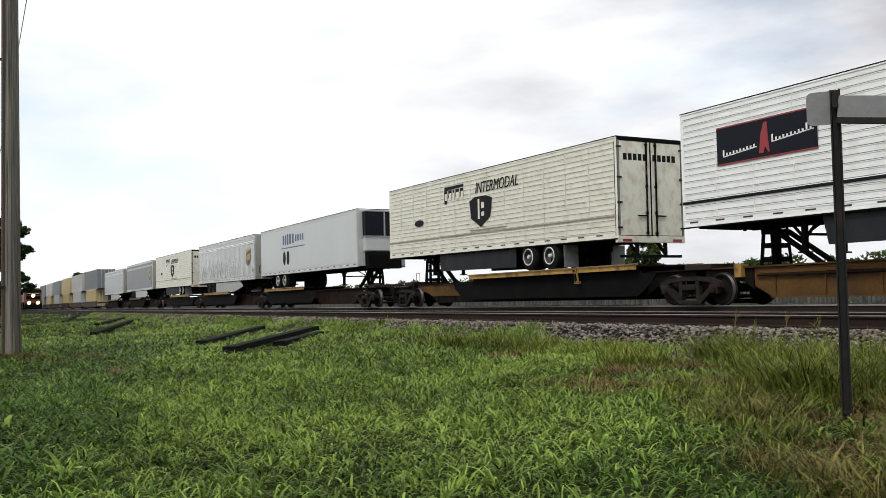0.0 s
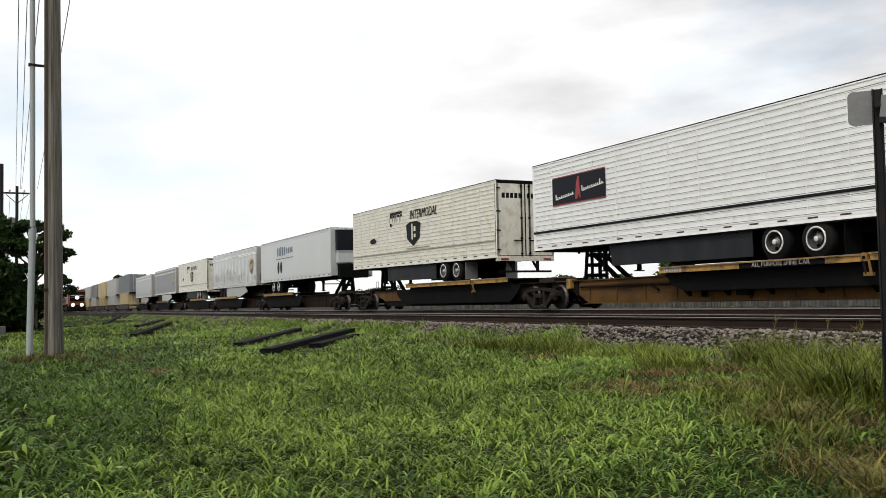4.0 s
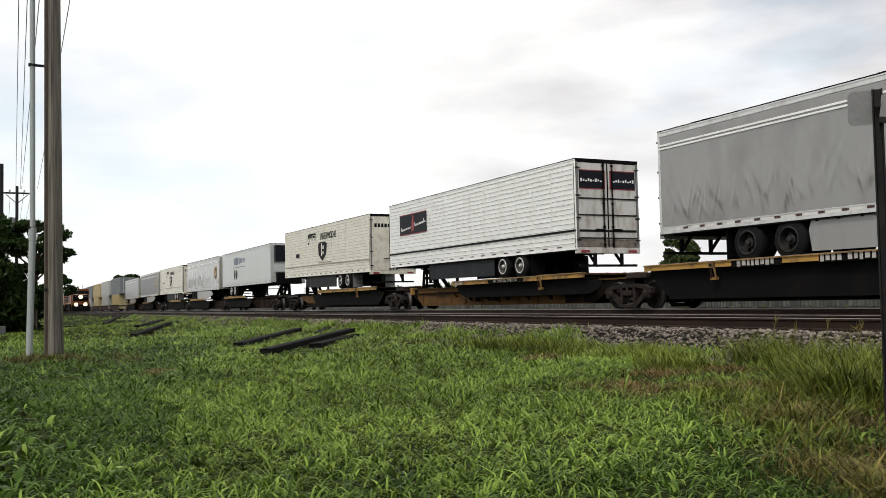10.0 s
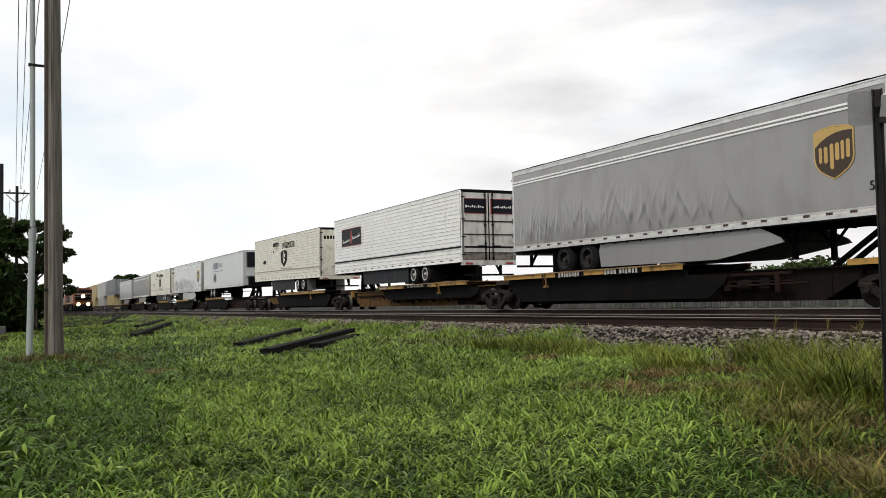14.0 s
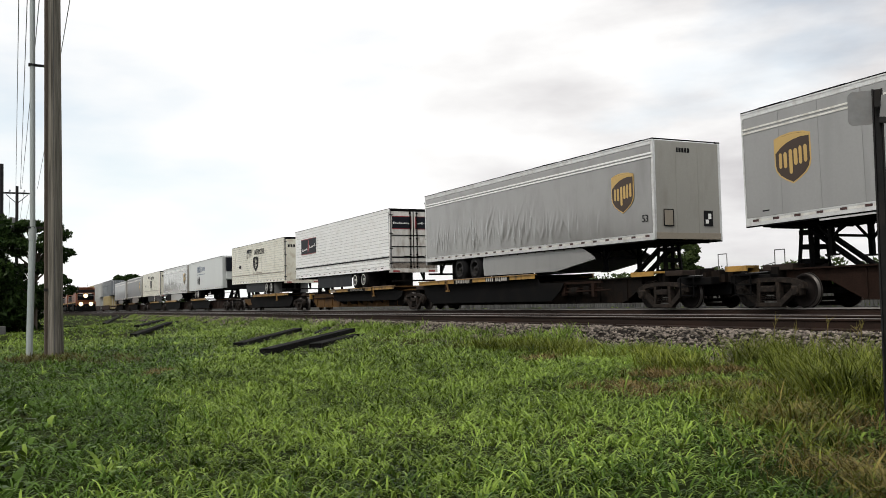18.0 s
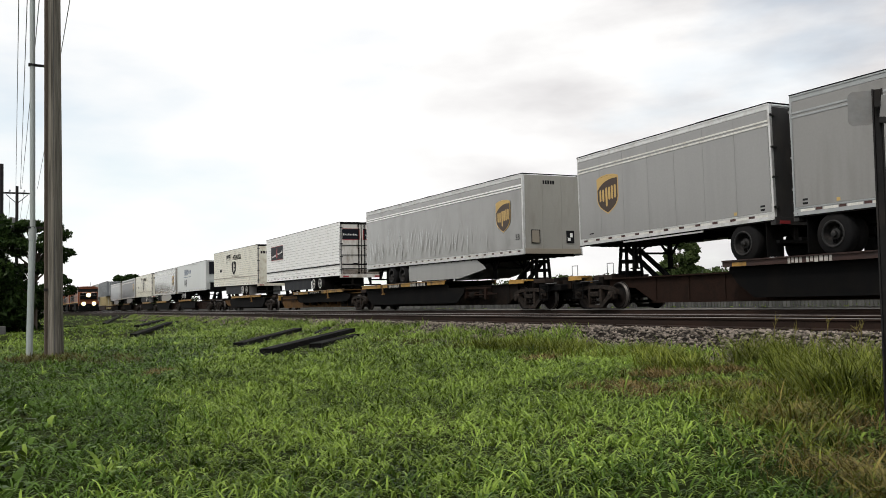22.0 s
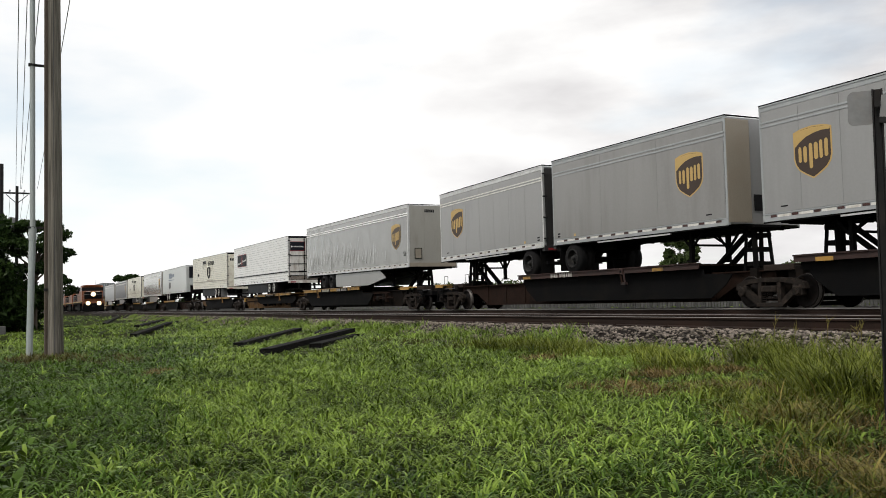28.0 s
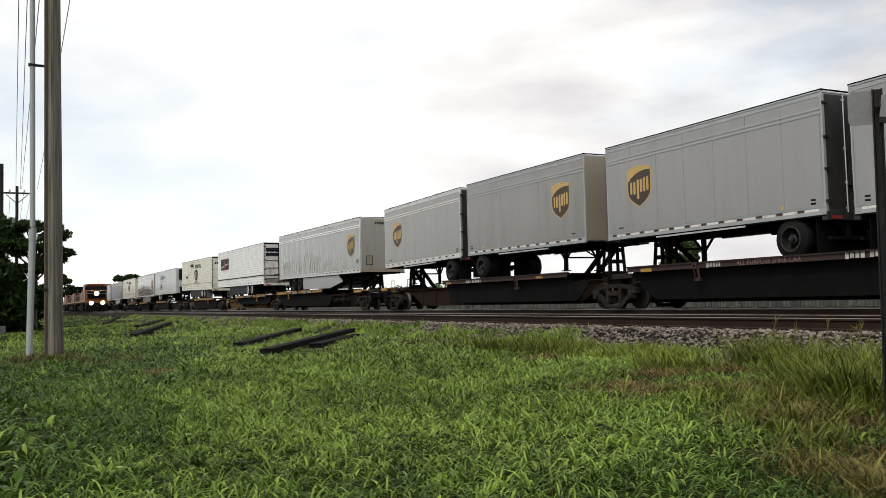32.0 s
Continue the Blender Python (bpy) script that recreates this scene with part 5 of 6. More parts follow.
# platforms further ahead
cars_ahead = [(-39.6, -22.2, (-38.0, -30.5)), (-57.4, -39.6, (-54.5, -47)), (-75.4, -57.4, (-68, -60.5)), (-93.6, -75.4, (-91.5, -84)), (-112.4, -93.6, (-110, -103))]
for i, (a, b, d) in enumerate(cars_ahead):
    right_nose = i in (0, 1, 3, 4)
    spine_unit(a, b, [(*d, 1.84)], [((b - 1.0) if right_nose else (a + 1.0), -1 if right_nose else 1, 2.66)], "yellow" if i < 3 else "old_yellow", "rust", "dark rusty articulated spine car", first=(i == 4))


# ---- double-stacked containers ahead of the trailers ----
def container(label, L, H, mat):
    c = thing("container", label, "container", "stacked containers")
    part("body", boxes((0.05, L - 0.05, -1.19, 1.19, 0.05, H - 0.05)), mat, c)
    n = int(L / 0.56)
    for s in (-1, 1):
        part("corrugated_side", boxes(*[(0.2 + i * (L - 0.4) / n, 0.2 + (i + 0.55) * (L - 0.4) / n, *sorted((s * 1.18, s * 1.222)), 0.12, H - 0.12) for i in range(n)]), mat, c)["kind"] = "stuff"
        for z in (0.0, H - 0.11):
            part("side_rail", boxes((0, L, *sorted((s * 1.16, s * 1.22)), z, z + 0.11)), mat, c)
        for x in (0, L - 0.16):
            part("corner_post", boxes((x, x + 0.16, *sorted((s * 1.06, s * 1.225)), 0, H)), mat, c)
        d = part("door", boxes((L - 0.05, L + 0.01, *sorted((s * 0.02, s * 1.06)), 0.1, H - 0.1)), mat, c)
        for y in (0.3, 0.7):
            part("lock_rod", rod(bmesh.new(), (L + 0.03, s * y, 0.08), (L + 0.03, s * y, H - 0.08), 0.02, sides=6), "alu", d)
    part("end_wall", boxes((0, 0.06, -1.1, 1.1, 0.1, H - 0.1)), mat, c)
    return c


def well_car(x0, x1):
    car = thing("well_car", "dark low well car carrying stacked containers", "rail car", "rail cars of the train")
    for s in (-1, 1):
        part("well_side", boxes((x0 + 2.2, x1 - 2.2, *sorted((s * 1.30, s * 1.42)), 0.95, 1.75), (x0 + 2.2, x1 - 2.2, *sorted((s * 1.28, s * 1.5)), 1.7, 1.78)), "oxide", car)
    part("well_floor", boxes((x0 + 2.2, x1 - 2.2, -1.3, 1.3, 0.93, 0.99)), "black", car)
    for a, b in ((x0, x0 + 2.4), (x1 - 2.4, x1)):
        part("end_platform", boxes((a, b, -1.25, 1.25, 1.45, 1.7)), "oxide", car)
    truck(car, x0 + 0.4, rolls=False)
    OUT.append((car, Matrix()))


stack_tones = [("box_grey", "box_yellow"), ("box_white", "box_white"), ("box_yellow", "box_yellow"), ("box_grey", "box_white"), ("box_white", "box_yellow"), ("box_grey", "box_grey")]
for i, (hi, lo) in enumerate(stack_tones):
    right = -119.6 - 19.6 * i
    well_car(right - 18.9, right + 0.7)
    for mat, L, H, z in ((lo, 12.19, 2.6, 1.0), (hi, 16.15, 2.9, 3.61)):
        c = container({"box_grey": "grey corrugated freight container", "box_white": "white corrugated freight container", "box_yellow": "faded yellow corrugated freight container"}[mat], L, H, mat)
        m = pose(right - 9.1 - L / 2, FAR_TRACK, z)
        c.matrix_basis = m
        OUT.append((c, m))
for ob, m in OUT:
    if ob.name.startswith(("spine_car", "well_car")):
        m.translation.y = FAR_TRACK
        ob.matrix_basis = m


# ---- locomotives on the near track ----
def locomotive(label, lead):
    """Six-axle wide-nosed diesel; its front is at x = 0 and it reaches back to x = -22.3."""
    e = thing("locomotive", label, "locomotive", "locomotives")
    r = RAIL
    part("underframe", boxes((-22.2, -0.1, -1.5, 1.5, r + 1.3, r + 1.62)), "black", e)
    part("plow", prism(bmesh.new(), [(-1.5, 0.15), (1.5, 0.15), (1.35, 1.3), (-1.35, 1.3)], lambda u, v, d: (-0.15 + d, u, r + v), 0.15), "black", e, "black plow under the front")
    part("front_sheet", boxes((-0.16, -0.06, -1.5, 1.5, r + 1.0, r + 1.65)), "orange", e)
    nose = part("nose", prism(bmesh.new(), [(-0.9, 1.62), (-0.75, 2.2), (-0.95, 3.05), (-1.2, 3.15), (-2.4, 3.2), (-2.4, 1.62)], lambda u, v, d: (u, d - 1.25, r + v), 2.5), "orange", e, "orange wide nose")
    cab = part("cab", prism(bmesh.new(), [(-1.5, 1.62), (-1.5, 3.15), (-1.95, 3.95), (-2.3, 4.35), (-4.6, 4.4), (-4.6, 1.62)], lambda u, v, d: (u, d - 1.45, r + v), 2.9), "orange", e, "orange cab")
    part("cab_band", prism(bmesh.new(), [(-1.47, 3.2), (-1.9, 3.97), (-1.93, 3.95), (-1.5, 3.18)], lambda u, v, d: (u + 0.012, d - 1.44, r + v), 2.88), "black", cab, "black band round the windscreen")
    part("nose_band", boxes((-0.93, -0.75, -1.2, 1.2, r + 1.95, r + 2.95), bevel=0.02), "black", nose, "black headlight band")
    part("roof_front", prism(bmesh.new(), [(-1.93, 3.97), (-2.28, 4.37), (-2.36, 4.37), (-2.0, 3.97)], lambda u, v, d: (u, d - 1.46, r + v), 2.92), "orange", cab)
    part("cab_roof", prism(bmesh.new(), [(-1.25, 4.38), (-1.0, 4.25), (1.0, 4.25), (1.25, 4.38), (0.9, 4.46), (-0.9, 4.46)], lambda u, v, d: (-4.6 + d, u, r + v), 2.7), "orange", e)
    for y0, y1 in ((-1.25, -0.25), (0.25, 1.25)):
        bm = bmesh.new()
        prism(bm, [(-1.52, 3.25), (-1.93, 3.9), (-1.97, 3.88), (-1.56, 3.23)], lambda u, v, d: (u + 0.03, y0 + d, r + v), y1 - y0)
        part("windscreen", bm, "glass", cab, "dark windscreen pane")
    for s in (-1, 1):
        part("side_window", boxes((-4.2, -2.8, *sorted((s * 1.44, s * 1.47)), r + 3.2, r + 3.85)), "glass", cab)
    part("long_hood", boxes((-19.5, -4.6, -0.85, 0.85, r + 1.62, r + 4.2), bevel=0.08), "orange", e, "orange engine hood")
    part("hood_stripe", boxes((-19.52, -4.58, -0.87, 0.87, r + 3.5, r + 4.15)), "black", e)
    part("radiator", prism(bmesh.new(), [(-0.85, 3.0), (0.85, 3.0), (1.5, 3.6), (1.5, 4.45), (-1.5, 4.45), (-1.5, 3.6)], lambda u, v, d: (-21.4 + d, u, r + v), 4.2), "black", e, "flared radiator wings")
    part("rear_hood", boxes((-21.4, -19.4, -0.85, 0.85, r + 1.62, r + 3.1)), "orange", e)
    part("fuel_tank", boxes((-14.2, -8.2, -1.3, 1.3, r + 0.2, r + 1.3), bevel=0.15), "black", e)
    part("yellow_stripe", boxes((-22.0, -0.2, -1.512, 1.512, r + 1.48, r + 1.62)), "yellow", e)
    for x in (-3.8, -18.3):
        t = part("truck", boxes((x - 2.6, x + 2.6, -1.15, -0.9, r + 0.45, r + 0.95), (x - 2.6, x + 2.6, 0.9, 1.15, r + 0.45, r + 0.95), (x - 0.4, x + 0.4, -0.9, 0.9, r + 0.6, r + 1.2)), "bogie", e)
        for dx in (-1.9, 0, 1.9):
            w = part("wheelset", wheelset_data, None, t, at=pose(x + dx, 0, r + WHEEL))
            if lead:
                TURN.append((w, x + dx, WHEEL, -1))
    bm = bmesh.new()
    for s in (-1, 1):
        for x in np.arange(-21.5, -4.8, 1.5):
            rod(bm, (x, s * 1.45, r + 1.6), (x, s * 1.45, r + 2.6), 0.02, sides=5)
        rod(bm, (-21.5, s * 1.45, r + 2.6), (-4.8, s * 1.45, r + 2.6), 0.02, sides=5)
        rod(bm, (-0.3, s * 1.3, r + 1.6), (-0.3, s * 1.3, r + 2.6), 0.025, sides=5)
        rod(bm, (-0.3, s * 1.3, r + 2.6), (-0.3, s * 0.4, r + 2.6), 0.025, sides=5)
    part("handrail", bm, "galv", e)
    part("coupler", boxes((-0.1, 0.6, -0.15, 0.15, r + 0.7, r + 1.0), bevel=0.03), "bogie", e)
    part("horn", boxes((-6, -5.4, -0.3, 0.3, r + 4.2, r + 4.6)), "black", e)
    rod_bm = rod(bmesh.new(), (-3.4, 0.5, r + 4.6), (-3.4, 0.5, r + 5.5), 0.02)
    part("antenna", rod_bm, "black", e)
    for y in (-0.62, 0.62):
        part("number_board", boxes((-0.93, -0.88, y - 0.3, y + 0.3, r + 2.75, r + 3.0)), "white", nose, "pale number board without digits")
    if lead:
        # lamp discs are oversize: the spread of their glare is put into the shape
        for y, z, x, rad in ((0.0, 2.62, -0.72, 0.34), (-0.74, 1.3, -0.06, 0.32), (0.74, 1.3, -0.06, 0.32)):
            bm = lathe(bmesh.new(), [(rad * 1.15, -0.05), (rad * 1.15, 0.06), (rad, 0.07), (rad * 0.95, 0.03)], "x", 18, (x, y, r + z))
            lh = part("light_housing", bm, "black", e)
            part("headlight", lathe(bmesh.new(), [(rad, 0.04), (rad * 0.9, 0.075), (rad * 0.5, 0.09), (0.02, 0.092)], "x", 18, (x, y, r + z)), "lamp", lh, "lit headlight widened to the spread of its glare")
    # a low cab roof and hood
    for ob in e.children_recursive:
        if ob.data and ob.data is not wheelset_data:
            for v in ob.data.vertices:
                over = v.co.z - r - 3.0
                if over > 0:
                    v.co.z = r + 3.0 + 0.68 * over
    return e


for i in range(3):
    e = locomotive("orange and black diesel locomotive with lit headlights" if i == 0 else "orange and black diesel locomotive coupled behind", i == 0)
    m = pose(-22.9 * i, NEAR_TRACK, 0)
    e.matrix_basis = m
    IN.append((e, m))
# ---- poles, wires, sign ----
def ground_at(x, y):
    return float(ground_height(x, y))


pole = thing("utility_pole", "weathered brown wooden utility pole with cracks", "utility pole", at=pose(-20.7, 0.865, ground_at(-20.7, 0.865), 0.4, 0, 0))
bm = bmesh.new()
lathe(bm, [(float(np.interp(z, (-0.6, 0.0, 1.0, 3.0, 7.0, 12.2), (0.19, 0.18, 0.172, 0.165, 0.15, 0.13))), z) for z in np.linspace(-0.6, 12.2, 60)] + [(0.05, 12.3)], "z", 72)
g = random.Random(3)
cracks = [(g.uniform(-3.14, 3.14), g.uniform(-1, 9), g.uniform(2, 7), g.uniform(0.05, 0.11), g.uniform(0, 6)) for i in range(34)]
for v in bm.verts:
    a, z = math.atan2(v.co.y, v.co.x), v.co.z
    k = 1 + 0.02 * math.sin(5 * a) + 0.015 * math.sin(11 * a + 1)
    for at, low, span, deep, ph in cracks:
        if low < z < low + span:
            off = (a - at - 0.05 * math.sin(z * 0.9 + ph) + math.pi) % (2 * math.pi) - math.pi
            k -= deep * math.exp(-(off / 0.045) ** 2)
    v.co.x *= k
    v.co.y *= k
part("shaft", bm, "wood", pole)
part("crossarm", boxes((-0.06, 0.06, -1.25, 1.25, 11.3, 11.44)), "wood", pole)
for y in (-1.1, -0.4, 0.4, 1.1):
    part("insulator", lathe(bmesh.new(), [(0.03, 0), (0.06, 0.03), (0.04, 0.07), (0.06, 0.1), (0.03, 0.16)], "z", 10, (0, y, 11.44)), "pvc", pole)
part("wire_moulding", beam(bmesh.new(), (0.10, -0.175, -0.1), (0.08, -0.125, 12.0), 0.06, 0.05), "bark", pole, "dark wooden moulding over the ground wire")
part("strap", boxes((0.02, 0.15, -0.215, -0.13, 1.42, 1.47)), "dark_post", pole, "dark metal strap")
part("ground_wire", boxes((0.178, 0.188, -0.012, 0.0, 0, 9)), "wire", pole)

conduit = thing("conduit", "grey metal conduit pipe standing beside the wooden pole", "conduit", at=pose(-20.75, 0.40, ground_at(-20.75, 0.40)))
part("upper_pipe", rod(bmesh.new(), (0, 0.03, 2.65), (0, -0.01, 11.0), 0.055, sides=14), "pvc", conduit)
part("lower_pipe", rod(bmesh.new(), (0, -0.03, -0.3), (0, 0.03, 2.72), 0.068, sides=14), "pvc", conduit)
part("sleeve", rod(bmesh.new(), (0, 0.028, 2.50), (0, 0.03, 2.78), 0.078, sides=14), "pvc", conduit)
for z in (2.77, 6.28):
    part("bracket", boxes((-0.02, 0.02, 0.0, 0.36, z - 0.025, z + 0.025), (-0.07, 0.07, -0.07, 0.07, z - 0.02, z + 0.02)), "dark_post", conduit, "dark standoff bracket")

# near-black colour paints the far pole's backlit look
far_pole = thing("utility_pole", "distant wooden utility pole with crossarm and transformer, backlit dark put into its colour", "utility pole", at=pose(-72, 0.44, -1.1))
part("shaft", lathe(bmesh.new(), [(0.14, -0.3), (0.12, 5), (0.10, 11.3)], "z", 12), "dark_post", far_pole)
part("crossarm", boxes((-0.05, 0.05, -1.25, 1.2, 10.72, 10.84)), "dark_post", far_pole)
bm = beam(bmesh.new(), (0, -0.75, 10.7), (0, 0, 10.0), 0.05, 0.05)
beam(bm, (0, 0.75, 10.7), (0, 0, 10.0), 0.05, 0.05)
part("brace", bm, "dark_post", far_pole)
part("transformer", lathe(bmesh.new(), [(0.05, 8.0), (0.24, 8.02), (0.26, 8.1), (0.26, 8.85), (0.22, 8.95), (0.05, 9.0)], "z", 14, (0.1, -0.36, 0)), "galv", far_pole, "grey transformer can")
for y in (-1.1, -0.5, 0.5, 1.05):
    part("insulator", lathe(bmesh.new(), [(0.03, 0), (0.07, 0.04), (0.04, 0.1), (0.06, 0.16)], "z", 8, (0, y, 10.86)), "pvc", far_pole)
edge_pole = thing("utility_pole", "dark wooden pole at the edge of the field", "utility pole", at=pose(-60, -0.51, 0.4))
part("shaft", lathe(bmesh.new(), [(0.17, -0.3), (0.15, 4), (0.13, 9.6)], "z", 12), "dark_post", edge_pole)


def wire(p, q, sag, r=0.012):
    p, q = Vector(p), Vector(q)
    bm = bmesh.new()
    rings = []
    for i in range(17):
        c = p.lerp(q, i / 16) - Vector((0, 0, 4 * sag * (i / 16) * (1 - i / 16)))
        rings.append([bm.verts.new(c + Vector((0, r * math.cos(a), r * math.sin(a)))) for a in np.linspace(0, 2 * math.pi, 7)[:-1]])
    for u, v in zip(rings, rings[1:]):
        for i in range(6):
            bm.faces.new((u[i], u[(i + 1) % 6], v[(i + 1) % 6], v[i]))
    bm.faces.new(rings[0])
    bm.faces.new(rings[-1])
    bmesh.ops.recalc_face_normals(bm, faces=bm.faces[:])
    ob = part("overhead_wire", bm, "wire")
    return tagged(ob, "thin dark overhead wire between the poles", "wire", "overhead wires")


WIRES = (((0.36, 9.98), (0.15, 9.73)), ((0.66, 9.99), (0.35, 9.77)), ((0.74, 9.99), (0.70, 9.83)), ((1.80, 10.03), (1.46, 9.98)), )
for (ya, za), (yb, zb) in WIRES:
    wire((-72, ya, za), (-19.3, yb, zb), 0.12)
for ya in (-0.6, 0.0, 0.9, 1.4):
    wire((-72, ya, 9.9), (-140, ya - 0.5, 9.4), 0.8)

# street sign seen from behind
sp = Vector((-4.37, 5.66, 0))
sign = thing("road_sign", "grey metal sign blades on a dark steel post", "sign", at=pose(sp.x, sp.y, ground_at(sp.x, sp.y), 3.0, 0.5, 38))
part("post", prism(bmesh.new(), [(-0.036, -0.03), (-0.026, -0.03), (-0.02, 0.0), (0.02, 0.0), (0.026, -0.03), (0.036, -0.03), (0.028, 0.01), (-0.028, 0.01)], lambda u, v, d: (u, v, -0.4 + d), 2.80), "dark_post", sign, "dark channel post")
corner = [(0.04 * math.cos(a), 0.04 * math.sin(a)) for a in np.linspace(0.5 * math.pi, math.pi, 6)]
outline = [(0.0, 2.40)] + [(-0.155 + u, 2.36 + v) for u, v in corner] + [(-0.155 + u, 2.195 - v) for u, v in corner[::-1]] + [(0.0, 2.155)]
bm = prism(bmesh.new(), outline, lambda u, v, d: (u, 0.024 + d, v), 0.006)
part("blade", bm, "galv", sign, "grey sign blade seen from the back")
second = part("second_blade", boxes((0.02, 0.62, -0.004, 0.004, 2.20, 2.355)), "galv", sign, "second grey sign blade", at=Matrix.Translation((0, -0.034, 2.3)) @ pose(0, 0, 0, 0, 6, 0) @ Matrix.Translation((0, 0, -2.3)))
# dark colour paints the shade on the second blade's underside
part("flange", boxes((0.02, 0.62, -0.02, 0.03, 2.155, 2.198)), "dark_post", second, "flange coloured dark for the blade's shaded underside")
part("bolt", boxes((-0.02, 0.02, -0.05, -0.03, 2.27, 2.31)), "dark_post", sign)

# ---- discarded timbers in the grass ----
def timber(x0, y0, x1, y1, lift0, lift1, w=0.23, h=0.10, roll=0):
    a = Vector((x0, y0, ground_at(x0, y0) + lift0))
    b = Vector((x1, y1, ground_at(x1, y1) + lift1))
    d = b - a
    bm = box(bmesh.new(), 0, d.length, -w / 2, w / 2, 0, h, bevel=0.012)
    g = random.Random(int(x0 * 10))
    for v in bm.verts:
        v.co += Vector((g.uniform(-0.02, 0.02), g.uniform(-0.006, 0.006), g.uniform(-0.006, 0.006)))
    ob = part("timber", bm, "old_tie", None)
    ob.matrix_basis = Matrix.Translation(a) @ d.to_track_quat("X", "Z").to_matrix().to_4x4() @ pose(0, 0, 0, roll)
    return tagged(ob, "black creosoted railway tie lying in the grass", "timber", "discarded ties")


TIMBERS = [(-15.2, 3.98, -19.8, 7.2, 0.02, 0.14), (-16.1, 5.15, -19.3, 7.05, 0.0, 0.0), (-19.9, 7.35, -22.0, 8.3, 0.0, -0.03), (-19.5, 4.5, -26.2, 7.85, 0.02, 0.12),
           (-24.6, 7.9, -26.6, 9.0, -0.02, -0.06), (-31.5, 3.75, -41.0, 6.4, 0.04, 0.06), (-40.5, 4.95, -57.0, 8.5, 0.04, 0.06), (-43.0, 6.5, -50.0, 8.2, 0.0, 0.06),
           (-56.0, 5.0, -72.0, 7.2, 0.05, 0.08), (-72.4, 7.25, -86.0, 8.9, 0.05, 0.08), (-53.5, 2.75, -52.6, 3.25, 0.0, 0.02)]
for row in TIMBERS:
    timber(*row)

# ---- fence behind the tracks ----
fence = thing("fence", "low weathered grey board fence behind the tracks", "fence", kind="structure", at=pose(0, 29, 0.45))
board_data = boxes((-0.07, 0.07, -0.015, 0.015, 0.0, 0.75))
me = bpy.data.meshes.new("fence_board")
board_data.to_mesh(me)
board_data.free()
me.materials.append(M["fence"])
for i in range(290):
    part("fence_board", me, None, fence, at=pose(-10 - 0.19 * i, 0, random.uniform(-0.2, 0.1), 0, random.uniform(-2.5, 2.5), 0))
part("fence_rail", boxes((-420, 20, 0.02, 0.06, 0.15, 0.25), (-420, 20, 0.02, 0.06, 0.5, 0.6)), "fence", fence)
part("far_boards", boxes(*[(-66 - 1.0 * i, -65.15 - 1.0 * i, -0.015, 0.015, 0, 0.72) for i in range(340)]), "fence", fence)["kind"] = "stuff"


block = part("concrete_block", box(bmesh.new(), -0.3, 0.3, -0.3, 0.3, -0.2, 0.42, bevel=0.03), "fence", at=pose(-45.5, -0.45, ground_at(-45.5, -0.45)))
tagged(block, "small grey concrete block at the field's edge", "block")

# ---- trees ----
def leaves(name, centres, radii, count, size, seed, mat, squash=0.75):
    """Leaf sprays scattered in the shells of many clumps."""
    g = np.random.default_rng(seed)
    centres, radii = np.asarray(centres, float), np.asarray(radii, float)
    k = g.integers(0, len(centres), count)
    d = g.normal(size=(count, 3))
    d /= np.linalg.norm(d, axis=1)[:, None]
    p = centres[k] + d * (radii[k] * g.uniform(0.35, 1.0, count) ** 0.6)[:, None] * np.array([1, 1, squash])
    a = g.normal(size=(count, 3))
    a /= np.linalg.norm(a, axis=1)[:, None]
    b = np.cross(a, g.normal(size=(count, 3)))
    b /= np.linalg.norm(b, axis=1)[:, None]
    s = size * g.uniform(0.6, 1.4, count)[:, None]
    v = np.stack([p - a * s, p + b * s * 0.45, p + a * s, p - b * s * 0.45], 1).reshape(-1, 3)
    return raw_mesh(name, v, np.full(count, 4), np.arange(4 * count))


def tree(x, y, h, spread, seed, label, mat="leaf", count=9000, leaf=0.13, low=0.25, z=None, clumps=38, flat=False):
    g = random.Random(seed)
    zz = ground_at(x, y) if z is None else z
    t = thing("tree", label, "tree", "trees", at=pose(x, y, zz))
    bm = bmesh.new()
    lean = Vector((g.uniform(-0.05, 0.05), g.uniform(-0.05, 0.05), 1))
    rod(bm, (0, 0, -0.2), lean * h * 0.4, h * 0.032, h * 0.022, 10)
    rod(bm, lean * h * 0.39, lean * h * 0.8, h * 0.022, h * 0.008, 8)
    cs, rs = [], []
    for i in range(clumps):
        a, u = g.uniform(0, 6.28), g.uniform(low, 0.97)
        rad = spread * math.sqrt(max(0.05, 1 - ((u - low) / (1 - low) * 1.15 - 0.35) ** 2)) * g.uniform(0.45, 1.0)
        c = Vector((rad * math.cos(a), rad * math.sin(a), u * h))
        cs.append(c)
        rs.append(spread * g.uniform(0.16, 0.34))
        start = lean * h * min(0.78, max(0.2, u * 0.7))
        rod(bm, start, start.lerp(c, 0.9), h * 0.010, h * 0.003, 5)
    part("trunk", bm, "bark", t)
    part("crown", leaves("crown", cs, rs, count, leaf, seed, mat, 0.42 if flat else 0.75), mat, t, "uneven leafy crown")
    return t


tree(-50, -3.0, 5.7, 3.6, 11, "dense dark green tree beyond the pole", count=42000, leaf=0.14, low=0.04, clumps=80)
tree(-56, -7.5, 6.0, 4.2, 12, "dense dark green tree at the field's edge", count=16000, leaf=0.2, low=0.04, clumps=80)
tree(-49.5, 1.1, 5.6, 2.0, 13, "dark tree with open branches in level layers", count=13000, leaf=0.11, low=0.3, clumps=42, flat=True)
tree(-51.5, -1.6, 3.4, 2.6, 15, "dense dark bush below the trees", count=24000, leaf=0.13, low=0.0, clumps=60)
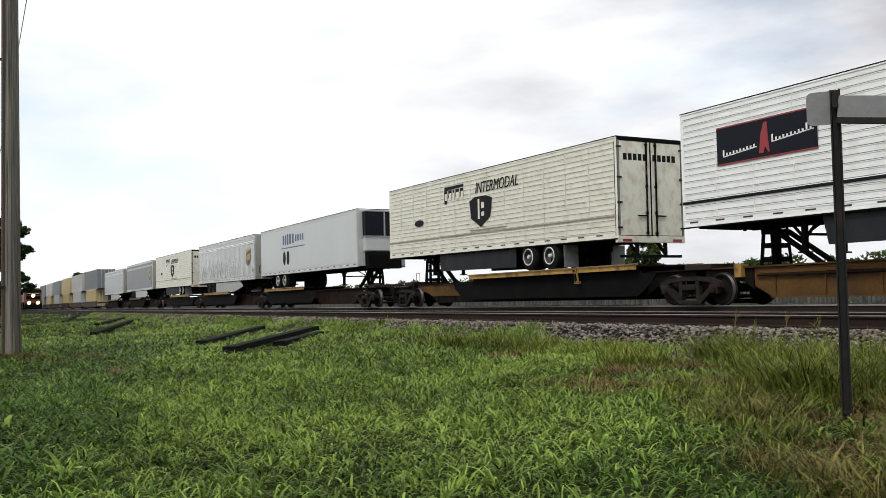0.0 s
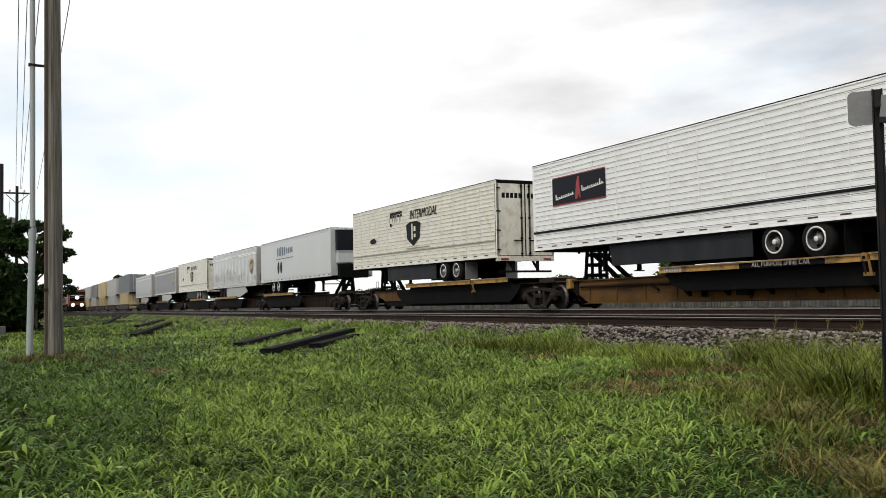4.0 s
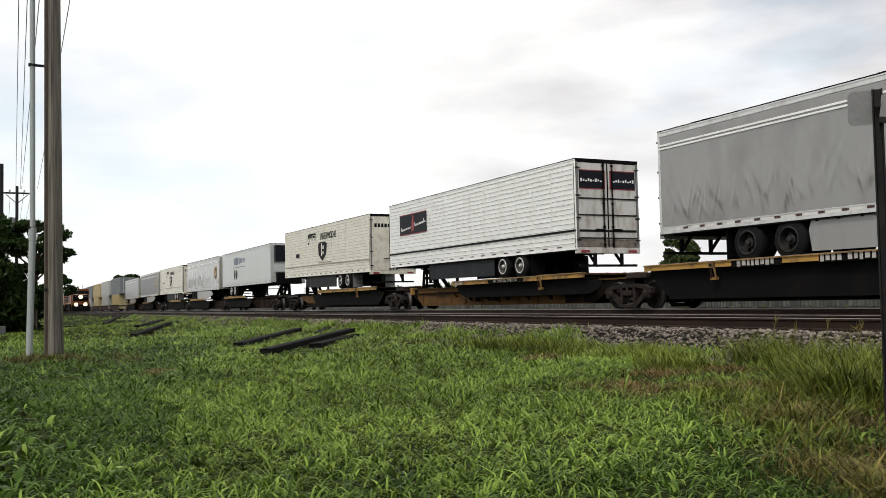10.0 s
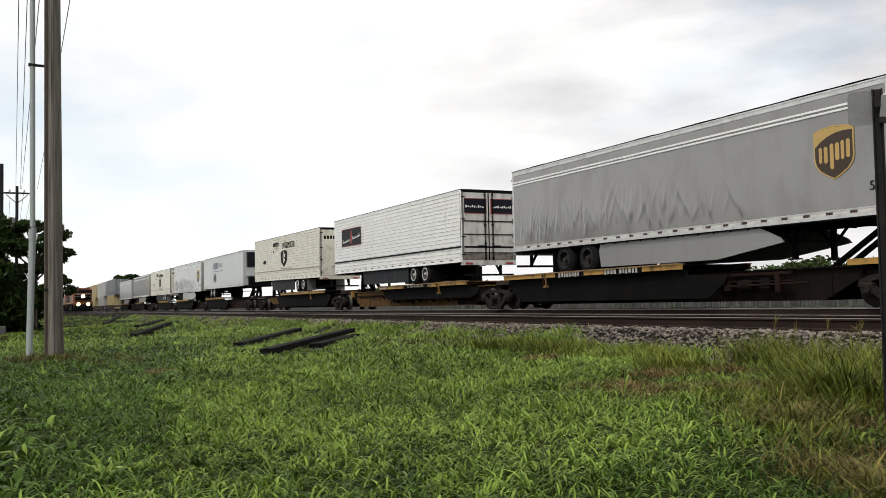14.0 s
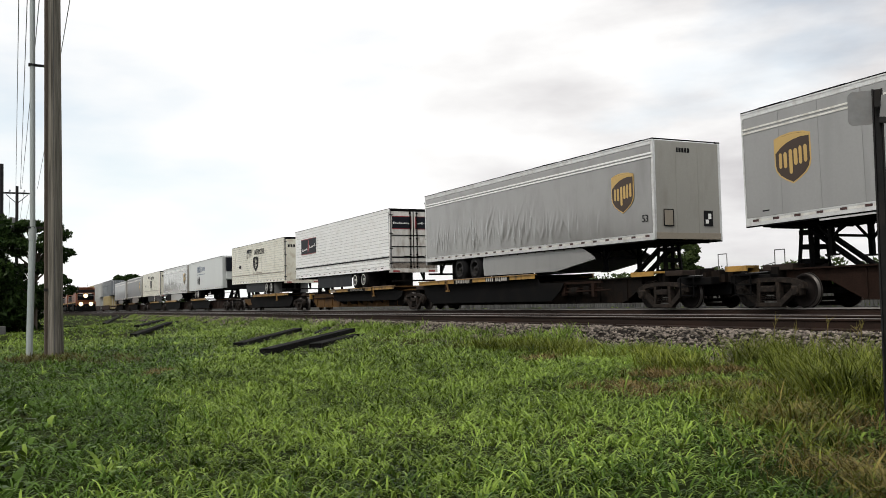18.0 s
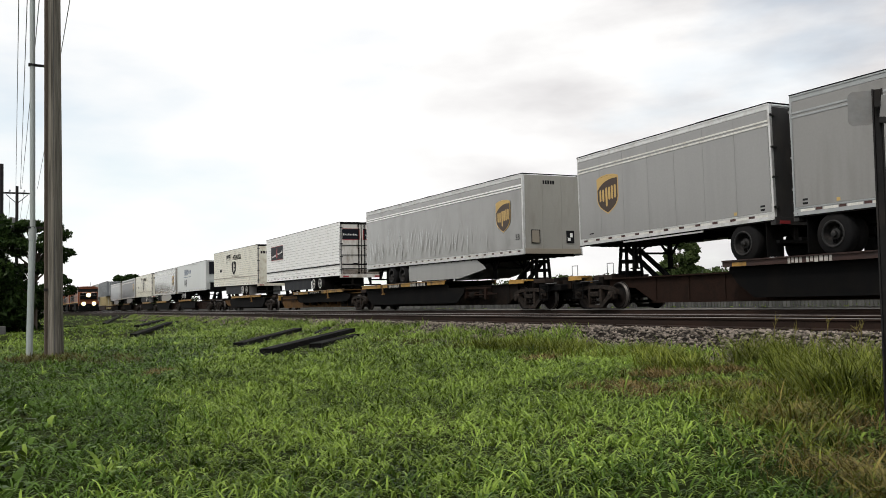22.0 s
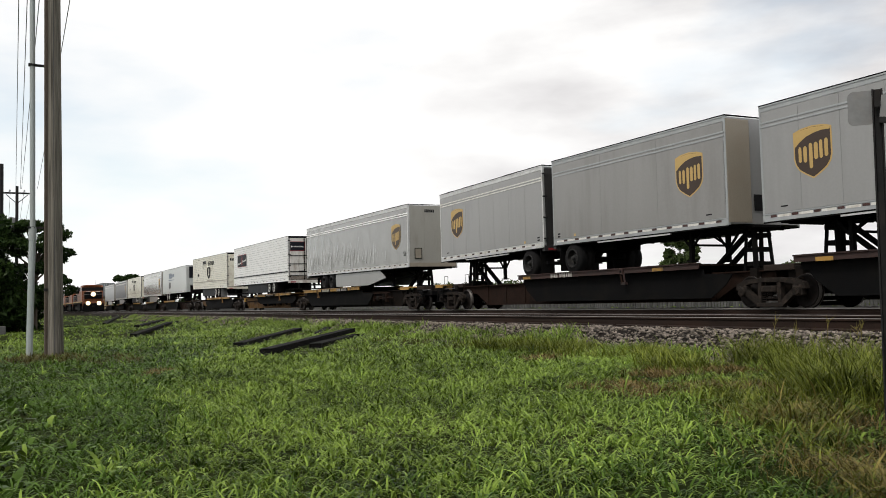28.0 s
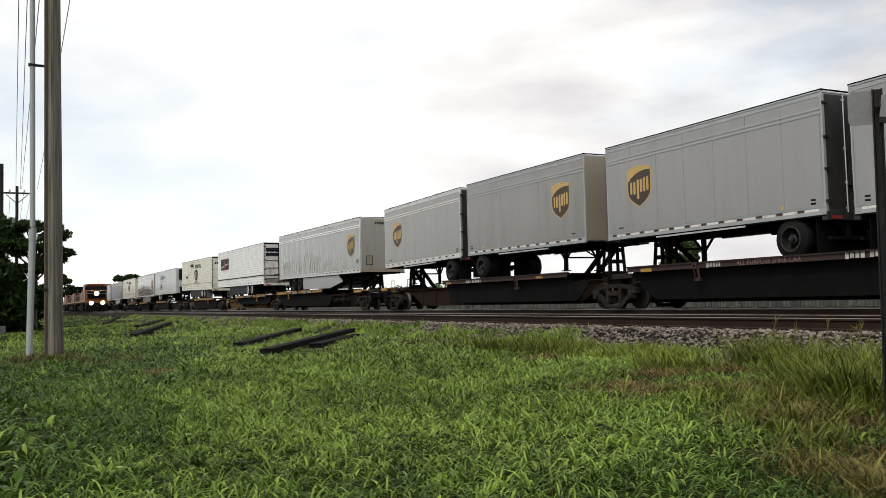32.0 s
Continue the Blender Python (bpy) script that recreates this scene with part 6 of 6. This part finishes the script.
tree(-50.3, 0.35, 2.3, 1.5, 17, "dense dark bush below the trees", count=9000, leaf=0.12, low=0.0, clumps=40)
tree(-53.0, -4.6, 3.6, 3.0, 16, "dense dark bush below the trees", count=14000, leaf=0.18, low=0.0, clumps=60)
tree(-44, -9, 5.5, 3.5, 14, "dense dark green tree at the field's edge", count=9000, leaf=0.17, low=0.05, clumps=50)
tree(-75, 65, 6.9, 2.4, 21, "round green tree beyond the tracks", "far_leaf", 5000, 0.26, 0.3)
tree(-205, 23.0, 7.9, 3.6, 22, "dark spreading tree far behind the train", "leaf", 4000, 0.4, 0.3)
tree(-212, 26.5, 7.9, 3.6, 23, "dark spreading tree far behind the train", "leaf", 3500, 0.4, 0.3)


def woods(name, x0, x1, y, h, n, count, leaf, seed, mat, deep=4):
    g = random.Random(seed)
    cs, rs = [], []
    for i in range(n):
        x = g.uniform(x0, x1)
        r = g.uniform(0.6, 1.3) * h * 0.3
        top = h * g.uniform(0.35, 1.0)
        cs.append((x, y + g.uniform(-deep, deep), top - r))
        rs.append(r)
        cs.append((x + g.uniform(-2, 2), y + g.uniform(-deep, deep), max(0.5, top * 0.5 - r)))
        rs.append(r * 1.2)
    ob = part(name, leaves(name, cs, rs, count, leaf, seed, mat), mat)
    return tagged(ob, "low uneven line of distant green trees", "woods", kind="stuff")


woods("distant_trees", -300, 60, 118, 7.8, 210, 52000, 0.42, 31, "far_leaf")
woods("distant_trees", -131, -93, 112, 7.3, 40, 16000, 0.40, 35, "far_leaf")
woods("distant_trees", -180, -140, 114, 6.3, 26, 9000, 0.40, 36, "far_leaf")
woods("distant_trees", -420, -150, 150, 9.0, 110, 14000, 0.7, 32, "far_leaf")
# unseen tree line added to close the bright gaps under the far trailers
woods("distant_trees", -490, -440, 48, 7.0, 70, 9000, 0.6, 34, "leaf", deep=38)
woods("distant_trees", -420, -120, -60, 9.0, 80, 9000, 0.7, 33, "leaf")


# ---- grass ----
def unevenness(x, y, size, seed):
    """Smooth random heights from 0 to 1 over a lattice of that size."""
    cells = np.random.default_rng(seed).random((97, 97))
    u, v = np.asarray(x) / size + 1000.3, np.asarray(y) / size + 1000.7
    i, j = np.floor(u).astype(int), np.floor(v).astype(int)
    a, b = u - i, v - j
    a, b = a * a * (3 - 2 * a), b * b * (3 - 2 * b)
    i, j, k, l = i % 97, j % 97, (i + 1) % 97, (j + 1) % 97
    return (cells[i, j] * (1 - a) + cells[k, j] * a) * (1 - b) + (cells[i, l] * (1 - a) + cells[k, l] * a) * b


def blades(name, x, y, length, width, mat, seed, droop=2.5, z=None, tuft=0.0, stiff=0.45, rows=4, lump=0.0, fold=0.0):
    """Broad leaves that rise and arch over, tapering to the tip; tufted ones spread from their tuft's middle, folded ones have a midrib."""
    g = np.random.default_rng(seed)
    n = len(x)
    a = g.uniform(0, 6.283, n)
    if tuft:
        k = g.integers(0, max(1, n // 5), n)
        order = g.permutation(n)[: max(1, n // 5)]
        x = x[order][k] + tuft * 0.45 * np.cos(a) * g.random(n)
        y = y[order][k] + tuft * 0.45 * np.sin(a) * g.random(n)
    ln = length * g.uniform(0.5, 1.3, n)
    if lump:
        ln = ln * (1 - lump + 2 * lump * (0.6 * unevenness(x, y, 0.42, 71) + 0.4 * unevenness(x, y, 1.3, 72)))
    turn = a + 1.571 + g.normal(0, 0.35, n)
    side = np.stack([np.cos(turn), np.sin(turn), np.zeros(n)], 1)
    w = width * g.uniform(0.6, 1.25, n)
    start, end = stiff * g.uniform(0.1, 1.6, n), droop * g.uniform(0.45, 1.2, n)
    p = np.stack([x, y, (ground_height(x, y) if z is None else z) - 0.015], 1)
    pts = []
    for i in range(rows):
        u = i / rows
        wide = w * {5: (0.55, 0.95, 1.0, 0.92, 0.7), 4: (0.55, 1.0, 0.9, 0.6), 3: (0.6, 1.0, 0.7)}[rows][i]
        tilt = start + (end - start) * u ** 0.9
        way = np.stack([np.cos(a) * np.sin(tilt), np.sin(a) * np.sin(tilt), np.cos(tilt)], 1)
        pts.append(p - side * wide[:, None])
        if fold:
            pts.append(p + np.cross(side, way) * (fold * wide)[:, None])
        pts.append(p + side * wide[:, None])
        p = p + way * (ln / rows)[:, None]
    pts.append(p)
    c = len(pts)
    r = 3 if fold else 2
    v = np.stack(pts, 1).reshape(-1, 3)
    k = c * np.arange(n)[:, None]
    faces = [k + np.array([[r * i + q, r * i + q + 1, r * i + q + 1 + r, r * i + q + r]]) for i in range(rows - 1) for q in range(r - 1)]
    tips = [k + np.array([[c - 1 - r + q, c - r + q, c - 1]]) for q in range(r - 1)]
    loops = np.concatenate(faces + tips, 1).ravel()
    return smooth(part(name, raw_mesh(name, v, np.tile([4] * len(faces) + [3] * len(tips), n), loops), mat))


def keep(x, y, mask):
    return x[mask], y[mask]


def off_line(x, y, x0, y0, x1, y1):
    dx, dy = x1 - x0, y1 - y0
    u = np.clip(((x - x0) * dx + (y - y0) * dy) / (dx * dx + dy * dy), 0, 1)
    return x - x0 - u * dx, y - y0 - u * dy


def trodden(x, y):
    """Where the grass is pressed down beside the discarded timbers."""
    free = np.ones(len(x), bool)
    for x0, y0, x1, y1, _, _ in TIMBERS:
        px, py = off_line(x, y, x0, y0, x1, y1)
        near = np.where(px - py > 0, 0.36, 0.2)
        free &= px * px + py * py > near * near
    return free


GRASS = "thick green unmown grass covering the field"
# dead spots: middle, reach
DEAD = ((-7.7, 5.75, 0.42), (-7.0, 5.65, 0.30), (-6.65, 6.15, 0.40), (-6.2, 6.5, 0.42), (-7.6, 7.25, 0.35), (-8.1, 6.6, 0.30), (-11.2, 7.1, 0.45), (-5.6, 6.2, 0.3), (-4.7, 5.9, 0.75), (-3.4, 4.5, 0.65), (-14.2, 2.1, 0.25))


def dead_here(x, y):
    return np.min([np.hypot(x - a, y - b) / r for a, b, r in DEAD], 0)


for n, seed, x0, x1, y0, y1, ln, wd, clear, tuft, rows, fold in ((66000, 41, -13.5, -0.6, -0.6, 8.6, 0.145, 0.0060, 2.0, 0.10, 4, 0.0), (62000, 46, -14.5, -0.6, -0.6, 8.5, 0.185, 0.0078, 2.0, 0.12, 4, 0.35),
                                                   (48000, 42, -28, 1.5, -3, 9.4, 0.165, 0.0085, 12.0, 0.12, 4, 0.0), (46000, 47, -32, 0, -2.5, 9.2, 0.21, 0.0125, 12.0, 0.16, 4, 0.0),
                                                   (46000, 43, -56, 14, -14, 9.4, 0.22, 0.021, 24.0, 0.22, 3, 0.0), (30000, 44, -130, 30, -30, 9.4, 0.19, 0.03, 40.0, 0.3, 3, 0.0),
                                                   (62000, 45, -14, 13, -13, 8.6, 0.25, 0.024, 0.0, 0.25, 3, 0.0)):
    g = np.random.default_rng(seed)
    x, y = g.uniform(x0, x1, n), g.uniform(y0, y1, n)
    edge = np.where(x < -15, 9.2, 8.5) + 0.25 * np.sin(x * 1.7) + 0.2 * np.sin(x * 4.1)
    x, y = keep(x, y, (y < edge) & trodden(x, y) & (x * x + y * y > clear * clear))
    inner = np.clip(np.minimum(-0.6 - x, y + 0.6) / 1.2, 0, 1) * np.clip((np.hypot(x, y) - 2.0) / 1.0, 0, 1)
    if seed == 45:
        x, y = keep(x, y, (g.random(len(x)) > inner) & (np.hypot(x, y) > 0.35))
    elif seed in (41, 46):
        x, y = keep(x, y, g.random(len(x)) < inner)
    bare = (x > -9.3) & (x < -7.7) & (y > 7.7 + 0.6 * np.abs(x + 8.5))
    worn = g.random(len(x)) < np.clip(1.45 - 0.75 * dead_here(x, y), 0, 0.92)
    litter = (np.hypot(x + 20.0, (y - 0.7) * 1.4) < 1.0) & (g.random(len(x)) < 0.55)
    thin = g.random(len(x)) < 0.5 - 1.1 * unevenness(x, y, np.where(np.hypot(x, y) < 12, 0.42, 0.6), 71)
    x, y = keep(x, y, ~(bare | worn | litter | thin))
    # darker, cooler grass near the camera and poles paints in the dimmer light there
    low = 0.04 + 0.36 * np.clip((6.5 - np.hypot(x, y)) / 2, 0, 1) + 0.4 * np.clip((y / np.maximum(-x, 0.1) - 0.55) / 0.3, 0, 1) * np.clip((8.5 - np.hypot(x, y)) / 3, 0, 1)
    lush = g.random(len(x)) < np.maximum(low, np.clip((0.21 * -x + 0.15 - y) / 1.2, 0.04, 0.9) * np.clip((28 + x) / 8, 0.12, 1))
    tagged(blades("grass", *keep(x, y, ~lush), ln, wd, "grass", seed, 3.3, stiff=0.6, tuft=tuft, rows=rows, lump=0.45, fold=fold), GRASS, "grass", kind="stuff")
    tagged(blades("grass", *keep(x, y, lush), ln, wd, "lush", seed + 100, 3.3, stiff=0.6, tuft=tuft, rows=rows, lump=0.45, fold=fold), "cool green grass near the camera and poles, dimmer light put into its colour", "grass", kind="stuff")


def clumps(seed, places, n, spread):
    """Places round many clump middles; places holds (x0, x1, y0, y1, number)."""
    g = np.random.default_rng(seed)
    cx = np.concatenate([g.uniform(a, b, k) for a, b, _, _, k in places])
    cy = np.concatenate([g.uniform(a, b, k) for _, _, a, b, k in places])
    k = g.integers(0, len(cx), n)
    return cx[k] + g.normal(0, spread, n), cy[k] + g.normal(0, spread * 0.5, n)


def bank(y):
    return np.interp(y, [7.0, 8.3, 8.6, 9.45], [0.07, 0.1, 0.14, 0.46])


# grass and weeds that climb the stone bank
x, y = clumps(52, ((-36, -13, 8.3, 9.15, 130), (-14, -9.4, 8.1, 8.6, 40), (-7.2, -3, 7.9, 8.4, 14), (-80, -36, 8.4, 9.3, 80)), 26000, 0.26)
tagged(blades("bank_grass", x, y, 0.22, 0.0085, "grass", 53, 2.0, bank(y)), "tufts of green grass climbing the stone bank", "grass", kind="stuff")
x, y = clumps(63, ((-14.5, -9.2, 7.4, 8.3, 34), (-9.2, -8.0, 6.9, 7.5, 7)), 6500, 0.22)
tagged(blades("tall_weeds", x, y, 0.33, 0.0072, "weed", 63, 1.9, bank(y), stiff=0.25), "tall dark green weeds before the stones", "weeds", kind="stuff")
x, y = clumps(58, ((-8.2, -7.0, 7.7, 8.4, 9), (-6.9, -4.6, 7.2, 8.3, 16), (-5.6, -4.2, 6.0, 7.4, 8)), 6500, 0.2)
tagged(blades("tall_weeds", x, y, 0.52, 0.0048, "weed", 59, 2.2, bank(y), stiff=0.26), "tall green weeds at the edge of the stones", "weeds", kind="stuff")


# dry and olive grass round the sign, trodden down before its post
def trodden_sign(x, y):
    px, py = off_line(x, y, -4.45, 5.75, -3.4, 4.4)
    return keep(x, y, np.hypot(px, py) > 0.26)


x, y = clumps(54, ((-5.0, -3.4, 5.0, 6.8, 18), (-3.8, -2.3, 3.7, 5.2, 16)), 4200, 0.25)
x, y = trodden_sign(x, y)
tagged(blades("dry_grass", x, y, 0.27, 0.0036, "straw", 54, 2.6, stiff=0.4), "tall dry olive-brown grass round the sign", "grass", kind="stuff")
x, y = clumps(64, ((-5.2, -3.3, 4.8, 6.6, 16), (-3.8, -2.3, 3.6, 5.2, 12)), 300, 0.25)
x, y = trodden_sign(x, y)
tagged(blades("dry_grass", x, y, 0.42, 0.0065, "straw", 64, 3.0, stiff=0.35, fold=0.35), "long arching straw-coloured blades round the sign", "grass", kind="stuff")
x, y = clumps(55, ((-6.4, -3.4, 5.0, 7.2, 34), (-3.9, -2.3, 3.6, 5.2, 14)), 6500, 0.3)
x, y = trodden_sign(x, y)
tagged(blades("weeds", x, y, 0.25, 0.0055, "weed", 55, 2.6), "tall green weeds round the sign", "grass", kind="stuff")
# dead brown grass in spots before the stones, at the pole and elsewhere
x, y = clumps(56, tuple((a - 0.7 * r, a + 0.7 * r, b - 0.7 * r, b + 0.7 * r, 9) for a, b, r in DEAD), 13500, 0.2)
tagged(blades("dead_grass", x, y, 0.12, 0.0050, "dead", 56, 2.0, stiff=1.0), "spots of dead brown grass before the stones", "grass", kind="stuff")
x, y = clumps(57, ((-21.2, -19.0, 0.0, 1.5, 26), (-19.5, -17.5, 1.5, 2.2, 5), (-25.5, -23, 6.0, 7.4, 6), (-17.5, -13, 6.6, 8.0, 6)), 6500, 0.2)
tagged(blades("dead_grass", x, y, 0.17, 0.008, "litter", 57, 1.75, stiff=1.2, rows=3), "dead brown litter round the foot of the pole", "grass", kind="stuff")
x, y = clumps(62, ((-5.0, -3.2, 4.9, 6.6, 15), (-3.6, -2.2, 3.7, 5.0, 12)), 2600, 0.25)
tagged(blades("dead_grass", x, y, 0.17, 0.0045, "dead", 62, 2.2, stiff=0.7), "dead brown grass round the sign", "grass", kind="stuff")
# rough grass behind the tracks
g = np.random.default_rng(60)
x, y = g.uniform(-120, 30, 16000), 22.0 + 45 * g.random(16000) ** 1.5
tagged(blades("grass", x, y, 0.25, 0.03, "grass", 60, tuft=0.3, rows=3), "rough green grass behind the tracks", "grass", kind="stuff")
# seed stalks at the edge of the ballast
for i, (px, py) in enumerate([(-7.95, 8.25), (-7.72, 8.27), (-7.15, 8.22), (-6.7, 8.25), (-6.62, 8.2)]):
    g2 = random.Random(i)
    st_ = thing("weed_stalk", "pale dry weed stalk with a branched seed head", "weed", "weed stalks", at=pose(px, py, 0.12))
    h = g2.uniform(0.62, 0.74)
    tip = Vector((g2.uniform(-0.1, 0.2), g2.uniform(-0.1, 0.1), h))
    part("stem", rod(bmesh.new(), (0, 0, 0), tip * 0.8, 0.004, 0.0028, 5), "straw", st_)
    for j in range(6):
        d = Vector((g2.uniform(-0.06, 0.06), g2.uniform(-0.06, 0.06), g2.uniform(0.03, 0.13)))
        part("seed_spike", rod(bmesh.new(), tip * (0.66 + 0.025 * j), tip * (0.66 + 0.025 * j) + d, 0.004, 0.002, 5), "straw", st_)


# ---- what moves ----
def leaving(t):
    """How far the trailer train has come at t seconds; it slows as it draws away."""
    u = (t - 16) / 16
    c = (0.56371, 0.859, -1.10892, -1.27192, 4.04386, -31.26645, -53.04562)
    s = 0.0
    for k in c:
        s = s * u + k
    return s


def arriving(t):
    """Where the front of the waiting locomotives is at t seconds."""
    return -178.0 + 1.43 * t


def motions():
    for ob, m in OUT:
        walk(ob, [(t, Matrix.Translation((leaving(t), 0, 0)) @ m) for t in range(33)])
    for ob, m in IN:
        walk(ob, [(t, Matrix.Translation((arriving(t), 0, 0)) @ m) for t in range(0, 33, 4)])
    for w, x, r, way in TURN:
        z = w.location.z
        rows = []
        for i in range(129):
            t = i / 4
            go = leaving(t) if way > 0 else arriving(t)
            rows.append((t, pose(x, 0, z, 0, math.degrees(go / r) % 360, 0)))
        walk(w, rows)


motions()
